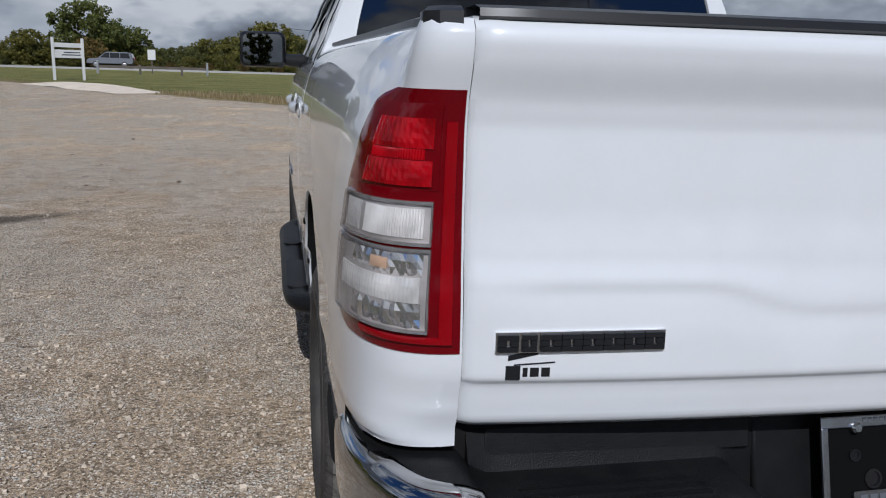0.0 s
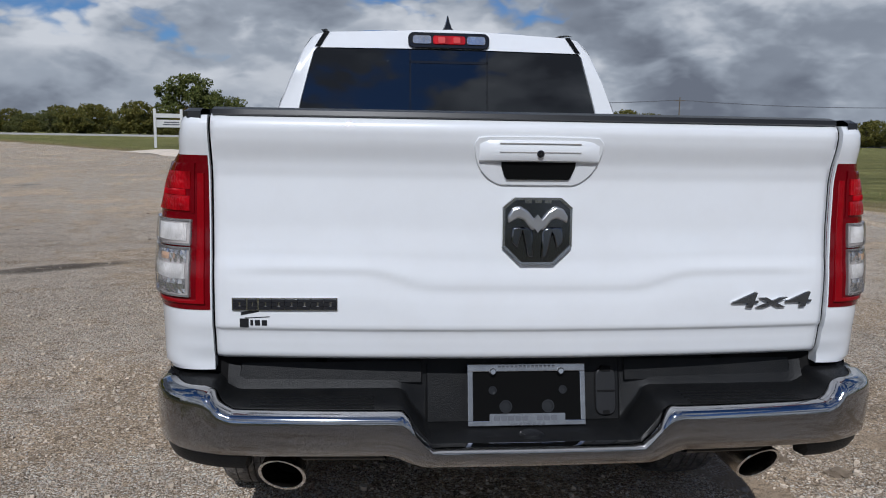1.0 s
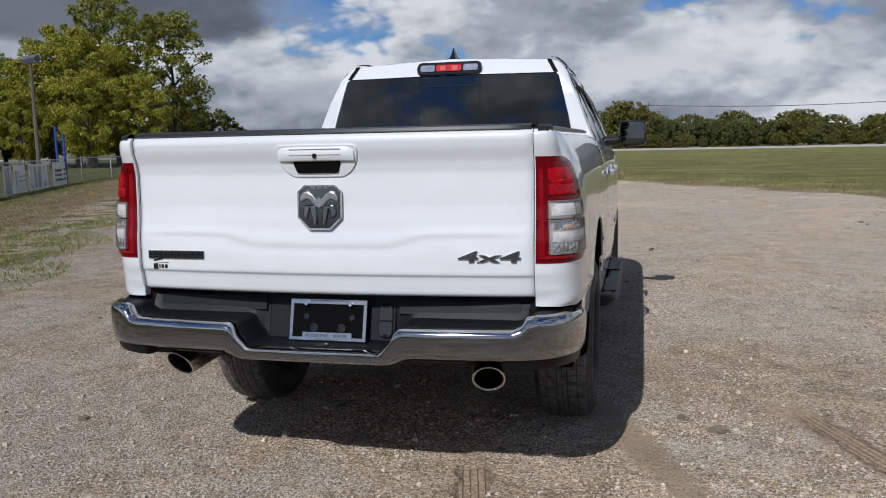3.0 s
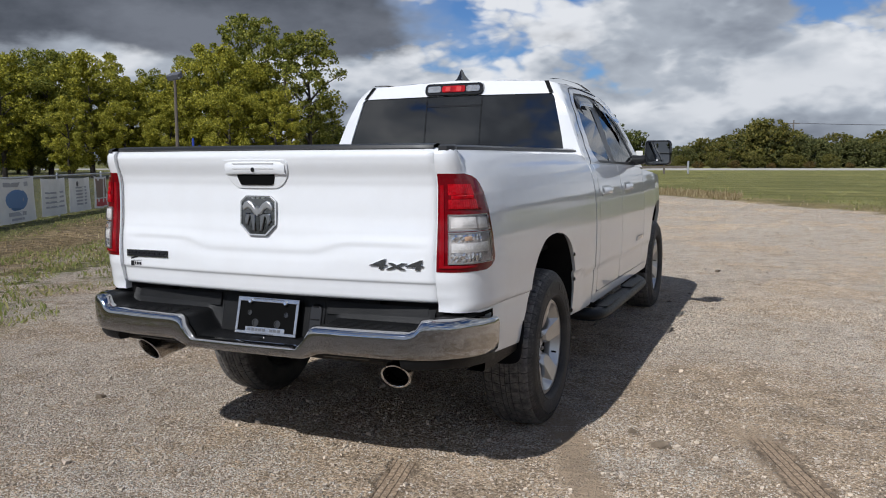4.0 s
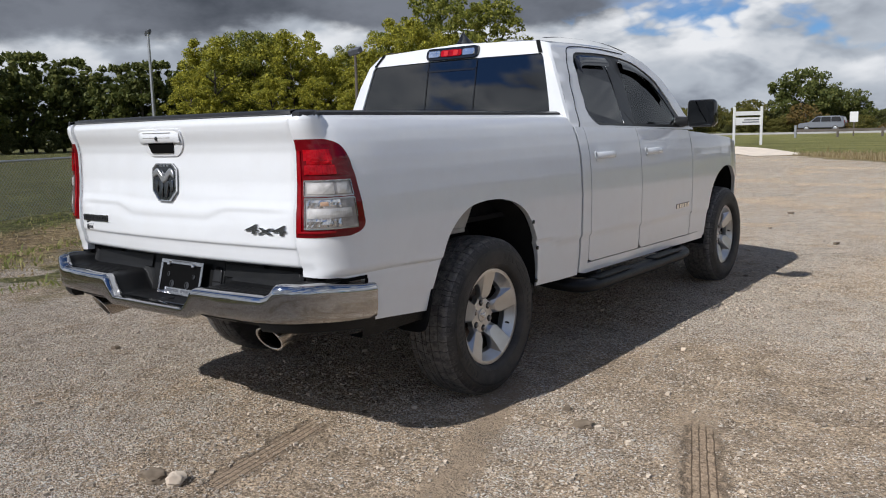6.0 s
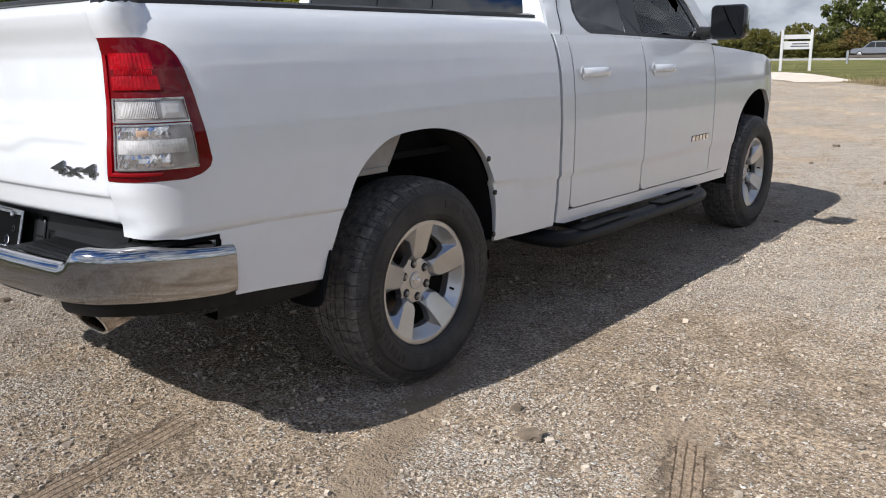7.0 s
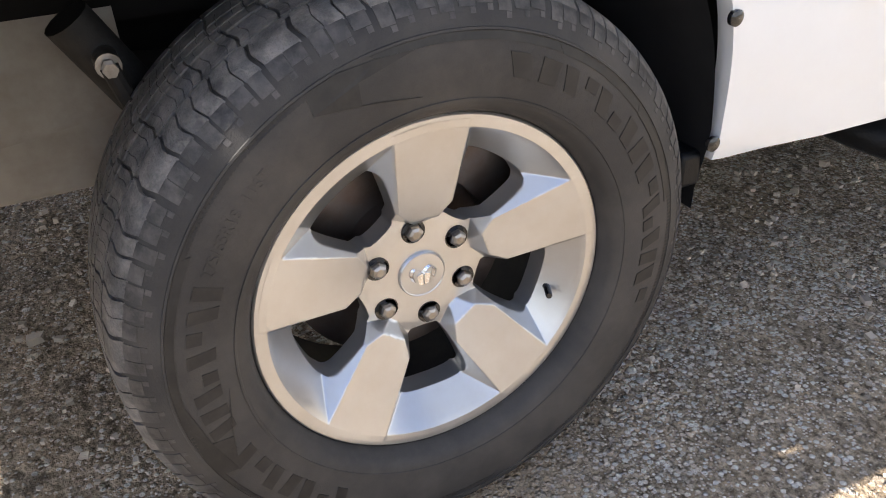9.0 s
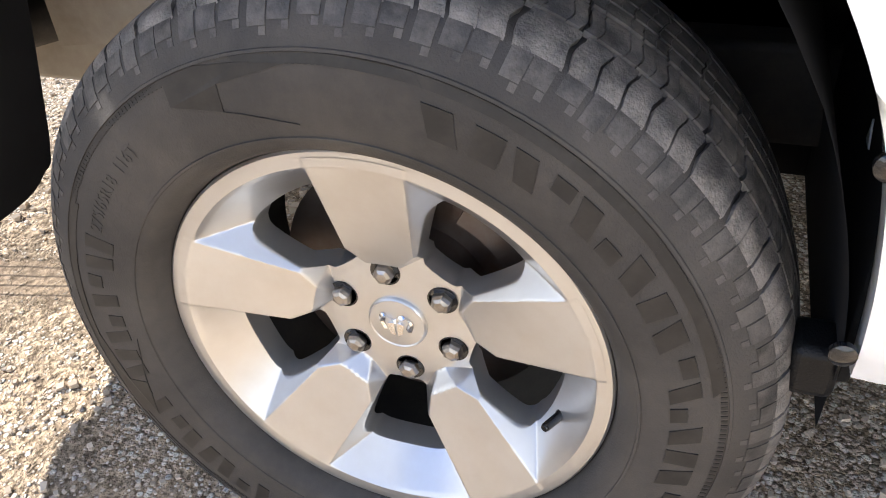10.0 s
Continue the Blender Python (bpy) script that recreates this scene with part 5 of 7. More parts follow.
for k in range(8):
    bm = bmesh.new()
    prism(bm, [(-0.046 + k * 0.012, -0.078), (-0.038 + k * 0.012, -0.078), (-0.038 + k * 0.012, -0.0735), (-0.046 + k * 0.012, -0.0735)], 0.009, 0.0108, on_plate)
    part("writing_bar", bm, GREY_PRINT, plate, smooth=0)
for k in range(14):
    bm = bmesh.new()
    prism(bm, [(-0.075 + k * 0.011, 0.070), (-0.068 + k * 0.011, 0.070), (-0.068 + k * 0.011, 0.0755), (-0.075 + k * 0.011, 0.0755)], 0.009, 0.0108, on_plate)
    part("writing_bar", bm, GREY_PRINT, plate, smooth=0)
for sx in (-0.090, 0.090):
    bm = bmesh.new()
    rings = [[bm.verts.new(on_plate(sx + r * math.cos(a), 0.060 + r * math.sin(a), l)) for a in (2 * math.pi * q / 14 for q in range(14))] for r, l in ((0.0095, 0.006), (0.0095, 0.015), (0.0065, 0.019))]
    for a, b in zip(rings, rings[1:]):
        for q in range(14):
            bm.faces.new((a[q], a[(q + 1) % 14], b[(q + 1) % 14], b[q]))
    bm.faces.new(rings[-1])
    part("plate_screw", bm, BRIGHT, plate, "bright round screw")
for sx, sy, r in ((-0.090, 0.012, 0.011), (0.096, 0.012, 0.011), (-0.056, -0.030, 0.017), (0.056, -0.030, 0.017)):
    bm = bmesh.new()
    rings = [[bm.verts.new(on_plate(sx + q * math.cos(a), sy + q * math.sin(a), l)) for a in (2 * math.pi * j / 16 for j in range(16))] for q, l in ((r, 0.004), (r, 0.0075), (r * 0.75, 0.0075), (r * 0.7, 0.0045))]
    for a, b in zip(rings, rings[1:]):
        for j in range(16):
            bm.faces.new((a[j], a[(j + 1) % 16], b[(j + 1) % 16], b[j]))
    bm.faces.new(rings[-1])
    part("mount_boss", bm, GLOSS_BLACK, plate)

# ---- exhaust tips ----
for side in (1, -1):
    tip, back = Vector((side * 0.635, -1.215, 0.500)), Vector((side * 0.585, -0.93, 0.535))
    d = (back - tip).normalized()
    ex = bmesh.new()
    pts = [tip + d * v for v in (0.0, 0.004, 0.012, 0.10, 0.20, 0.28)]
    tube(ex, pts, [0.054, 0.0585, 0.060, 0.058, 0.055, 0.050], 40, caps=False)
    tube(ex, [tip, tip + d * 0.03, tip + d * 0.11], [0.054, 0.050, 0.048], 40, caps=False)

    def slant(p):
        """The mouth is cut so that its upper lip overhangs."""
        v = (p - tip).dot(d)
        return p + d * 0.060 * max(0.0, 1 - v / 0.10) * (0.5 - 0.5 * min(max((p.z - tip.z) / 0.058, -1), 1))
    for v in ex.verts:
        v.co = slant(v.co)
    ex_ob = part("exhaust_tip", ex, EXHAUST, truck, "polished steel exhaust tip, sooty inside")
    bm = bmesh.new()
    e1 = d.cross(Vector((0, 0, 1))).normalized()
    e2 = e1.cross(d).normalized()

    def lip(i, k):
        a, c = 2 * math.pi * i / 40, 2 * math.pi * k / 8
        r = 0.0565 + 0.0042 * math.cos(c)
        return slant(tip + (e1 * math.cos(a) + e2 * math.sin(a)) * r + d * 0.0042 * math.sin(c))
    sheet(bm, lip, range(41), range(9))
    part("rolled_lip", bm, BRIGHT, ex_ob, "bright rolled lip")
    # plug coloured black for the unlit depth of the bore
    bm = bmesh.new()
    tube(bm, [tip + d * 0.12, tip + d * 0.16], 0.047, 32)
    part("bore_plug", bm, DEAD_BLACK, ex_ob, "sooted bore, plugged in black for its unlit depth")
    bm = bmesh.new()
    tube(bm, [back, back + d * 0.2, (side * 0.45, -0.45, 0.62), (side * 0.40, 0.6, 0.52), (side * 0.40, 1.8, 0.48)], 0.036, 16)
    part("exhaust_pipe", bm, UNDER, ex_ob)

# ---- wheels ----
TYRE_R, AXLE_Z, HUB_X = 0.4035, 0.394, 0.816
WALL = [(0.236, 0.090), (0.2452, 0.097), (0.2462, 0.1045), (0.2500, 0.115), (0.2535, 0.1225), (0.262, 0.1305), (0.268, 0.1320), (0.2685, 0.1335), (0.271, 0.1340), (0.2715, 0.1325), (0.285, 0.1348), (0.300, 0.1362), (0.318, 0.1365),
        (0.334, 0.1350), (0.346, 0.1325), (0.3465, 0.1340), (0.349, 0.1332), (0.3495, 0.1315), (0.360, 0.1275), (0.372, 0.1205), (0.382, 0.112), (0.3886, 0.101), (0.3920, 0.088), (0.3962, 0.05), (0.3980, 0.012)]
wall_x = line_of(WALL)


def on_wall(angle, r, lift):
    """A point of the outer sidewall; angle in degrees from +y towards +z."""
    a = radians(angle)
    return Vector((wall_x(r) + lift, r * math.cos(a), r * math.sin(a)))


wheel = empty("wheel", (0, 0, 0), truck)
bm = bmesh.new()
profile = WALL + [(r, -x) for r, x in WALL[::-1]]
lathe(bm, profile, 144)
part("tyre", bm, RUBBER, wheel, "dusty black all-terrain tyre", smooth=30)


def crown(x):
    return TYRE_R - 0.9 * x * x - 55 * max(0, abs(x) - 0.085) ** 3 * 10


def pad_block(bm, place, u0, u1, v0, v1, nu, nv, high, low):
    """A low block over a patch of a curved surface: a gridded top with walls down to the groove."""
    us, vs = span(u0, u1, nu), span(v0, v1, nv)
    top = [[bm.verts.new(place(u, v, high)) for v in vs] for u in us]
    for p, q in zip(top, top[1:]):
        for i in range(nv - 1):
            bm.faces.new((p[i], p[i + 1], q[i + 1], q[i]))
    rim = [(i, 0) for i in range(nu)] + [(nu - 1, j) for j in range(1, nv)] + [(i, nv - 1) for i in range(nu - 2, -1, -1)] + [(0, j) for j in range(nv - 2, 0, -1)]
    foot = [bm.verts.new(place(us[i], vs[j], low)) for i, j in rim]
    for k in range(len(rim)):
        m = (k + 1) % len(rim)
        bm.faces.new((top[rim[k][0]][rim[k][1]], top[rim[m][0]][rim[m][1]], foot[m], foot[k]))


def tread_place(sg, zig):
    def place(x, ang, lift):
        a, r = ang + zig * math.sin(x * 150.0), crown(x) + lift
        return Vector((sg * x, r * math.cos(a), r * math.sin(a)))
    return place


bm = bmesh.new()
N = 100
for k in range(N):
    p = 2 * math.pi / N
    a = p * k + 0.06 * p * math.sin(k * 2.7)
    for sg in (1, -1):
        b = a + (0.5 * p if sg < 0 else 0)
        wide = 0.90 if k % 3 else 0.84
        pad_block(bm, tread_place(sg, 0.10 * p), 0.070, 0.116, b, b + wide * p, 7, 3, 0.0, -0.012)       # shoulder block
        for f0, f1 in ((0.05, 0.50), (0.54, 0.99)):
            pad_block(bm, tread_place(sg, -0.10 * p), 0.027, 0.0655, b + f0 * p, b + f1 * p, 6, 2, -0.0002, -0.010)
            pad_block(bm, tread_place(sg, 0.10 * p), 0.0020, 0.0215, b + (f0 + 0.14) * p, b + (f1 + 0.14) * p, 4, 2, 0.0, -0.010)
tagged(part("tread", bm, TREAD, wheel, "worn tread blocks with pale dust", smooth=20), kind="stuff")
bm = bmesh.new()
for k in range(N):                      # shoulder lugs down the sidewall
    w = 360 / N
    d = w * (k + 0.06 * math.sin(k * 2.7))
    foot = (0.3650, 0.3715, 0.3685)[k % 3]
    for sg in (1, -1):
        def lug(u, v, l):
            q = on_wall(u + (0.5 * w if sg < 0 else 0), v, l)
            return Vector((sg * q.x, q.y, q.z))
        pad_block(bm, lug, d + 0.02 * w, d + (0.86 if k % 3 else 0.74) * w, foot, 0.3872, 3, 5, 0.0011, -0.003)
        pad_block(bm, lug, d + 0.02 * w, d + 0.30 * w, foot - 0.007, foot - 0.001, 3, 3, 0.0005, -0.003)
tagged(part("shoulder_tread", bm, SHOULDER, wheel, "shoulder lugs of the tread", smooth=20), kind="stuff")


def arc_plate(bm, a0, a1, r0, r1, lift, lean=0.0, n=4):
    """A raised block on the sidewall between two angles, leaning along it."""
    pts = [(a0 + (a1 - a0) * i / (n - 1) + lean, r1) for i in range(n)] + [(a1 + (a0 - a1) * i / (n - 1), r0) for i in range(n)]
    prism(bm, pts, -0.001, lift, on_wall)


# ribbed bands round the outer sidewall, stepping inwards part of the way
bm = bmesh.new()
for start in (-70.0, 110.0):
    for k in range(180):
        deg = start + k * 0.95
        r0, r1 = (0.3395, 0.3450) if k < 120 else (0.3365, 0.3450)
        pad_block(bm, on_wall, deg, deg + 0.52, r0, r1, 2, 2, 0.0007, -0.0006)
tagged(part("ribbed_band", bm, RUBBER_LOGO, wheel, "finely ribbed band on the sidewall", smooth=0), kind="stuff")

# long word along the upper right of the sidewall, shown as leaning blocks
ang = 73.0
for k, wdt in enumerate((13, 10, 10.5, 11, 11, 8.5, 9.5, 10.5)):
    for f0, f1 in ((0.0, 0.36), (0.50, 0.86)):
        bm = bmesh.new()
        arc_plate(bm, ang - wdt * f0, ang - wdt * f1, 0.311 if f0 and k % 3 == 1 else 0.297, 0.312 if f0 and k % 3 == 2 else 0.325, 0.0014, 2.2 if f0 == 0 else 0.6, 5)
        part("raised_block", bm, RUBBER_LOGO, wheel, "raised black block character", smooth=0)
    ang -= wdt + 1.2
ang = 236.0
for k, wdt in enumerate((9, 9.5, 9.5, 9, 8.5, 8.5, 9, 9)):
    for f0, f1 in ((0.0, 0.34), (0.48, 0.82)):
        bm = bmesh.new()
        arc_plate(bm, ang - wdt * f0, ang - wdt * f1, 0.307 if f0 and k % 3 == 0 else 0.292, 0.310 if f0 and k % 3 == 2 else 0.324, 0.0010, 1.6 if f0 == 0 else 0.4, 5)
        part("raised_block", bm, RUBBER_LOGO, wheel, "raised black block character", smooth=0)
    ang -= wdt + 1.4
for start in (104.0, 192.0):            # lightning-shaped raised band
    bm = bmesh.new()
    prism(bm, [(start + 6, 0.346), (start - 2, 0.341), (start - 9, 0.337), (start + 3, 0.327), (start + 4, 0.303), (start - 3, 0.291), (start - 9, 0.284), (start + 1, 0.298), (start + 13, 0.322), (start + 12, 0.346)][::-1], -0.001, 0.0012, on_wall)
    part("sidewall_arrow", bm, RUBBER_LOGO, wheel, "raised arrow-shaped mark", smooth=0)
    for k in range(7 if start < 150 else 3):
        bm = bmesh.new()
        a = start - 2 - k * 13.0
        arc_plate(bm, a, a - 13.6, 0.337 - 0.0006 * k, 0.346 - 0.0003 * k, 0.0009 + 0.0003 * (k % 2), 1.5, 6)
        part("sidewall_band", bm, RUBBER_LOGO, wheel, "raised stepped band", smooth=0)
    bm = bmesh.new()
    a = start + 12
    arc_plate(bm, a + 40, a, 0.3405, 0.346, 0.0008, 0, 10)
    part("sidewall_band", bm, RUBBER_LOGO, wheel, "raised stepped band", smooth=0)
bm = letters("275/65R18  116T", 0.019, 0.0006)
for v in bm.verts:
    q = on_wall(142.0 - math.degrees(v.co.x / 0.312), 0.312 + v.co.y, 0.0004 + max(0, v.co.z))
    v.co = q
part("size_lettering", bm, RUBBER, wheel, "raised tyre size lettering", smooth=0)

# rim: five flat-faced spokes with bevelled flanks around five openings, dished towards the hub
base_d = line_of([(0.0, 0.0480), (0.062, 0.0480), (0.078, 0.0470), (0.092, 0.0450), (0.150, 0.0480), (0.184, 0.0560), (0.2215, 0.0990), (0.226, 0.1035), (0.236, 0.1040)])
pad_d = line_of([(0.0, 0.050), (0.085, 0.0655), (0.225, 0.1035), (0.236, 0.1045)])


def soft_max(a, b, k=0.0022):
    h = max(k - abs(a - b), 0.0) / k
    return max(a, b) + h * h * k * 0.25


def spoke_frame(p, q):
    """Distance out along the nearest spoke's axis, and across it; p runs out along the opening's axis, q across it."""
    r, a = math.hypot(p, q), radians(36) - abs(math.atan2(q, p))
    return r * math.cos(a), abs(r * math.sin(a)), r


def rim_depth(p, q):
    """Height of the rim's face: a dish, with five flat pads standing out of it on bevelled flanks."""
    along, perp, r = spoke_frame(p, q)
    half = 0.0405 + 0.105 * (along - 0.15) - 0.75 * max(0.0, 0.112 - along)
    flank = pad_d(r) - 1.35 * max(0.0, perp - half) - 1.1 * max(0.0, 0.092 - along)
    return soft_max(base_d(r), flank)


WINDOW = [(0.0885, 0.012), (0.0925, 0.0225), (0.115, 0.0335), (0.15, 0.047), (0.17, 0.052), (0.1815, 0.045), (0.1865, 0.018), (0.1865, -0.018), (0.1815, -0.045), (0.17, -0.052), (0.15, -0.047), (0.115, -0.0335), (0.0925, -0.0225), (0.0885, -0.012)]


def loop_of(pts, per):
    n, P, out = len(pts), [np.array(p) for p in pts], []
    for i in range(n):
        a, b, c, d = P[i - 1], P[i], P[(i + 1) % n], P[(i + 2) % n]
        for k in range(per):
            t = k / per
            out.append(0.5 * (2 * b + (c - a) * t + (2 * a - 5 * b + 4 * c - d) * t * t + (3 * b - a - 3 * c + d) * t ** 3))
    return out


win = loop_of(WINDOW, 16)
mid_p = np.array((0.145, 0.0))


def inside(v):
    r, a = math.hypot(*v), abs(math.degrees(math.atan2(v[1], v[0])))
    return 0.030 <= r <= 0.236 and a <= 36


border = []
for w in win:
    lo, hi = 0.0, 6.0
    for _ in range(34):
        md = (lo + hi) / 2
        lo, hi = (md, hi) if inside(mid_p + (w - mid_p) * md) else (lo, md)
    border.append(mid_p + (w - mid_p) * lo)
for cr in (0.236, 0.030):
    for ca in (36, -36):
        corner = np.array((cr * math.cos(radians(ca)), cr * math.sin(radians(ca))))
        i = min(range(len(border)), key=lambda j: np.linalg.norm(border[j] - corner))
        border[i] = corner
bm = bmesh.new()
for spoke in range(5):
    rot = radians(-90 + 72 * spoke)
    cs, sn = math.cos(rot), math.sin(rot)

    def spot(v, dx=0.0):
        return Vector((rim_depth(*v) + dx, v[0] * cs - v[1] * sn, v[0] * sn + v[1] * cs))
    rings = [[bm.verts.new(spot(w * 0.985 + mid_p * 0.015, -0.030)) for w in win], [bm.verts.new(spot(w, -0.003)) for w in win]]
    for g in [0.015] + span(0.03, 1.0, 44):
        rings.append([bm.verts.new(spot(w + (b - w) * g)) for w, b in zip(win, border)])
    for a, b in zip(rings, rings[1:]):
        for i in range(len(a)):
            j = (i + 1) % len(a)
            bm.faces.new((a[i], a[j], b[j], b[i]))
bmesh.ops.remove_doubles(bm, verts=bm.verts, dist=0.0003)
lathe(bm, [(0.2355, 0.1042), (0.2415, 0.1042), (0.2440, 0.1022), (0.2445, 0.0960), (0.232, 0.085)], 120)
lathe(bm, [(0.033, 0.048), (0.0, 0.048)], 40)
part("rim", bm, RIM, wheel, "silver five-spoke alloy rim", smooth=30)
# near-black colour stands in for the shade behind the spokes
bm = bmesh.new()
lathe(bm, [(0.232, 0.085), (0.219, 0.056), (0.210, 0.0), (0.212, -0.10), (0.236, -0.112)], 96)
part("rim_barrel", bm, UNDER, wheel, "dusty inside of the rim, coloured near-black for its shade")
bm = bmesh.new()
lathe(bm, [(0.0345, 0.047), (0.0340, 0.0515), (0.0325, 0.0532), (0.0312, 0.0522), (0.030, 0.0524), (0.0, 0.0542)], 44)
moulding = lambda u, v, l: Vector((l - 0.0022, u, v))
part("centre_cap", bm, RIM, wheel, "silver centre cap", smooth=30)
bm = bmesh.new()
for sg in (1, -1):
    sheet(bm, lambda p, k: Vector((0.0540 + (0.0, 0.0025, 0.0)[k], sg * p[0] + (k - 1) * 0.0032, p[1] + (k - 1) * -0.002)), smooth_line([(0.000, 0.002), (0.006, 0.010), (0.013, 0.012), (0.017, 0.004), (0.014, -0.006)], 4), range(3))
    prism(bm, [(sg * 0.002, 0.004), (sg * 0.010, 0.002), (sg * 0.007, -0.012), (sg * 0.001, -0.014)][::sg], 0.0562, 0.0582, moulding)
part("cap_emblem", bm, BRIGHT, wheel, "small raised plain emblem")
for k in range(6):
    a = radians(97 - 60 * k)
    c = Vector((0, 0.0672 * math.cos(a), 0.0672 * math.sin(a)))
    # flush black disc in place of the shade in the nut's pocket
    bm = bmesh.new()
    lathe(bm, [(0.0172, 0.0476), (0.0168, 0.0486), (0.0158, 0.0483), (0.0152, 0.0480), (0.0, 0.0480)], 24, "x", c)
    part("nut_pocket_shade", bm, GLOSS_BLACK, wheel)
    bm = bmesh.new()
    rings = lathe(bm, [(0.0120, 0.044), (0.0120, 0.0535), (0.0100, 0.0575), (0.006, 0.0595)], 6, "x", c, turn=0.3 * k)
    bm.faces.new(rings[-1])
    part("lug_nut", bm, STEEL, wheel, "steel hexagon wheel nut", smooth=15)
bm = bmesh.new()
va = radians(-21)
vc = Vector((0.074, 0.198 * math.cos(va), 0.198 * math.sin(va)))
tube(bm, [vc + Vector((-0.03, 0.006, 0)), vc, vc + Vector((0.020, -0.010, 0.002)), vc + Vector((0.022, -0.011, 0.002))], [0.006, 0.0055, 0.005, 0.004], 12)
part("valve", bm, GLOSS_BLACK, wheel, "black valve stem")
bm = bmesh.new()
lathe(bm, [(0.0, 0.020), (0.080, 0.020), (0.085, -0.02), (0.165, -0.02), (0.165, -0.045), (0.06, -0.045)], 64)
part("brake_rotor", bm, ROTOR, wheel, "rusty brake disc")
bm = bmesh.new()
sheet(bm, lambda a, k: Vector(((-0.065, 0.005, 0.008, -0.065)[k], (0.125, 0.125, 0.190, 0.190)[k] * math.cos(a), (0.125, 0.125, 0.190, 0.190)[k] * math.sin(a))), span(radians(10), radians(62), 8), range(4))
part("brake_caliper", bm, ROTOR, wheel, "grey brake caliper")
wheel.matrix_basis = pose(HUB_X, 0, AXLE_Z)
for x, y, turn in ((HUB_X - 0.014, 3.569, 0), (-HUB_X, 0, 180), (0.014 - HUB_X, 3.569, 180)):
    copy_thing(wheel, pose(x, y, AXLE_Z, 0, 0, turn) @ pose(0, 0, 0, (23 if y > 1 else 55) if (y > 1 or x < 0) else 0, 0, 0))

# ---- wheel housings and underbody ----
for side in (1, -1):
    for nm, cy, a0, a1, rr in (("wheel_liner", 0.0, -4, 84, 0.528), ("front_wheel_liner", 3.53, -6, 186, 0.530)):
        bm = bmesh.new()
        def lining(a, f):
            y, z = cy + rr * (0.80 if cy == 0 else 0.90) * math.cos(radians(a)), 0.435 + rr * 1.06 * math.sin(radians(a))
            return Vector((side * (0.46 + (abs(on_side(y, max(z, 0.43), side).x) - 0.466) * f), y, z))
        rows = sheet(bm, lining, span(a0, a1, 26), [0, 0.5, 1.0])
        if cy == 0:                     # inner wall that closes the front half of the housing
            for p, q in zip(rows, rows[1:]):
                vs = [bm.verts.new((v.co.x, 0.10, v.co.z)) for v in (p[0], q[0])]
                bm.faces.new((p[0], q[0], vs[1], vs[0]))
        part(nm, bm, LINER, truck, "black felt wheel-arch liner")
    bm = bmesh.new()            # splash guard under the front of the housing
    prism(bm, smooth_line([(0.50, 0.87), (0.50, 0.44), (0.60, 0.425), (0.80, 0.425), (0.88, 0.44), (0.905, 0.47), (0.912, 0.62), (0.905, 0.87)], 3), 0.0, 0.014, lambda u, v, l: Vector((side * u, 0.424 + l, v)))
    guard = part("splash_guard", bm, LINER, truck, "black splash guard ahead of the rear wheel", bevel=0.004)
    bm = bmesh.new()
    prism(bm, [(0.770, 0.618), (0.790, 0.618), (0.776, 0.640)][::side], -0.001, 0.0015, lambda u, v, l: Vector((side * u, 0.424 - l, v)))
    part("warning_sticker", bm, WHITE_WOOD, guard, "small pale triangular sticker", smooth=0)
    bm = bmesh.new()
    box(bm, side * 0.865, side * 0.915, 0.385, 0.426, 0.438, 0.492)
    part("guard_bracket", bm, PLASTIC, guard, "black square bracket", bevel=0.008)
    bm = bmesh.new()           # inner flank of the bed behind the rear wheel
    sheet(bm, lambda y, z: Vector((side * (0.865 - 0.06 * (1.0 - z)), -0.52 + y * (0.40 + 0.55 * (z - 0.855)), z)), span(0, 1, 10), [0.855, 0.865, 0.90, 0.96, 1.02])
    flank = part("bed_flank", bm, INNER_PANEL, truck, "dusty grey inner bed panel")
    bm = bmesh.new()
    box(bm, side * 0.835, side * 0.862, -0.52, -0.13, 0.835, 0.858)
    part("flank_flange", bm, INNER_PANEL, flank, bevel=0.004)
    bm = bmesh.new()           # black sill under the bed behind the rear wheel
    sheet(bm, lambda s, k: on_side(s, 0.575, side, (-0.012, -0.014, -0.022, -0.10)[k]) + Vector((0, 0, (0.0, -0.072, -0.085, -0.085)[k])), span(-0.90, -0.53, 12), range(4))
    part("bed_sill", bm, PLASTIC, truck, "black plastic sill below the bed")
    bm = bmesh.new()           # mud guard behind the rear wheel
    prism(bm, smooth_line([(0.74, 0.87), (0.74, 0.50), (0.76, 0.45), (0.80, 0.43), (0.89, 0.43), (0.935, 0.445), (0.946, 0.50), (0.946, 0.625), (0.900, 0.64), (0.890, 0.87)], 3), 0.0, 0.012, lambda u, v, l: Vector((side * u, -0.512 + l + 0.25 * (v - 0.62), v)))
    part("mud_guard", bm, LINER, truck, "black mud guard", bevel=0.004)
    for y, z in ((0.334, 0.838), (0.396, 0.692), (0.406, 0.512)):
        c = on_side(y + 0.012, z, side, 0.0)
        bm = bmesh.new()
        lathe(bm, [(0.011, side * -0.002), (0.011, side * 0.004), (0.006, side * 0.007), (0.0005, side * 0.007)], 16, "x", c)
        part("arch_clip", bm, GLOSS_BLACK, truck, "black round trim clip on the arch lip")
    bm = bmesh.new()           # top of the wheel housing, with unseen walls added to keep daylight out
    box(bm, side * 0.52, side * 0.84, -1.10, 0.852, 0.872, 0.895)
    box(bm, side * 0.52, side * 0.548, -1.10, 0.852, 0.72, 0.874)
    box(bm, side * 0.52, side * 0.84, -1.10, -1.075, 0.72, 0.874)
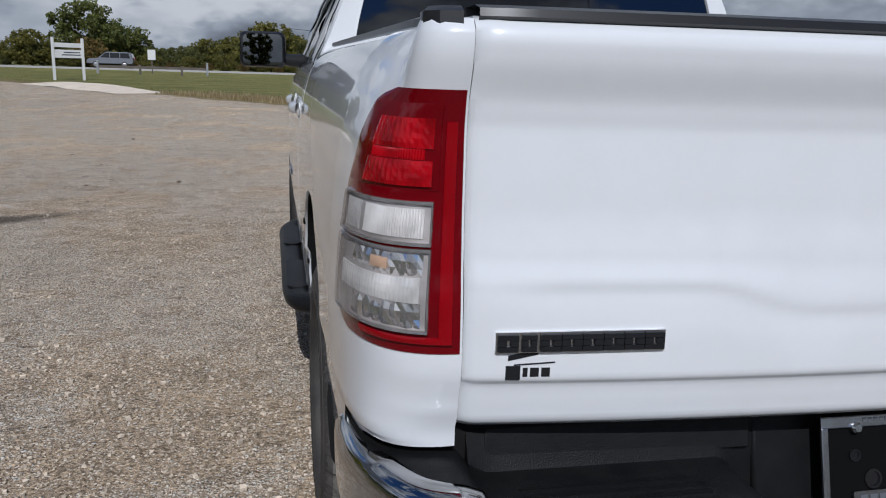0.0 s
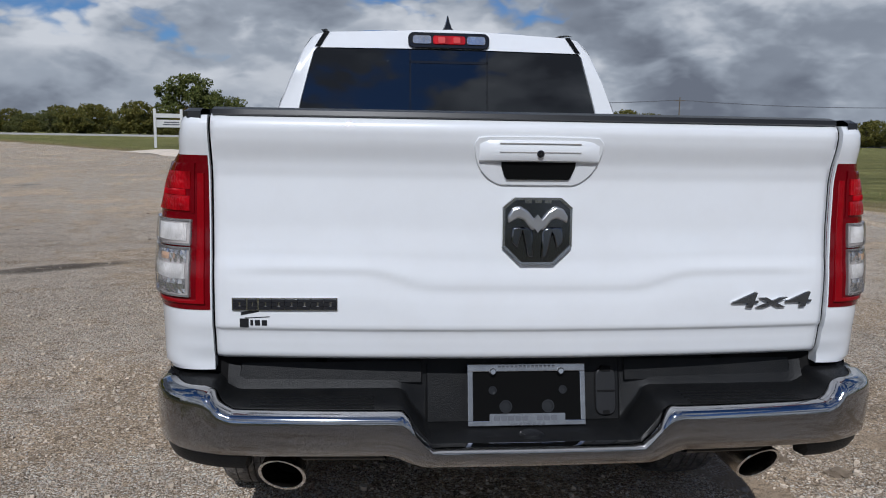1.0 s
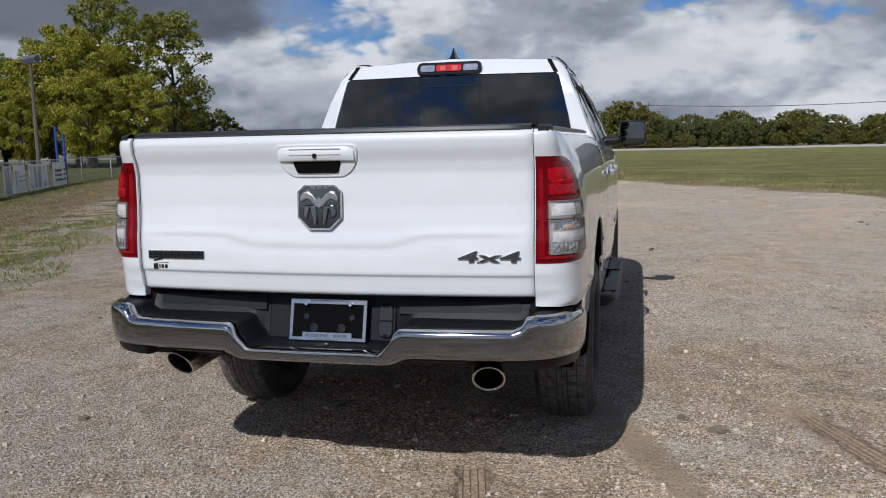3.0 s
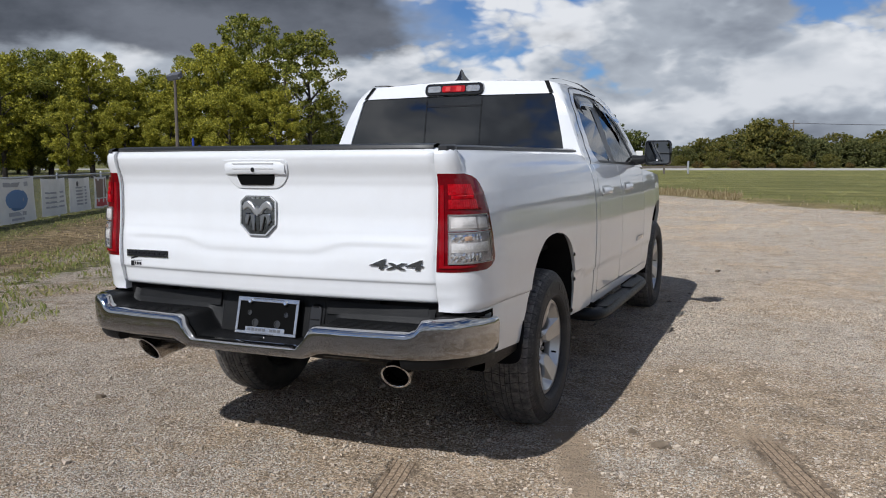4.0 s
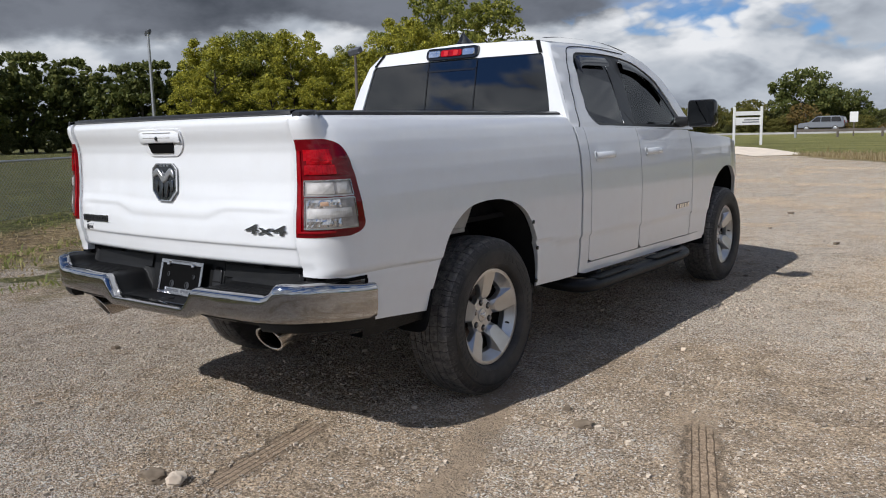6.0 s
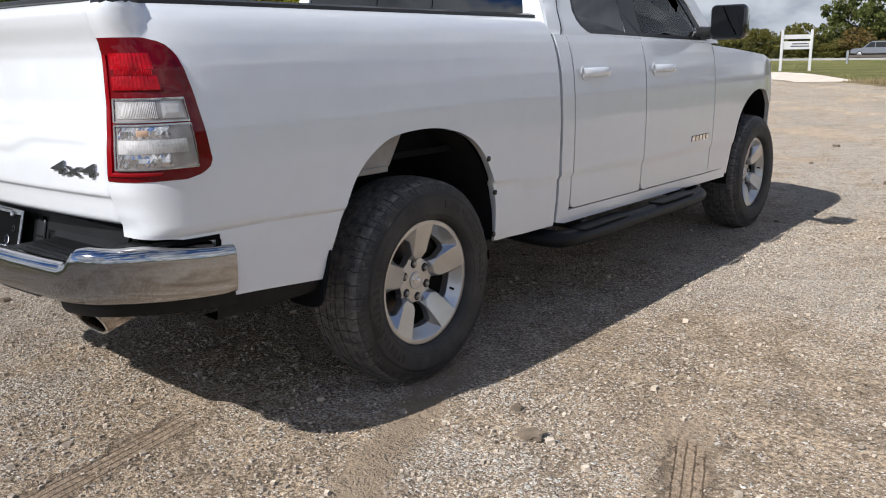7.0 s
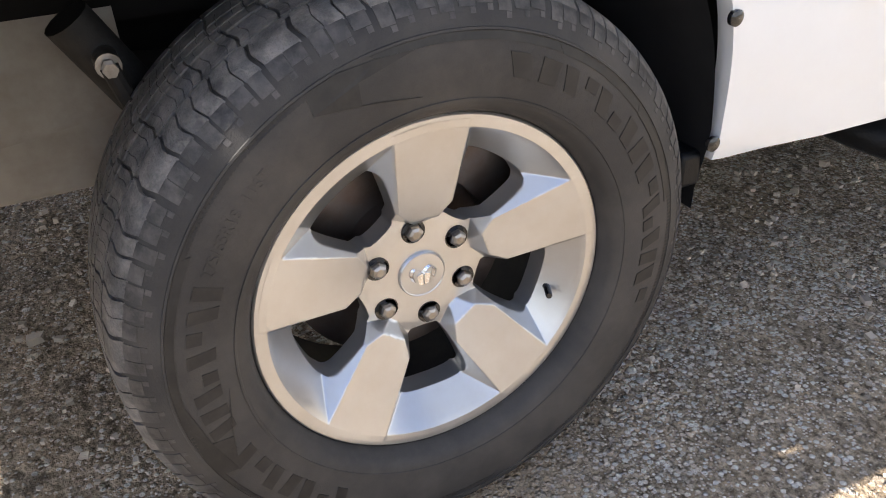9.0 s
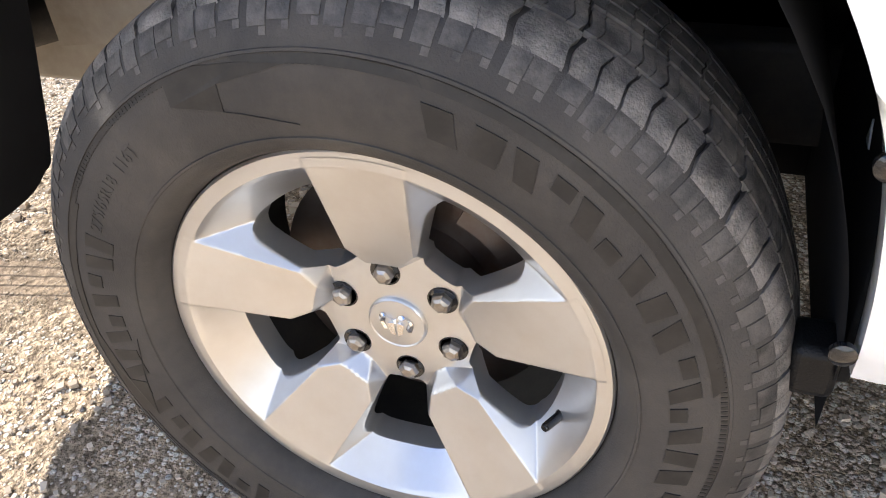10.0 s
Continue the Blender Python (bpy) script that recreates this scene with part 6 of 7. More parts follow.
    box(bm, side * 0.435, side * 0.46, -1.08, 0.852, 0.58, 0.72)
    part("wheel_housing_baffle", bm, LINER, truck, smooth=0)
    bm = bmesh.new()           # dusty splash panel inboard of the wheel
    sheet(bm, lambda y, z: Vector((side * (0.565 - 0.25 * max(0, z - 0.66)), y, z + (0.12 * (y + 0.62) if z < 0.6 else 0))), span(-0.64, -0.28, 8), [0.545, 0.555, 0.60, 0.66, 0.70, 0.76])
    part("splash_panel", bm, DUSTY_PANEL, truck, "dusty grey splash panel")
    bm = bmesh.new()
    box(bm, side * 0.40, side * 0.52, -0.86, -0.12, 0.46, 0.60)
    part("frame_rail", bm, DUSTY_PANEL, truck, "dusty rear end of the chassis rail", bevel=0.01)
    bm = bmesh.new()
    box(bm, side * 0.405, side * 0.515, -0.13, 4.0, 0.465, 0.595)
    part("frame_rail", bm, UNDER, truck, "black chassis rail", bevel=0.01)
    bm = bmesh.new()
    tube(bm, [(side * 0.66, -0.34, 0.74), (side * 0.62, -0.12, 0.34)], 0.028, 14)
    tube(bm, [(side * 0.66, -0.34, 0.74), (side * 0.645, -0.25, 0.58)], 0.030, 14)
    shock = part("shock_absorber", bm, UNDER, truck)
    bm = bmesh.new()
    tube(bm, [(side * 0.57, -0.31, 0.695), (side * 0.72, -0.31, 0.695)], 0.015, 14)
    tube(bm, [(side * 0.725, -0.31, 0.695), (side * 0.74, -0.31, 0.695)], 0.009, 6)
    part("link_bolt", bm, STEEL, shock)
    bm = bmesh.new()
    tube(bm, [(side * 0.72, -0.31, 0.695), (side * 0.70, -0.24, 0.44)], 0.011, 10)
    part("sway_link", bm, UNDER, shock)
    # running board
    bm = bmesh.new()
    tube(bm, smooth_line([(side * 0.60, 0.80, 0.455), (side * 0.78, 0.83, 0.425), (side * 0.925, 0.90, 0.400), (side * 0.965, 1.06, 0.392), (side * 0.968, 1.5, 0.390), (side * 0.968, 2.1, 0.386), (side * 0.962, 2.42, 0.386), (side * 0.90, 2.56, 0.392), (side * 0.76, 2.62, 0.41), (side * 0.60, 2.64, 0.44)], 5), 0.047, 20, squash=(1.30, 0.85))
    board = part("running_board", bm, PLASTIC, truck, "black oval tube side step")
    for y0 in (1.02, 1.86):
        bm = bmesh.new()
        prism(bm, rounded(0.925, 1.012, y0, y0 + 0.48, 0.03), 0.426, 0.435, lambda u, v, l: Vector((side * u, v, l)))
        tread = part("step_pad", bm, PLASTIC, board, "ribbed black step pad", bevel=0.003)
    for y0 in (1.15, 2.30):
        bm = bmesh.new()
        box(bm, side * 0.55, side * 0.93, y0, y0 + 0.06, 0.40, 0.45)
        part("step_bracket", bm, UNDER, board, bevel=0.005)
    # door mirror
    bm = bmesh.new()
    MO = rounded(-0.128, 0.120, -0.098, 0.095, 0.035, 6)
    layers = ((0.92, 0.0), (1.0, 0.012), (0.99, 0.05), (0.88, 0.10), (0.60, 0.135), (0.2, 0.145))
    mx, mu = (1.088, 0.82) if side > 0 else (1.108, 1.0)      # the right one is turned further in
    rings = [[bm.verts.new((side * (mx + u * f * mu), 2.46 + y, 1.402 + v * f)) for u, v in MO] for f, y in layers]
    for a, b in zip(rings, rings[1:]):
        for i in range(len(a)):
            j = (i + 1) % len(a)
            bm.faces.new((a[i], a[j], b[j], b[i]))
    bm.faces.new(rings[-1]), bm.faces.new(rings[0])
    mirror = part("door_mirror", bm, GLOSS_BLACK, truck, "black door mirror", smooth=50)
    bm = bmesh.new()
    prism(bm, [(u * 0.86, v * 0.86) for u, v in MO], -0.003, 0.004, lambda u, v, l: Vector((side * (mx + u * mu), 2.46 + l, 1.402 + v)))
    part("mirror_glass", bm, MIRROR, mirror, "mirror glass", smooth=0)
    bm = bmesh.new()
    tube(bm, [(side * 0.885, 2.56, 1.345), (side * 0.95, 2.54, 1.345), (side * 1.03, 2.52, 1.36)], [0.05, 0.045, 0.04], 14, squash=(1, 0.8))
    part("mirror_arm", bm, SATIN, mirror)

bm = bmesh.new()
tube(bm, [(-0.74, 0, AXLE_Z), (0.74, 0, AXLE_Z)], 0.045, 18)
lathe(bm, [(0.001, -0.16), (0.08, -0.15), (0.14, -0.08), (0.155, 0), (0.14, 0.08), (0.06, 0.14), (0.001, 0.15)], 24, "x", (0, 0, AXLE_Z))
part("rear_axle", bm, UNDER, truck, "black rear axle with differential")
bm = bmesh.new()
box(bm, -0.55, 0.55, -1.08, 0.85, 0.70, 0.76)
part("bed_floor", bm, LINER, truck, smooth=0)
bm = bmesh.new()
box(bm, -0.80, 0.80, 0.82, 0.855, 0.70, 1.38)
part("bed_front_wall", bm, PLASTIC, truck, smooth=0)
bm = bmesh.new()
box(bm, -0.86, 0.86, 0.90, 2.95, 0.50, 0.56)
box(bm, -0.70, 0.70, 2.95, 4.05, 0.45, 1.05)
part("floor_pan", bm, UNDER, truck, smooth=0)
bm = bmesh.new()
tube(bm, [(-0.25, -0.62, 0.56), (0.25, -0.62, 0.56)], 0.12, 20)
part("muffler", bm, UNDER, truck)
bm = bmesh.new()
lathe(bm, [(0.15, -0.09), (0.34, -0.09), (0.38, -0.05), (0.38, 0.05), (0.34, 0.09), (0.15, 0.09)], 40, "z", (0.0, -0.72, 0.60), closed=True)
part("spare_tyre", bm, RUBBER, truck, "black spare tyre slung under the bed")

# ---- cab interior ----
bm = bmesh.new()
box(bm, -0.85, 0.85, 2.45, 2.80, 0.9, 1.27)
part("dashboard", bm, SATIN, truck, "dark dashboard", bevel=0.03)
for x in (-0.40, 0.40):
    bm = bmesh.new()
    box(bm, x - 0.25, x + 0.25, 1.55, 2.10, 0.80, 0.98)
    box(bm, x - 0.24, x + 0.24, 1.44, 1.60, 0.90, 1.50)
    seat = part("front_seat", bm, FABRIC, truck, "dark cloth front seat", bevel=0.05)
    bm = bmesh.new()
    box(bm, x - 0.13, x + 0.13, 1.44, 1.54, 1.50, 1.68)
    part("headrest", bm, FABRIC, seat, bevel=0.035)
bm = bmesh.new()
box(bm, -0.72, 0.72, 1.02, 1.14, 0.85, 1.42)
bench = part("rear_bench", bm, FABRIC, truck, "dark cloth rear bench", bevel=0.04)
for x in (-0.45, 0.45):
    bm = bmesh.new()
    box(bm, x - 0.13, x + 0.13, 1.04, 1.13, 1.43, 1.56)
    part("headrest", bm, FABRIC, bench, bevel=0.03)
bm = bmesh.new()
lathe(bm, [(0.185, -0.014), (0.2, 0.0), (0.185, 0.014), (0.17, 0.0)], 36, "y", (-0.40, 2.32, 1.18), closed=True)
box(bm, -0.56, -0.24, 2.31, 2.34, 1.16, 1.20)
part("steering_wheel", bm, SATIN, truck, "black steering wheel")

# ---- ground, road ----
bm = bmesh.new()
ring = sorted(set([-3000, -1200, -500, -200, -100, -60, -40] + [round(v, 2) for v in span(-30, 30, 61)] + [40, 60, 100, 200, 500, 1200, 3000]))
rng = random.Random(4)
sheet(bm, lambda x, y: Vector((x, y + 12, (rng.uniform(-0.012, 0.012) if abs(x) < 30 and abs(y) < 30 and not (abs(x) < 3 and -18 < y < -6) else 0.0) - 0.002)), ring, ring)
tagged(part("ground", bm, GROUND, None, smooth=80), "gravel lot of crushed stone and sandy patches, with rough grass past its edges", "ground", kind="structure")
bm = bmesh.new()
sheet(bm, lambda x, k: Vector((x, 88 + 0.01 * x + (0, 0.6, 3.2, 5.8, 6.4)[k], (-0.02, 0.10, 0.16, 0.10, -0.02)[k])), span(-320, 320, 40), range(5))
tagged(part("road", bm, ASPHALT), "pale grey asphalt country road", "road", kind="structure")
bm = bmesh.new()
sheet(bm, lambda u, v: Vector((-8.6 + 2.9 * u - 0.9 * v, 35.2 - 4.6 * u - 0.9 * v, 0.20 * max(0, 1 - u * u) * max(0, 1 - v * v) + 0.01 + 0.03 * math.sin(7 * u + 3 * v) * (1 - u * u))), span(-1, 1, 16), span(-1, 1, 10))
tagged(part("sand_patch", bm, SANDY), "low bank of pale sand at the edge of the lot", "sand", kind="structure")


# ---- loose stones ----
def scatter(name, count, area, size, seed, material, keep=lambda x, y: True, flat=0.62, fade=2.2):
    """Angular stones lying on the ground, joined into one mesh."""
    r = np.random.default_rng(seed)
    x, y = r.uniform(area[0], area[1], count), r.uniform(area[2], area[3], count)
    ok = np.array([keep(a, b) for a, b in zip(x, y)])
    rim = np.minimum(np.minimum(x - area[0], area[1] - x), np.minimum(y - area[2], area[3] - y))
    ok &= r.random(count) < np.clip(rim / fade, 0, 1) ** 1.5
    x, y = x[ok], y[ok]
    n = len(x)
    s = size[0] * np.exp(r.normal(0, size[1], n))
    corner = np.array([(a, b, c) for a in (-1, 1) for b in (-1, 1) for c in (-1, 1)], float)
    v = corner[None] * r.uniform(0.45, 1.0, (n, 8, 3))
    ang = r.uniform(0, 6.28, n)
    ca, sa = np.cos(ang)[:, None], np.sin(ang)[:, None]
    v = np.stack([v[..., 0] * ca - v[..., 1] * sa * 0.8, v[..., 0] * sa + v[..., 1] * ca * 0.8, v[..., 2] * flat], -1) * s[:, None, None]
    v += np.stack([x, y, s * flat * r.uniform(0.15, 0.75, n)], -1)[:, None]
    face = np.array([(0, 1, 3, 2), (4, 6, 7, 5), (0, 4, 5, 1), (2, 3, 7, 6), (0, 2, 6, 4), (1, 5, 7, 3)])
    f = (face[None] + 8 * np.arange(n)[:, None, None]).reshape(-1, 4)
    me = bpy.data.meshes.new(name)
    me.from_pydata(v.reshape(-1, 3).tolist(), [], f.tolist())
    me.materials.append(material)
    me.polygons.foreach_set("use_smooth", [True] * len(me.polygons))
    me.set_sharp_from_angle(angle=radians(50))
    return new(name, me)


def patchy(x, y, scale, cut):
    return noise.noise(Vector((x * scale, y * scale, 3.3))) > cut


def open_ground(x, y):
    for nx, ny, at, mid, long in ((0.937, 0.349, 1.877, -0.45, 0.50), (0.978, 0.208, 0.310, -1.15, 0.36)):
        if abs(nx * x + ny * y - at) < 0.055 + 0.05 * noise.noise(Vector((x * 12, y * 12, 0.7))) and abs(y - mid) < long and math.sin(x * 913.7 + y * 517.3) > -0.7:
            return False
    d = 0.93 * x + 0.36 * y
    worn = min(abs(d - 1.84), abs(d - 0.93)) < 0.075 + 0.02 * math.sin(9 * y) and -1.7 < y < 0.25
    worn = worn or (math.hypot(x - 1.85, y - 0.75) < 1.15 and patchy(x, y, 1.9, -0.25) and math.sin(x * 731.3 + y * 419.9) > -0.6) or (math.hypot(x - 0.9, y + 1.2) < 0.8 and patchy(x, y, 1.9, 0.16))
    return not (x < -3.6 and 0.894 * x + 0.447 * y < -3.2) and not worn


tagged(scatter("gravel", 105000, (-4.6, 5.4, -4.2, 6.0), (0.0040, 0.42), 3, PEBBLE, open_ground), "loose crushed stone, pale grey and tan", "gravel", kind="stuff")
tagged(scatter("gravel", 20000, (-8, 12, -4.5, 14), (0.0054, 0.42), 5, PEBBLE, open_ground), "loose crushed stone, pale grey and tan", "gravel", kind="stuff")
tagged(scatter("gravel", 900, (-3, 5, -3.2, 6), (0.0082, 0.32), 9, PEBBLE, open_ground), "larger loose stones on the gravel", "gravel", kind="stuff")
tagged(scatter("dirt_clods", 150, (-6, 9, -3, 14), (0.016, 0.5), 12, CLOD, open_ground, 0.5), "dark clods of dirt scattered on the gravel", "dirt", kind="stuff")


def rock(name, x, y, size, material, seed, label):
    bm = bmesh.new()
    bmesh.ops.create_icosphere(bm, subdivisions=3, radius=1.0)
    for v in bm.verts:
        k = 1 + 0.55 * noise.noise(v.co * 1.3 + Vector((seed, 0, 0))) + 0.30 * noise.noise(v.co * 4 + Vector((0, seed, 0)))
        v.co = Vector((x + v.co.x * k * size[0], y + v.co.y * k * size[1], size[2] * 0.55 + v.co.z * k * size[2]))
    return tagged(part(name, bm, material, None, smooth=50), label, name)


rock("stone", 0.50, -1.585, (0.042, 0.036, 0.030), PEBBLE, 2, "pale rounded stone lying on the gravel")
rock("dirt_clod", 0.40, -1.60, (0.075, 0.045, 0.022), CLOD, 5, "dark clod of dirt beside a pale stone")
rock("dirt_clod", 1.52, -0.17, (0.045, 0.036, 0.013), CLOD, 8, "flat dark clod of dirt on the gravel")
rock("stone", 1.36, -0.02, (0.020, 0.018, 0.012), CLOD, 9, "small brown stone on the gravel")
rock("stone", 1.06, -0.30, (0.016, 0.014, 0.011), PEBBLE, 11, "small pale stone on the gravel")


# ---- grass ----
def blades(name, count, area, height, seed, material, keep, lean=0.5, width=0.011):
    r = np.random.default_rng(seed)
    x, y = r.uniform(area[0], area[1], count), r.uniform(area[2], area[3], count)
    ok = np.array([keep(a, b) for a, b in zip(x, y)])
    x, y = x[ok], y[ok]
    n = len(x)
    h = height * np.exp(r.normal(0, 0.4, n))
    a = r.uniform(0, 6.28, n)
    dx, dy = np.cos(a), np.sin(a)
    tip = r.uniform(-lean, lean, (n, 2)) * h[:, None]
    w = width * r.uniform(0.6, 1.4, n)
    z0 = np.zeros(n)
    base0, base1 = np.stack([x - dx * w, y - dy * w, z0], -1), np.stack([x + dx * w, y + dy * w, z0], -1)
    m0 = np.stack([x - dx * w * 0.7 + tip[:, 0] * 0.35, y - dy * w * 0.7 + tip[:, 1] * 0.35, h * 0.6], -1)
    m1 = np.stack([x + dx * w * 0.7 + tip[:, 0] * 0.35, y + dy * w * 0.7 + tip[:, 1] * 0.35, h * 0.6], -1)
    top = np.stack([x + tip[:, 0], y + tip[:, 1], h], -1)
    v = np.stack([base0, base1, m1, m0, top], 1).reshape(-1, 3)
    k = 5 * np.arange(n)[:, None]
    faces = (k + np.array([0, 1, 2, 3])).tolist() + (k + np.array([3, 2, 4])).tolist()
    me = bpy.data.meshes.new(name)
    me.from_pydata(v.tolist(), [], faces)
    me.materials.append(material)
    return new(name, me)


def fence_off(x, y):
    return 0.894 * (x + 12) + 0.447 * (y - 5.4)


def lot_off(x, y):
    return 0.792 * x + 0.610 * y - 14.1


tagged(blades("grass", 40000, (-24, -1.5, -6, 26), 0.030, 21, BLADE, lambda x, y: 0.1 < fence_off(x, y) < 1.9 and patchy(x, y, 0.8, -0.35 + 0.25 * fence_off(x, y))), "rough green grass along the foot of the fence", "grass", kind="stuff")
tagged(blades("grass", 36000, (-9.5, -1.2, -6, 12), 0.040, 28, BLADE, lambda x, y: 2.8 < fence_off(x, y) < 5.4 and patchy(x, y, 1.3, 0.02 + 0.22 * max(0, fence_off(x, y) - 4.4)), lean=1.2, width=0.009), "green tufts of grass spreading into the gravel", "grass", kind="stuff")
tagged(blades("grass", 40000, (-24, -1.5, -6, 26), 0.030, 22, BLADE_DRY, lambda x, y: 1.2 < fence_off(x, y) < 4.2 and patchy(x, y, 1.1, -0.2)), "dry straw-coloured grass", "grass", kind="stuff")
tagged(blades("grass", 16000, (-24, 26, 4, 52), 0.045, 23, BLADE, lambda x, y: 0.3 < lot_off(x, y) < 5 and fence_off(x, y) > 8 and patchy(x, y, 0.4, -0.1), width=0.02), "green verge of the gravel lot", "grass", kind="stuff")
tagged(blades("weeds", 9000, (-22, 26, 4, 50), 0.055, 24, BLADE_DRY, lambda x, y: 0.0 < lot_off(x, y) < 2.4 and fence_off(x, y) > 8 and patchy(x, y, 0.35, -0.05), width=0.014), "dry brown weeds along the edge of the lot", "weeds", kind="stuff")
tagged(blades("weeds", 15000, (-6.5, 0.5, 22, 31), 0.11, 25, BLADE_DRY, lambda x, y: 0.5 < lot_off(x, y) < 2.6, 0.25, 0.012), "tall rust-brown weeds in the ditch", "weeds", kind="stuff")


# ---- trees ----
def tree(name, label, h, spread, count, leaf, material, seed, lean=0.0, low=0.22):
    """Tapered trunk, limbs, and a crown of many small leaves in clumps."""
    r = random.Random(seed)
    root = tagged(empty(name), label, "tree")
    bm = bmesh.new()
    top = Vector((lean * h, 0, h * 0.72))
    trunk = [Vector((0, 0, -0.1)), Vector((lean * h * 0.2, 0, h * 0.2)), Vector((lean * h * 0.5 + r.uniform(-.1, .1), r.uniform(-.1, .1), h * 0.45)), top]
    tube(bm, trunk, [h * 0.022, h * 0.017, h * 0.012, h * 0.004], 8)
    clumps = []
    for k in range(11):
        f = 0.25 + 0.7 * k / 11
        a = k * 2.4 + r.uniform(-0.4, 0.4)
        start = trunk[0].lerp(top, f)
        reach = spread * (0.95 - 0.55 * abs(f - 0.5)) * r.uniform(0.7, 1.05)
        end = start + Vector((math.cos(a) * reach, math.sin(a) * reach, h * r.uniform(0.06, 0.2)))
        mid = start.lerp(end, 0.5) + Vector((0, 0, h * 0.03))
        tube(bm, [start, mid, end], [h * 0.008, h * 0.005, h * 0.002], 6)
        clumps += [(end, spread * r.uniform(0.12, 0.24)), (mid, spread * r.uniform(0.12, 0.22))]
    for k in range(110):
        a, f = r.uniform(0, 6.28), r.uniform(low, 0.96)
        w = spread * math.sin(math.pi * min(max((f - low * 0.7) / (1.06 - low * 0.7), 0), 1)) ** 0.7
        d = w * math.sqrt(r.random())
        clumps.append((Vector((lean * h * f + math.cos(a) * d, math.sin(a) * d, h * f)), spread * r.uniform(0.08, 0.21)))
    part("trunk", bm, BARK, root)
    rs = np.random.default_rng(seed)
    pick = rs.integers(0, len(clumps), count)
    c = np.array([tuple(p) for p, _ in clumps])[pick]
    rad = np.array([q for _, q in clumps])[pick]
    d = rs.normal(0, 1, (count, 3))
    d /= np.linalg.norm(d, axis=1)[:, None]
    pos = c + d * (rad * rs.uniform(0.35, 1.0, count) ** 0.6)[:, None] * np.array((1, 1, 0.78))
    pos[:, 2] = np.maximum(pos[:, 2], h * 0.06)
    u = rs.normal(0, 1, (count, 3))
    u /= np.linalg.norm(u, axis=1)[:, None]
    w = np.cross(u, d + rs.normal(0, 0.5, (count, 3)))
    w /= np.linalg.norm(w, axis=1)[:, None] + 1e-9
    s = (leaf * rs.uniform(0.6, 1.35, count))[:, None]
    v = np.stack([pos - u * s, pos + w * s * 0.55, pos + u * s, pos - w * s * 0.55], 1).reshape(-1, 3)
    me = bpy.data.meshes.new("crown")
    me.from_pydata(v.tolist(), [], (4 * np.arange(count)[:, None] + np.arange(4)).tolist())
    me.materials.append(material)
    crown_ob = new("crown", me)
    crown_ob.parent = root
    return root


KINDS = {
    "gold": tree("tree", "leafy tree turning yellow-green behind the field", 10, 3.7, 27000, 0.098, LEAF_GOLD, 1, 0, 0.10),
    "gold2": tree("tree", "tall tree with yellowing leaves behind the field", 10, 3.3, 24000, 0.095, LEAF_GOLD, 2, 0.03, 0.12),
    "green": tree("tree", "green leafy tree behind the field", 10, 3.5, 25000, 0.098, LEAF_GREEN, 3, 0, 0.10),
    "airy": tree("tree", "tall airy green tree with sky showing through", 10, 2.7, 8500, 0.105, LEAF_GREEN, 4, 0.05, 0.3),
    "dark": tree("tree", "dark green tree in shaded woods", 10, 3.4, 5500, 0.26, LEAF_DARK, 5, 0, 0.04),
    "oak": tree("tree", "broad dark green tree beyond the road", 10, 6.3, 12000, 0.25, LEAF_DARK, 6, 0, 0.02),
    "shrub": tree("tree", "bushy green tree in the far hedgerow", 10, 6.0, 5500, 0.33, LEAF_HEDGE, 7, 0, 0.02),
    "shrub2": tree("tree", "bushy yellow-green tree in the far hedgerow", 10, 6.8, 5500, 0.33, LEAF_HEDGE_GOLD, 8, 0, 0.02),
    "rust": tree("tree", "low rust-tinged bush beyond the road", 10, 8.0, 1800, 0.6, LEAF_RUST, 9, 0, 0.06),
}
used = set()


def plant(kind, x, y, h, turn, group):
    m = Matrix.Translation((x, y, 0)) @ Matrix.Rotation(radians(turn), 4, "Z") @ Matrix.Scale(h / 10, 4)
    if kind in used:
        ob = copy_thing(KINDS[kind], m)
    else:
        used.add(kind)
        ob = KINDS[kind]
        ob.matrix_basis = m
    tagged(ob, group=group)


def polar(az, dist, eye=(2.3, -4.0)):
    """A place from a bearing to the left of straight ahead and a distance."""
    return eye[0] - dist * math.sin(radians(az)), eye[1] + dist * math.cos(radians(az))


for az, dist, h, kind in ((51.6, 70, 9.4, "gold"), (49.0, 72, 10.4, "green"), (46.6, 70, 10.6, "gold"), (43.9, 74, 8.6, "gold2"), (41.2, 70, 9.8, "gold2"), (38.6, 69, 11.4, "gold"), (36.2, 72, 11.4, "gold2"),
                          (33.9, 70, 12.0, "airy"), (32.6, 73, 10.6, "airy"), (37.6, 78, 11.4, "green"), (42.6, 80, 9.4, "green"), (47.8, 79, 9.6, "green"), (34.8, 66, 8.2, "gold2"), (53.2, 71, 8.0, "gold2"), (50.2, 76, 9.8, "green"), (45.2, 77, 9.0, "gold"), (40.0, 77, 10.4, "green"), (48.0, 66, 7.0, "gold2"), (44.6, 68, 6.4, "gold"), (41.8, 66, 6.8, "gold2"), (38.0, 65, 7.6, "gold"), (36.0, 78, 12.2, "airy"), (31.8, 80, 6.0, "green"), (30.0, 84, 5.0, "shrub")):
    plant(kind, *polar(az, dist), h, az * 37, "trees behind the field")
rw = random.Random(31)
for k in range(56):
    az = 50.0 + k * 0.82
    plant("dark" if k % 3 else "shrub", *polar(az, 96 + rw.uniform(-6, 10)), (10.4 if k % 3 else 5.0) + rw.uniform(-1.2, 1.6), rw.uniform(0, 360), "shaded woods")
plant("oak", -21.6, 101, 7.4, 20, "trees beyond the road")
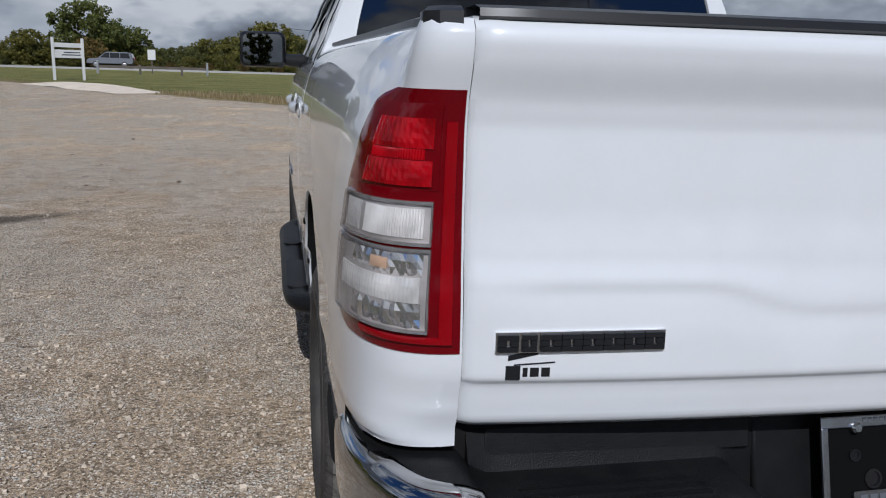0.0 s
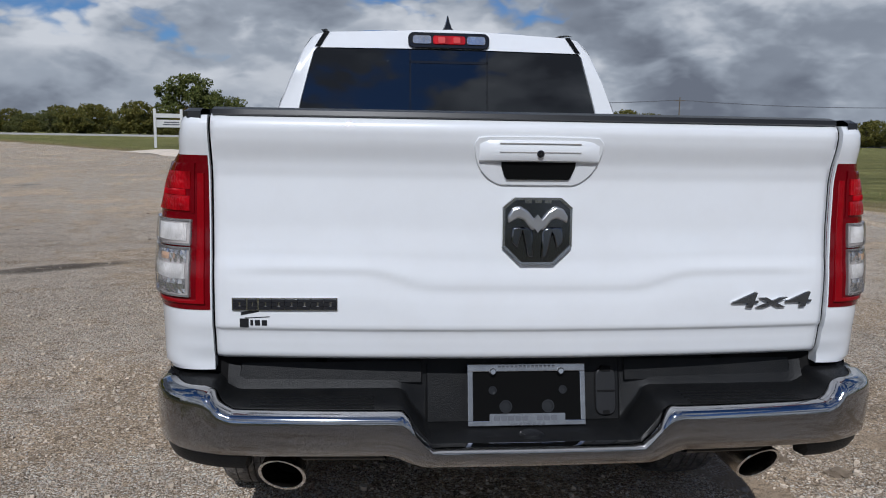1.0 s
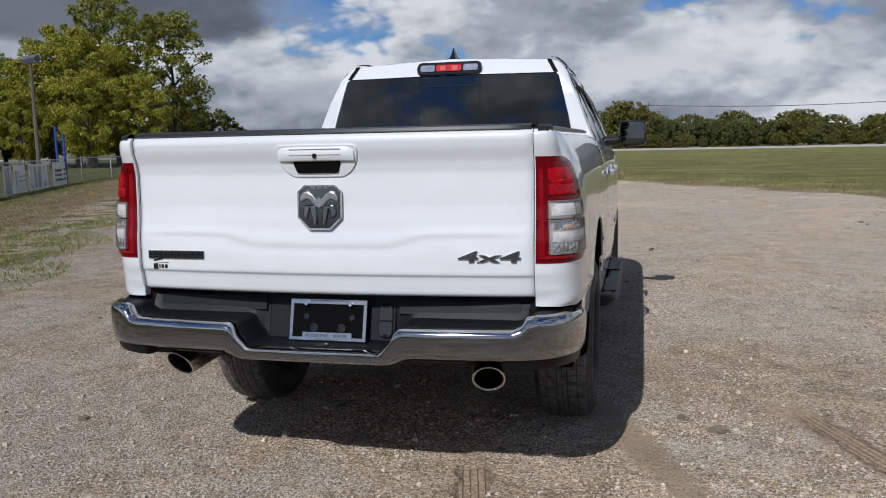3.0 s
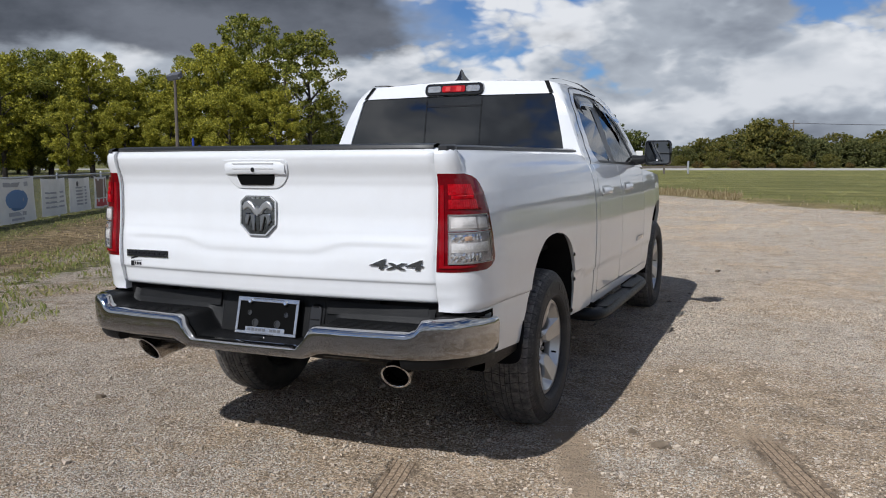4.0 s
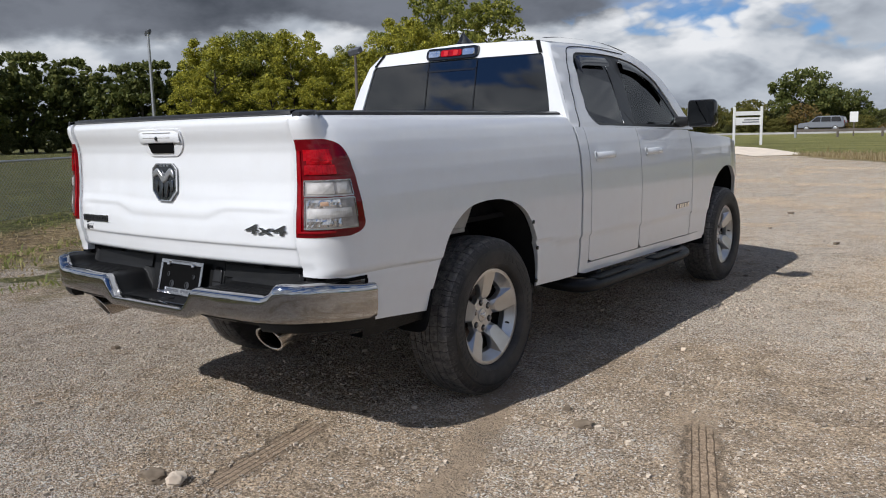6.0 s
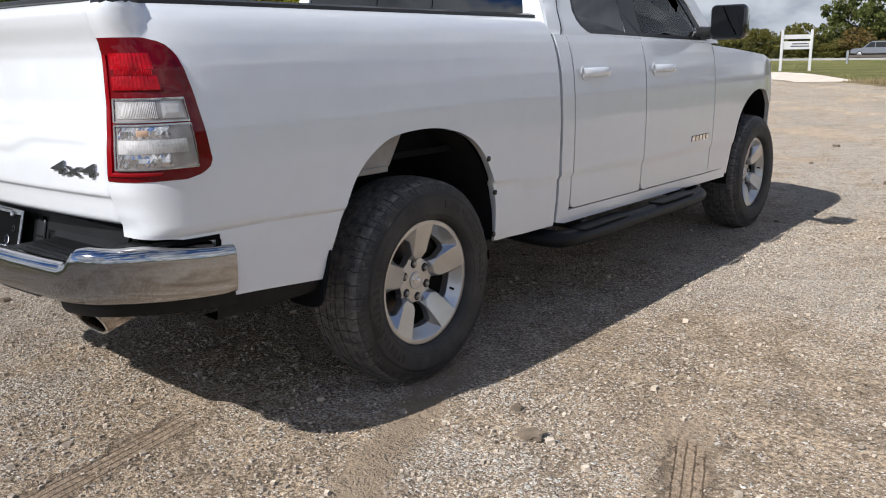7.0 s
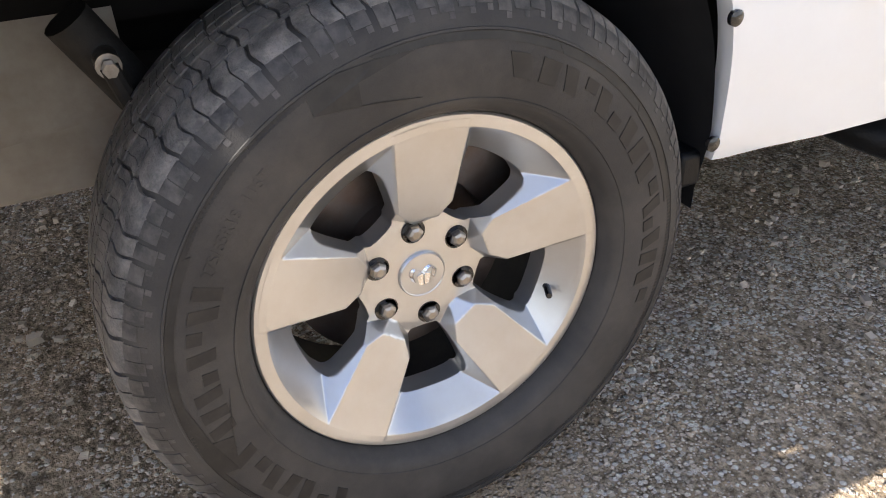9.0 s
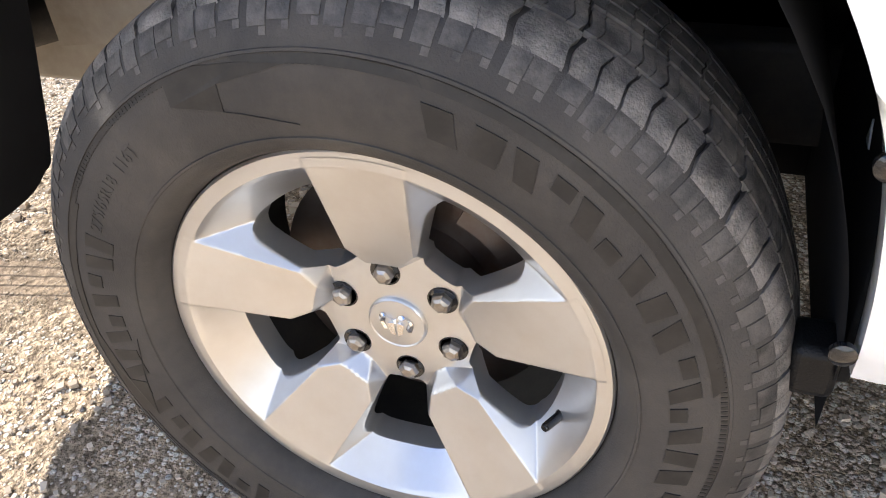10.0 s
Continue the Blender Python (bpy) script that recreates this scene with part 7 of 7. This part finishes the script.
plant("oak", -17.6, 104, 6.6, 140, "trees beyond the road")
SKYLINE = line_of([(-75, 2.0), (-45, 1.6), (-32, 1.3), (-24, 1.2), (-21, 1.4), (-18, 2.1), (-16, 1.6), (-12, 1.7), (-9, 2.3), (-6, 2.5), (-3, 2.4), (-0.5, 3.1), (2, 2.8), (4, 2.2), (6.4, 2.1), (9, 1.6), (14, 2.0), (17, 1.5), (20.4, 1.7), (24, 1.2), (28, 1.4), (31, 2.4), (36, 3)])
az = 33.0
while az > -75:
    d = 112 + rw.uniform(-6, 14)
    h = 1.35 + d * math.tan(radians(SKYLINE(az))) * rw.uniform(0.95, 1.30)
    x, y = polar(az, d, (0.5, -3.5))
    plant(rw.choice(("shrub", "shrub", "shrub2")) if az > -40 else "shrub", x, y, max(h, 2.2) * 1.02, rw.uniform(0, 360), "trees beyond the road")
    az -= rw.uniform(0.42, 0.70)
az = 34.0
while az > -60:          # low growth that closes the foot of the hedgerow
    x, y = polar(az, 108 + rw.uniform(-4, 6), (0.5, -3.5))
    plant(rw.choice(("shrub", "shrub2")), x, y, 2.0 + rw.uniform(-0.4, 0.7), rw.uniform(0, 360), "trees beyond the road")
    az -= rw.uniform(1.2, 1.9)
for k in range(16):
    x, y = polar(13 - k * 1.15, 98 + rw.uniform(-3, 3), (0.5, -3.5))
    plant("rust" if k % 2 else "shrub2", x, y, 2.7 + rw.uniform(-0.4, 0.7), rw.uniform(0, 360), "hedge beyond the road")
for k in range(42):
    az = 98 + k * 4.4
    plant(("dark", "shrub", "dark")[k % 3], *polar(az, 92 + rw.uniform(-12, 14)), 8 + rw.uniform(-2, 3), rw.uniform(0, 360), "woods behind the lot")


# ---- fence with banners ----
F0, FD = Vector((-12, 5.4, 0)), Vector((-0.447, 0.894, 0))
FN = Vector((0.894, 0.447, 0))


def on_fence(d, z, lift=0.0):
    return F0 + FD * d + FN * lift + Vector((0, 0, z))


def make_mesh_wire():
    mt = bpy.data.materials.new("chain_link")
    mt.use_nodes = True
    t = mt.node_tree
    t.nodes.clear()
    n = t.nodes.new
    out, mx, tr, df = n("ShaderNodeOutputMaterial"), n("ShaderNodeMixShader"), n("ShaderNodeBsdfTransparent"), n("ShaderNodeBsdfDiffuse")
    df.inputs[0].default_value = (0.33, 0.34, 0.34, 1)
    uv = n("ShaderNodeTexCoord").outputs["UV"]
    facs = []
    for sg in (1, -1):
        mp, wv, cmp = n("ShaderNodeMapping"), n("ShaderNodeTexWave"), n("ShaderNodeMath")
        mp.inputs["Rotation"].default_value = (0, 0, radians(45 * sg))
        wv.inputs["Scale"].default_value = 5.5
        cmp.operation, cmp.inputs[1].default_value = "GREATER_THAN", 0.955
        links(t, (uv, mp.inputs[0]), (mp.outputs[0], wv.inputs["Vector"]), (wv.outputs["Fac"], cmp.inputs[0]))
        facs.append(cmp.outputs[0])
    mm = n("ShaderNodeMath"); mm.operation = "MAXIMUM"
    links(t, (facs[0], mm.inputs[0]), (facs[1], mm.inputs[1]), (mm.outputs[0], mx.inputs[0]), (tr.outputs[0], mx.inputs[1]), (df.outputs[0], mx.inputs[2]), (mx.outputs[0], out.inputs[0]))
    return mt


WIRE = make_mesh_wire()


def fence_run(a, b, height, label):
    a, b = Vector(a), Vector(b)
    run = tagged(empty("chain_link_fence", a), label, "fence", group="chain-link fence")
    length, d = (b - a).length, (b - a).normalized()
    count = max(1, round(length / 3.0))
    for k in range(count + 1):
        bm = bmesh.new()
        p = d * (length * k / count)
        tube(bm, [p + Vector((0, 0, -0.05)), p + Vector((0, 0, height + 0.04)), p + Vector((0, 0, height + 0.07))], [0.028, 0.028, 0.012], 10)
        part("post", bm, GALV, run)
    bm = bmesh.new()
    tube(bm, [Vector((0, 0, height)), d * length + Vector((0, 0, height))], 0.021, 8)
    part("top_rail", bm, GALV, run)
    bm = bmesh.new()
    uvl = bm.loops.layers.uv.new("UVMap")
    vs = [bm.verts.new(q) for q in (Vector((0, 0, 0.03)), d * length + Vector((0, 0, 0.03)), d * length + Vector((0, 0, height)), Vector((0, 0, height)))]
    f = bm.faces.new(vs)
    for lp, q in zip(f.loops, ((0, 0), (length, 0), (length, height), (0, height))):
        lp[uvl].uv = q
    part("wire_mesh", bm, WIRE, run, smooth=0)


fence_run(on_fence(-9, 0), on_fence(6, 0), 1.0, "low galvanised chain-link fence hung with banners")
fence_run(on_fence(6, 0), on_fence(24, 0), 1.0, "low galvanised chain-link fence hung with banners")
fence_run(on_fence(24, 0), (-30.5, 62, 0), 1.0, "low galvanised chain-link fence at the far side of the lot")
fence_run((-30.5, 62, 0), (-62, 66, 0), 1.2, "galvanised chain-link fence along the far grass")
VINYL = make("banner_vinyl", (0.72, 0.72, 0.70), 0.55, vary=0.06, vary_scale=1.5, dirt=(0.45, 0.44, 0.40), dirt_amount=0.35, dirt_scale=2)
PRINTS = {"dark": make("print_charcoal", (0.06, 0.065, 0.075), 0.6), "blue": make("print_blue", (0.10, 0.20, 0.38), 0.6), "red": make("print_red", (0.45, 0.05, 0.05), 0.6), "green": make("print_green", (0.40, 0.50, 0.36), 0.6),
          "grey": make("print_grey", (0.34, 0.35, 0.37), 0.6), "brown": make("print_brown", (0.22, 0.15, 0.11), 0.6)}


def banner(d0, d1, z0, z1, label, marks, base=VINYL, sag=0.03):
    """A vinyl sheet tied to the fence, slightly rippled, with printed marks (outline, colour) in fractions of its size."""
    def at(u, v, l=0.0):
        rip = 0.020 * math.sin(9 * u + 2.5 * v) + 0.012 * math.sin(23 * u)
        return on_fence(d0 + (d1 - d0) * u, z0 + (z1 - z0) * v - sag * math.sin(math.pi * u) * (0.6 + 0.4 * v), 0.045 + rip + l)
    bm = bmesh.new()
    sheet(bm, lambda u, v: at(u, v), span(0, 1, 24), span(0, 1, 8))
    extra = bmesh.ops.extrude_face_region(bm, geom=bm.faces[:])["geom"]
    for v in extra:
        if isinstance(v, bmesh.types.BMVert):
            v.co -= FN * 0.003
    ob = tagged(part("banner", bm, base), label, "banner", group="banners on the fence")
    for outline, tone in marks:
        bm = bmesh.new()
        prism(bm, outline, 0.0015, 0.004, at)
        part("printed_mark", bm, PRINTS[tone], ob, smooth=0)


def bar(u0, u1, v0, v1, lean=0.0):
    n = 5
    return [(u0 + (u1 - u0) * k / n, v0) for k in range(n + 1)] + [(u1 + lean + (u0 - u1) * k / n, v1) for k in range(n + 1)]


def oval(cu, cv, ru, rv, n=18):
    return [(cu + ru * math.cos(2 * math.pi * k / n), cv + rv * math.sin(2 * math.pi * k / n)) for k in range(n)]


banner(0.62, 2.52, -0.02, 1.02, "white vinyl banner with large dark block shapes", [(bar(0.06, 0.34, 0.70, 0.84), "dark"), (bar(0.16, 0.25, 0.16, 0.69, 0.0), "dark"), (bar(0.36, 0.46, 0.30, 0.84, -0.02), "dark"), (bar(0.47, 0.58, 0.30, 0.84, 0.05), "dark"),
       (bar(0.66, 0.74, 0.28, 0.80, 0.0), "grey"), (bar(0.745, 0.95, 0.68, 0.82), "grey"), (bar(0.745, 0.95, 0.26, 0.40), "blue")])
banner(2.76, 4.62, 0.02, 1.0, "white vinyl banner with a blue oval and arched bars", [(oval(0.5, 0.52, 0.27, 0.24), "blue"), (bar(0.36, 0.64, 0.48, 0.56), "grey"), (bar(0.20, 0.80, 0.82, 0.92), "grey"), (bar(0.28, 0.72, 0.16, 0.25), "grey"), (bar(0.34, 0.66, 0.06, 0.11), "grey")])
banner(4.90, 6.4, 0.05, 0.95, "white vinyl banner with thin grey lines", [(bar(0.15, 0.85, 0.6 - 0.13 * k, 0.65 - 0.13 * k), "grey") for k in range(4)])
banner(6.55, 8.05, 0.05, 0.93, "white vinyl banner with grey bars of writing", [(bar(0.32, 0.78, 0.70 - 0.10 * k, 0.75 - 0.10 * k), "grey") for k in range(6)] + [(oval(0.40, 0.84, 0.05, 0.08), "dark")])
banner(8.30, 9.38, 0.05, 0.93, "banner with a dark picture over a red band", [(bar(0.08, 0.92, 0.34, 0.94), "brown"), (bar(0.08, 0.92, 0.06, 0.30), "red"), (bar(0.30, 0.60, 0.50, 0.80), "grey")])
banner(9.50, 11.60, 0.05, 0.93, "pale green vinyl banner on the fence", [(bar(0.06, 0.94, 0.10, 0.92), "green"), (bar(0.15, 0.70, 0.55, 0.66), "grey")])
banner(12.5, 13.5, 0.03, 0.93, "plain grey vinyl banner on the fence", [(bar(0.04, 0.96, 0.04, 0.96), "grey")])
banner(13.55, 15.0, 0.03, 0.93, "white vinyl banner with faded print", [(bar(0.10, 0.40, 0.30, 0.80), "grey"), (bar(0.5, 0.9, 0.55, 0.62), "grey"), (bar(0.5, 0.9, 0.40, 0.47), "grey")])
banner(15.3, 18.2, 0.03, 0.93, "white vinyl banner with grey stripes", [(bar(0.06 + 0.2 * k, 0.16 + 0.2 * k, 0.08, 0.9), "grey") for k in range(5)])
banner(18.6, 21.0, 0.03, 0.93, "white vinyl banner with dark bars", [(bar(0.1, 0.9, 0.6 - 0.2 * k, 0.7 - 0.2 * k), "dark") for k in range(3)])


# ---- goal, lamp posts, sign, poles ----
goal = tagged(empty("practice_goal", (-22.2, 12.2, 0)), "small white tube practice goal with net behind the fence", "goal")
gd = Vector((0.56, 0.83, 0))
gb = Vector((-0.83, 0.56, 0))
for nm, pts in (("upright", [Vector((0, 0, 0)), Vector((0, 0, 1.5))]), ("upright", [gd * 1.9, gd * 1.9 + Vector((0, 0, 1.5))]), ("crossbar", [Vector((0, 0, 1.5)), gd * 1.9 + Vector((0, 0, 1.5))]),
                ("back_stay", [Vector((0, 0, 1.5)), gb * 1.1]), ("back_stay", [gd * 1.9 + Vector((0, 0, 1.5)), gd * 1.9 + gb * 1.1]), ("ground_bar", [gb * 1.1, gd * 1.9 + gb * 1.1])):
    bm = bmesh.new()
    tube(bm, pts, 0.035, 10)
    part(nm, bm, WHITE_WOOD, goal)


def lamp_post(x, y, h, heads, label, thick):
    post = tagged(empty("lamp_post", (x, y, 0)), label, "lamp post")
    bm = bmesh.new()
    tube(bm, [Vector((0, 0, -0.1)), Vector((0, 0, h * 0.5)), Vector((0, 0, h))], [thick, thick * 0.85, thick * 0.65], 12)
    part("pole", bm, POLE_WOOD if h < 7 else GALV, post)
    bm = bmesh.new()
    tube(bm, [Vector((-0.5 * heads / 2, 0.3 * heads / 2, h - 0.12)), Vector((0.5 * heads / 2, -0.3 * heads / 2, h - 0.12))], thick * 0.4, 8)
    part("cross_arm", bm, GALV, post)
    for k in range(heads):
        f = (k - (heads - 1) / 2) * 0.55
        bm = bmesh.new()
        box(bm, -0.20, 0.20, -0.17, 0.17, -0.12, 0.14, Matrix.Translation((f, -0.6 * f, h - 0.02)) @ Matrix.Rotation(radians(28), 4, "X"))
        part("lamp_head", bm, GREY_PRINT, post, "grey floodlight head", bevel=0.03)


lamp_post(-59.3, 38.0, 10.2, 4, "tall galvanised sports-field light mast", 0.16)
lamp_post(-23.5, 25.2, 5.1, 2, "wooden lamp post with two floodlights behind the fence", 0.09)

sign = tagged(empty("field_sign", (-12.48, 45.87, 0)), "white painted wooden sign on two tall posts", "sign")
turn = Matrix.Rotation(math.atan2(0.845, 1.32), 4, "Z")
for f in (0, 1.57):
    bm = bmesh.new()
    box(bm, f - 0.065, f + 0.065, -0.065, 0.065, -0.1, 2.25, turn)
    part("post", bm, WHITE_WOOD, sign, bevel=0.012)
for z0, z1 in ((1.74, 1.98), (1.18, 1.62)):
    bm = bmesh.new()
    box(bm, 0.068, 1.502, -0.025, 0.025, z0, z1, turn)
    part("board", bm, WHITE_WOOD, sign, bevel=0.008)
for a, b, z in ((0.55, 1.42, 1.45), (0.45, 1.44, 1.32)):
    bm = bmesh.new()
    box(bm, a, b, -0.030, -0.0255, z, z + 0.06, turn)
    part("writing_bar", bm, GREY_PRINT, sign, smooth=0)

small = tagged(empty("road_sign", (-10.9, 72, 0)), "small pale square road sign on a post", "sign")
bm = bmesh.new()
box(bm, -0.05, 0.05, -0.05, 0.05, 0, 1.6)
part("post", bm, POLE_WOOD, small)
bm = bmesh.new()
box(bm, -0.32, 0.32, -0.09, -0.06, 1.15, 2.0)
part("panel", bm, WHITE_WOOD, small, bevel=0.02)
barrier = tagged(empty("road_barrier", (-14.5, 68, 0)), "low weathered rail barrier beside the driveway", "barrier")
for x, h in ((0, 1.0), (3.2, 0.75), (6.4, 0.75), (8.4, 1.05)):
    bm = bmesh.new()
    box(bm, x - 0.08, x + 0.08, -0.08, 0.08, -0.1, h)
    part("post", bm, POLE_WOOD if h < 1 else GALV, barrier, bevel=0.01)
bm = bmesh.new()
box(bm, 0, 8.4, -0.04, 0.04, 0.45, 0.66)
part("rail", bm, POLE_WOOD, barrier)

poles = []
for k, (x, y, h) in enumerate(((64.0, 160.0, 8.6), (128.0, 146.0, 8.6), (2.0, 172.0, 8.6))):
    up = tagged(empty("utility_pole", (x, y, 0)), "far wooden utility pole with a crossarm", "utility pole", group="utility poles")
    bm = bmesh.new()
    tube(bm, [Vector((0, 0, -0.2)), Vector((0, 0, h))], [0.16, 0.11], 10)
    part("pole", bm, POLE_WOOD, up)
    bm = bmesh.new()
    box(bm, -1.1, 1.1, -0.06, 0.06, h - 0.75, h - 0.6)
    part("crossarm", bm, POLE_WOOD, up)
    poles.append(Vector((x, y, h - 0.55)))
for a, b in ((poles[0], poles[1]), (poles[2], poles[0])):
    for off in (-1.0, 1.0):
        bm = bmesh.new()
        tube(bm, [a.lerp(b, f) + Vector((off * 0.3, off, -1.1 * 4 * f * (1 - f))) for f in span(0, 1, 14)], 0.035, 5)
        tagged(part("power_line", bm, GREY_PRINT), "dark power line sagging between poles", "cable", group="power lines")


# ---- far silver car on the road ----
car = tagged(empty("suv", (-17.5, 91.1, 0.16)), "silver estate car on the far road", "car")
SILVER = make("silver_paint", (0.22, 0.23, 0.25), 0.35, metal=0.5, coat=0.8, vary=0.03)
prof = [(-2.30, 0.42), (-2.32, 0.75), (-2.15, 0.92), (-1.20, 1.02), (-0.55, 1.55), (-0.35, 1.66), (1.75, 1.66), (2.05, 1.55), (2.25, 1.05), (2.32, 0.9), (2.30, 0.42)]
bm = bmesh.new()
rows = [[bm.verts.new((x, f * 0.9 * (1 - 0.16 * max(0, z - 1.0)), z)) for x, z in prof] for f in (-1, 1)]
bm.faces.new(rows[0]), bm.faces.new(rows[1][::-1])
for i in range(len(prof)):
    j = (i + 1) % len(prof)
    bm.faces.new((rows[0][i], rows[1][i], rows[1][j], rows[0][j]))
part("body", bm, SILVER, car, bevel=0.07)
for a, b, c, d in ((-0.95, -0.05, -0.42, -0.05), (0.03, 0.95, 0.03, 0.95), (1.03, 2.02, 1.03, 1.85)):
    for sg in (-1, 1):
        bm = bmesh.new()
        prism(bm, [(a, 1.06), (b, 1.06), (d, 1.54), (c, 1.54)], 0.0, 0.012, lambda u, v, l: Vector((u, sg * (0.9 * (1 - 0.16 * (v - 1.0)) + l), v)))
        part("side_window", bm, GLOSS_BLACK, car, smooth=0)
bm = bmesh.new()
prism(bm, [(-0.68, 1.10), (0.68, 1.10), (0.62, 1.50), (-0.62, 1.50)], 0.0, 0.015, lambda u, v, l: Vector((2.24 - 0.38 * (v - 1.06) + l, u, v)))
part("rear_window", bm, GLOSS_BLACK, car, smooth=0)
for x in (-1.42, 1.42):
    for sg in (-1, 1):
        bm = bmesh.new()
        lathe(bm, [(0.02, -0.10), (0.30, -0.10), (0.34, -0.06), (0.34, 0.06), (0.30, 0.10), (0.02, 0.10)], 24, "y", (x, sg * 0.82, 0.34), closed=True)
        tyre = part("wheel", bm, RUBBER, car)
        bm = bmesh.new()
        lathe(bm, [(0.001, sg * 0.105), (0.20, sg * 0.11), (0.22, sg * 0.10)], 20, "y", (x, sg * 0.82, 0.34))
        part("hub", bm, RIM, tyre)
for sg in (-1, 1):
    bm = bmesh.new()
    box(bm, 2.27, 2.335, sg * 0.86, sg * 0.70, 0.82, 1.15)
    part("tail_lamp", bm, RED, car, bevel=0.02)

play = tagged(empty("blue_post", (-21.6, 24.0, 0)), "slim blue painted play post behind the fence", "post")
BLUE_PAINT = make("blue_paint", (0.03, 0.06, 0.32), 0.45)
for x, h in ((0.0, 2.3), (0.35, 2.0)):
    bm = bmesh.new()
    tube(bm, [Vector((x, 0, -0.05)), Vector((x, 0, h))], 0.05, 10)
    part("upright", bm, BLUE_PAINT, play)
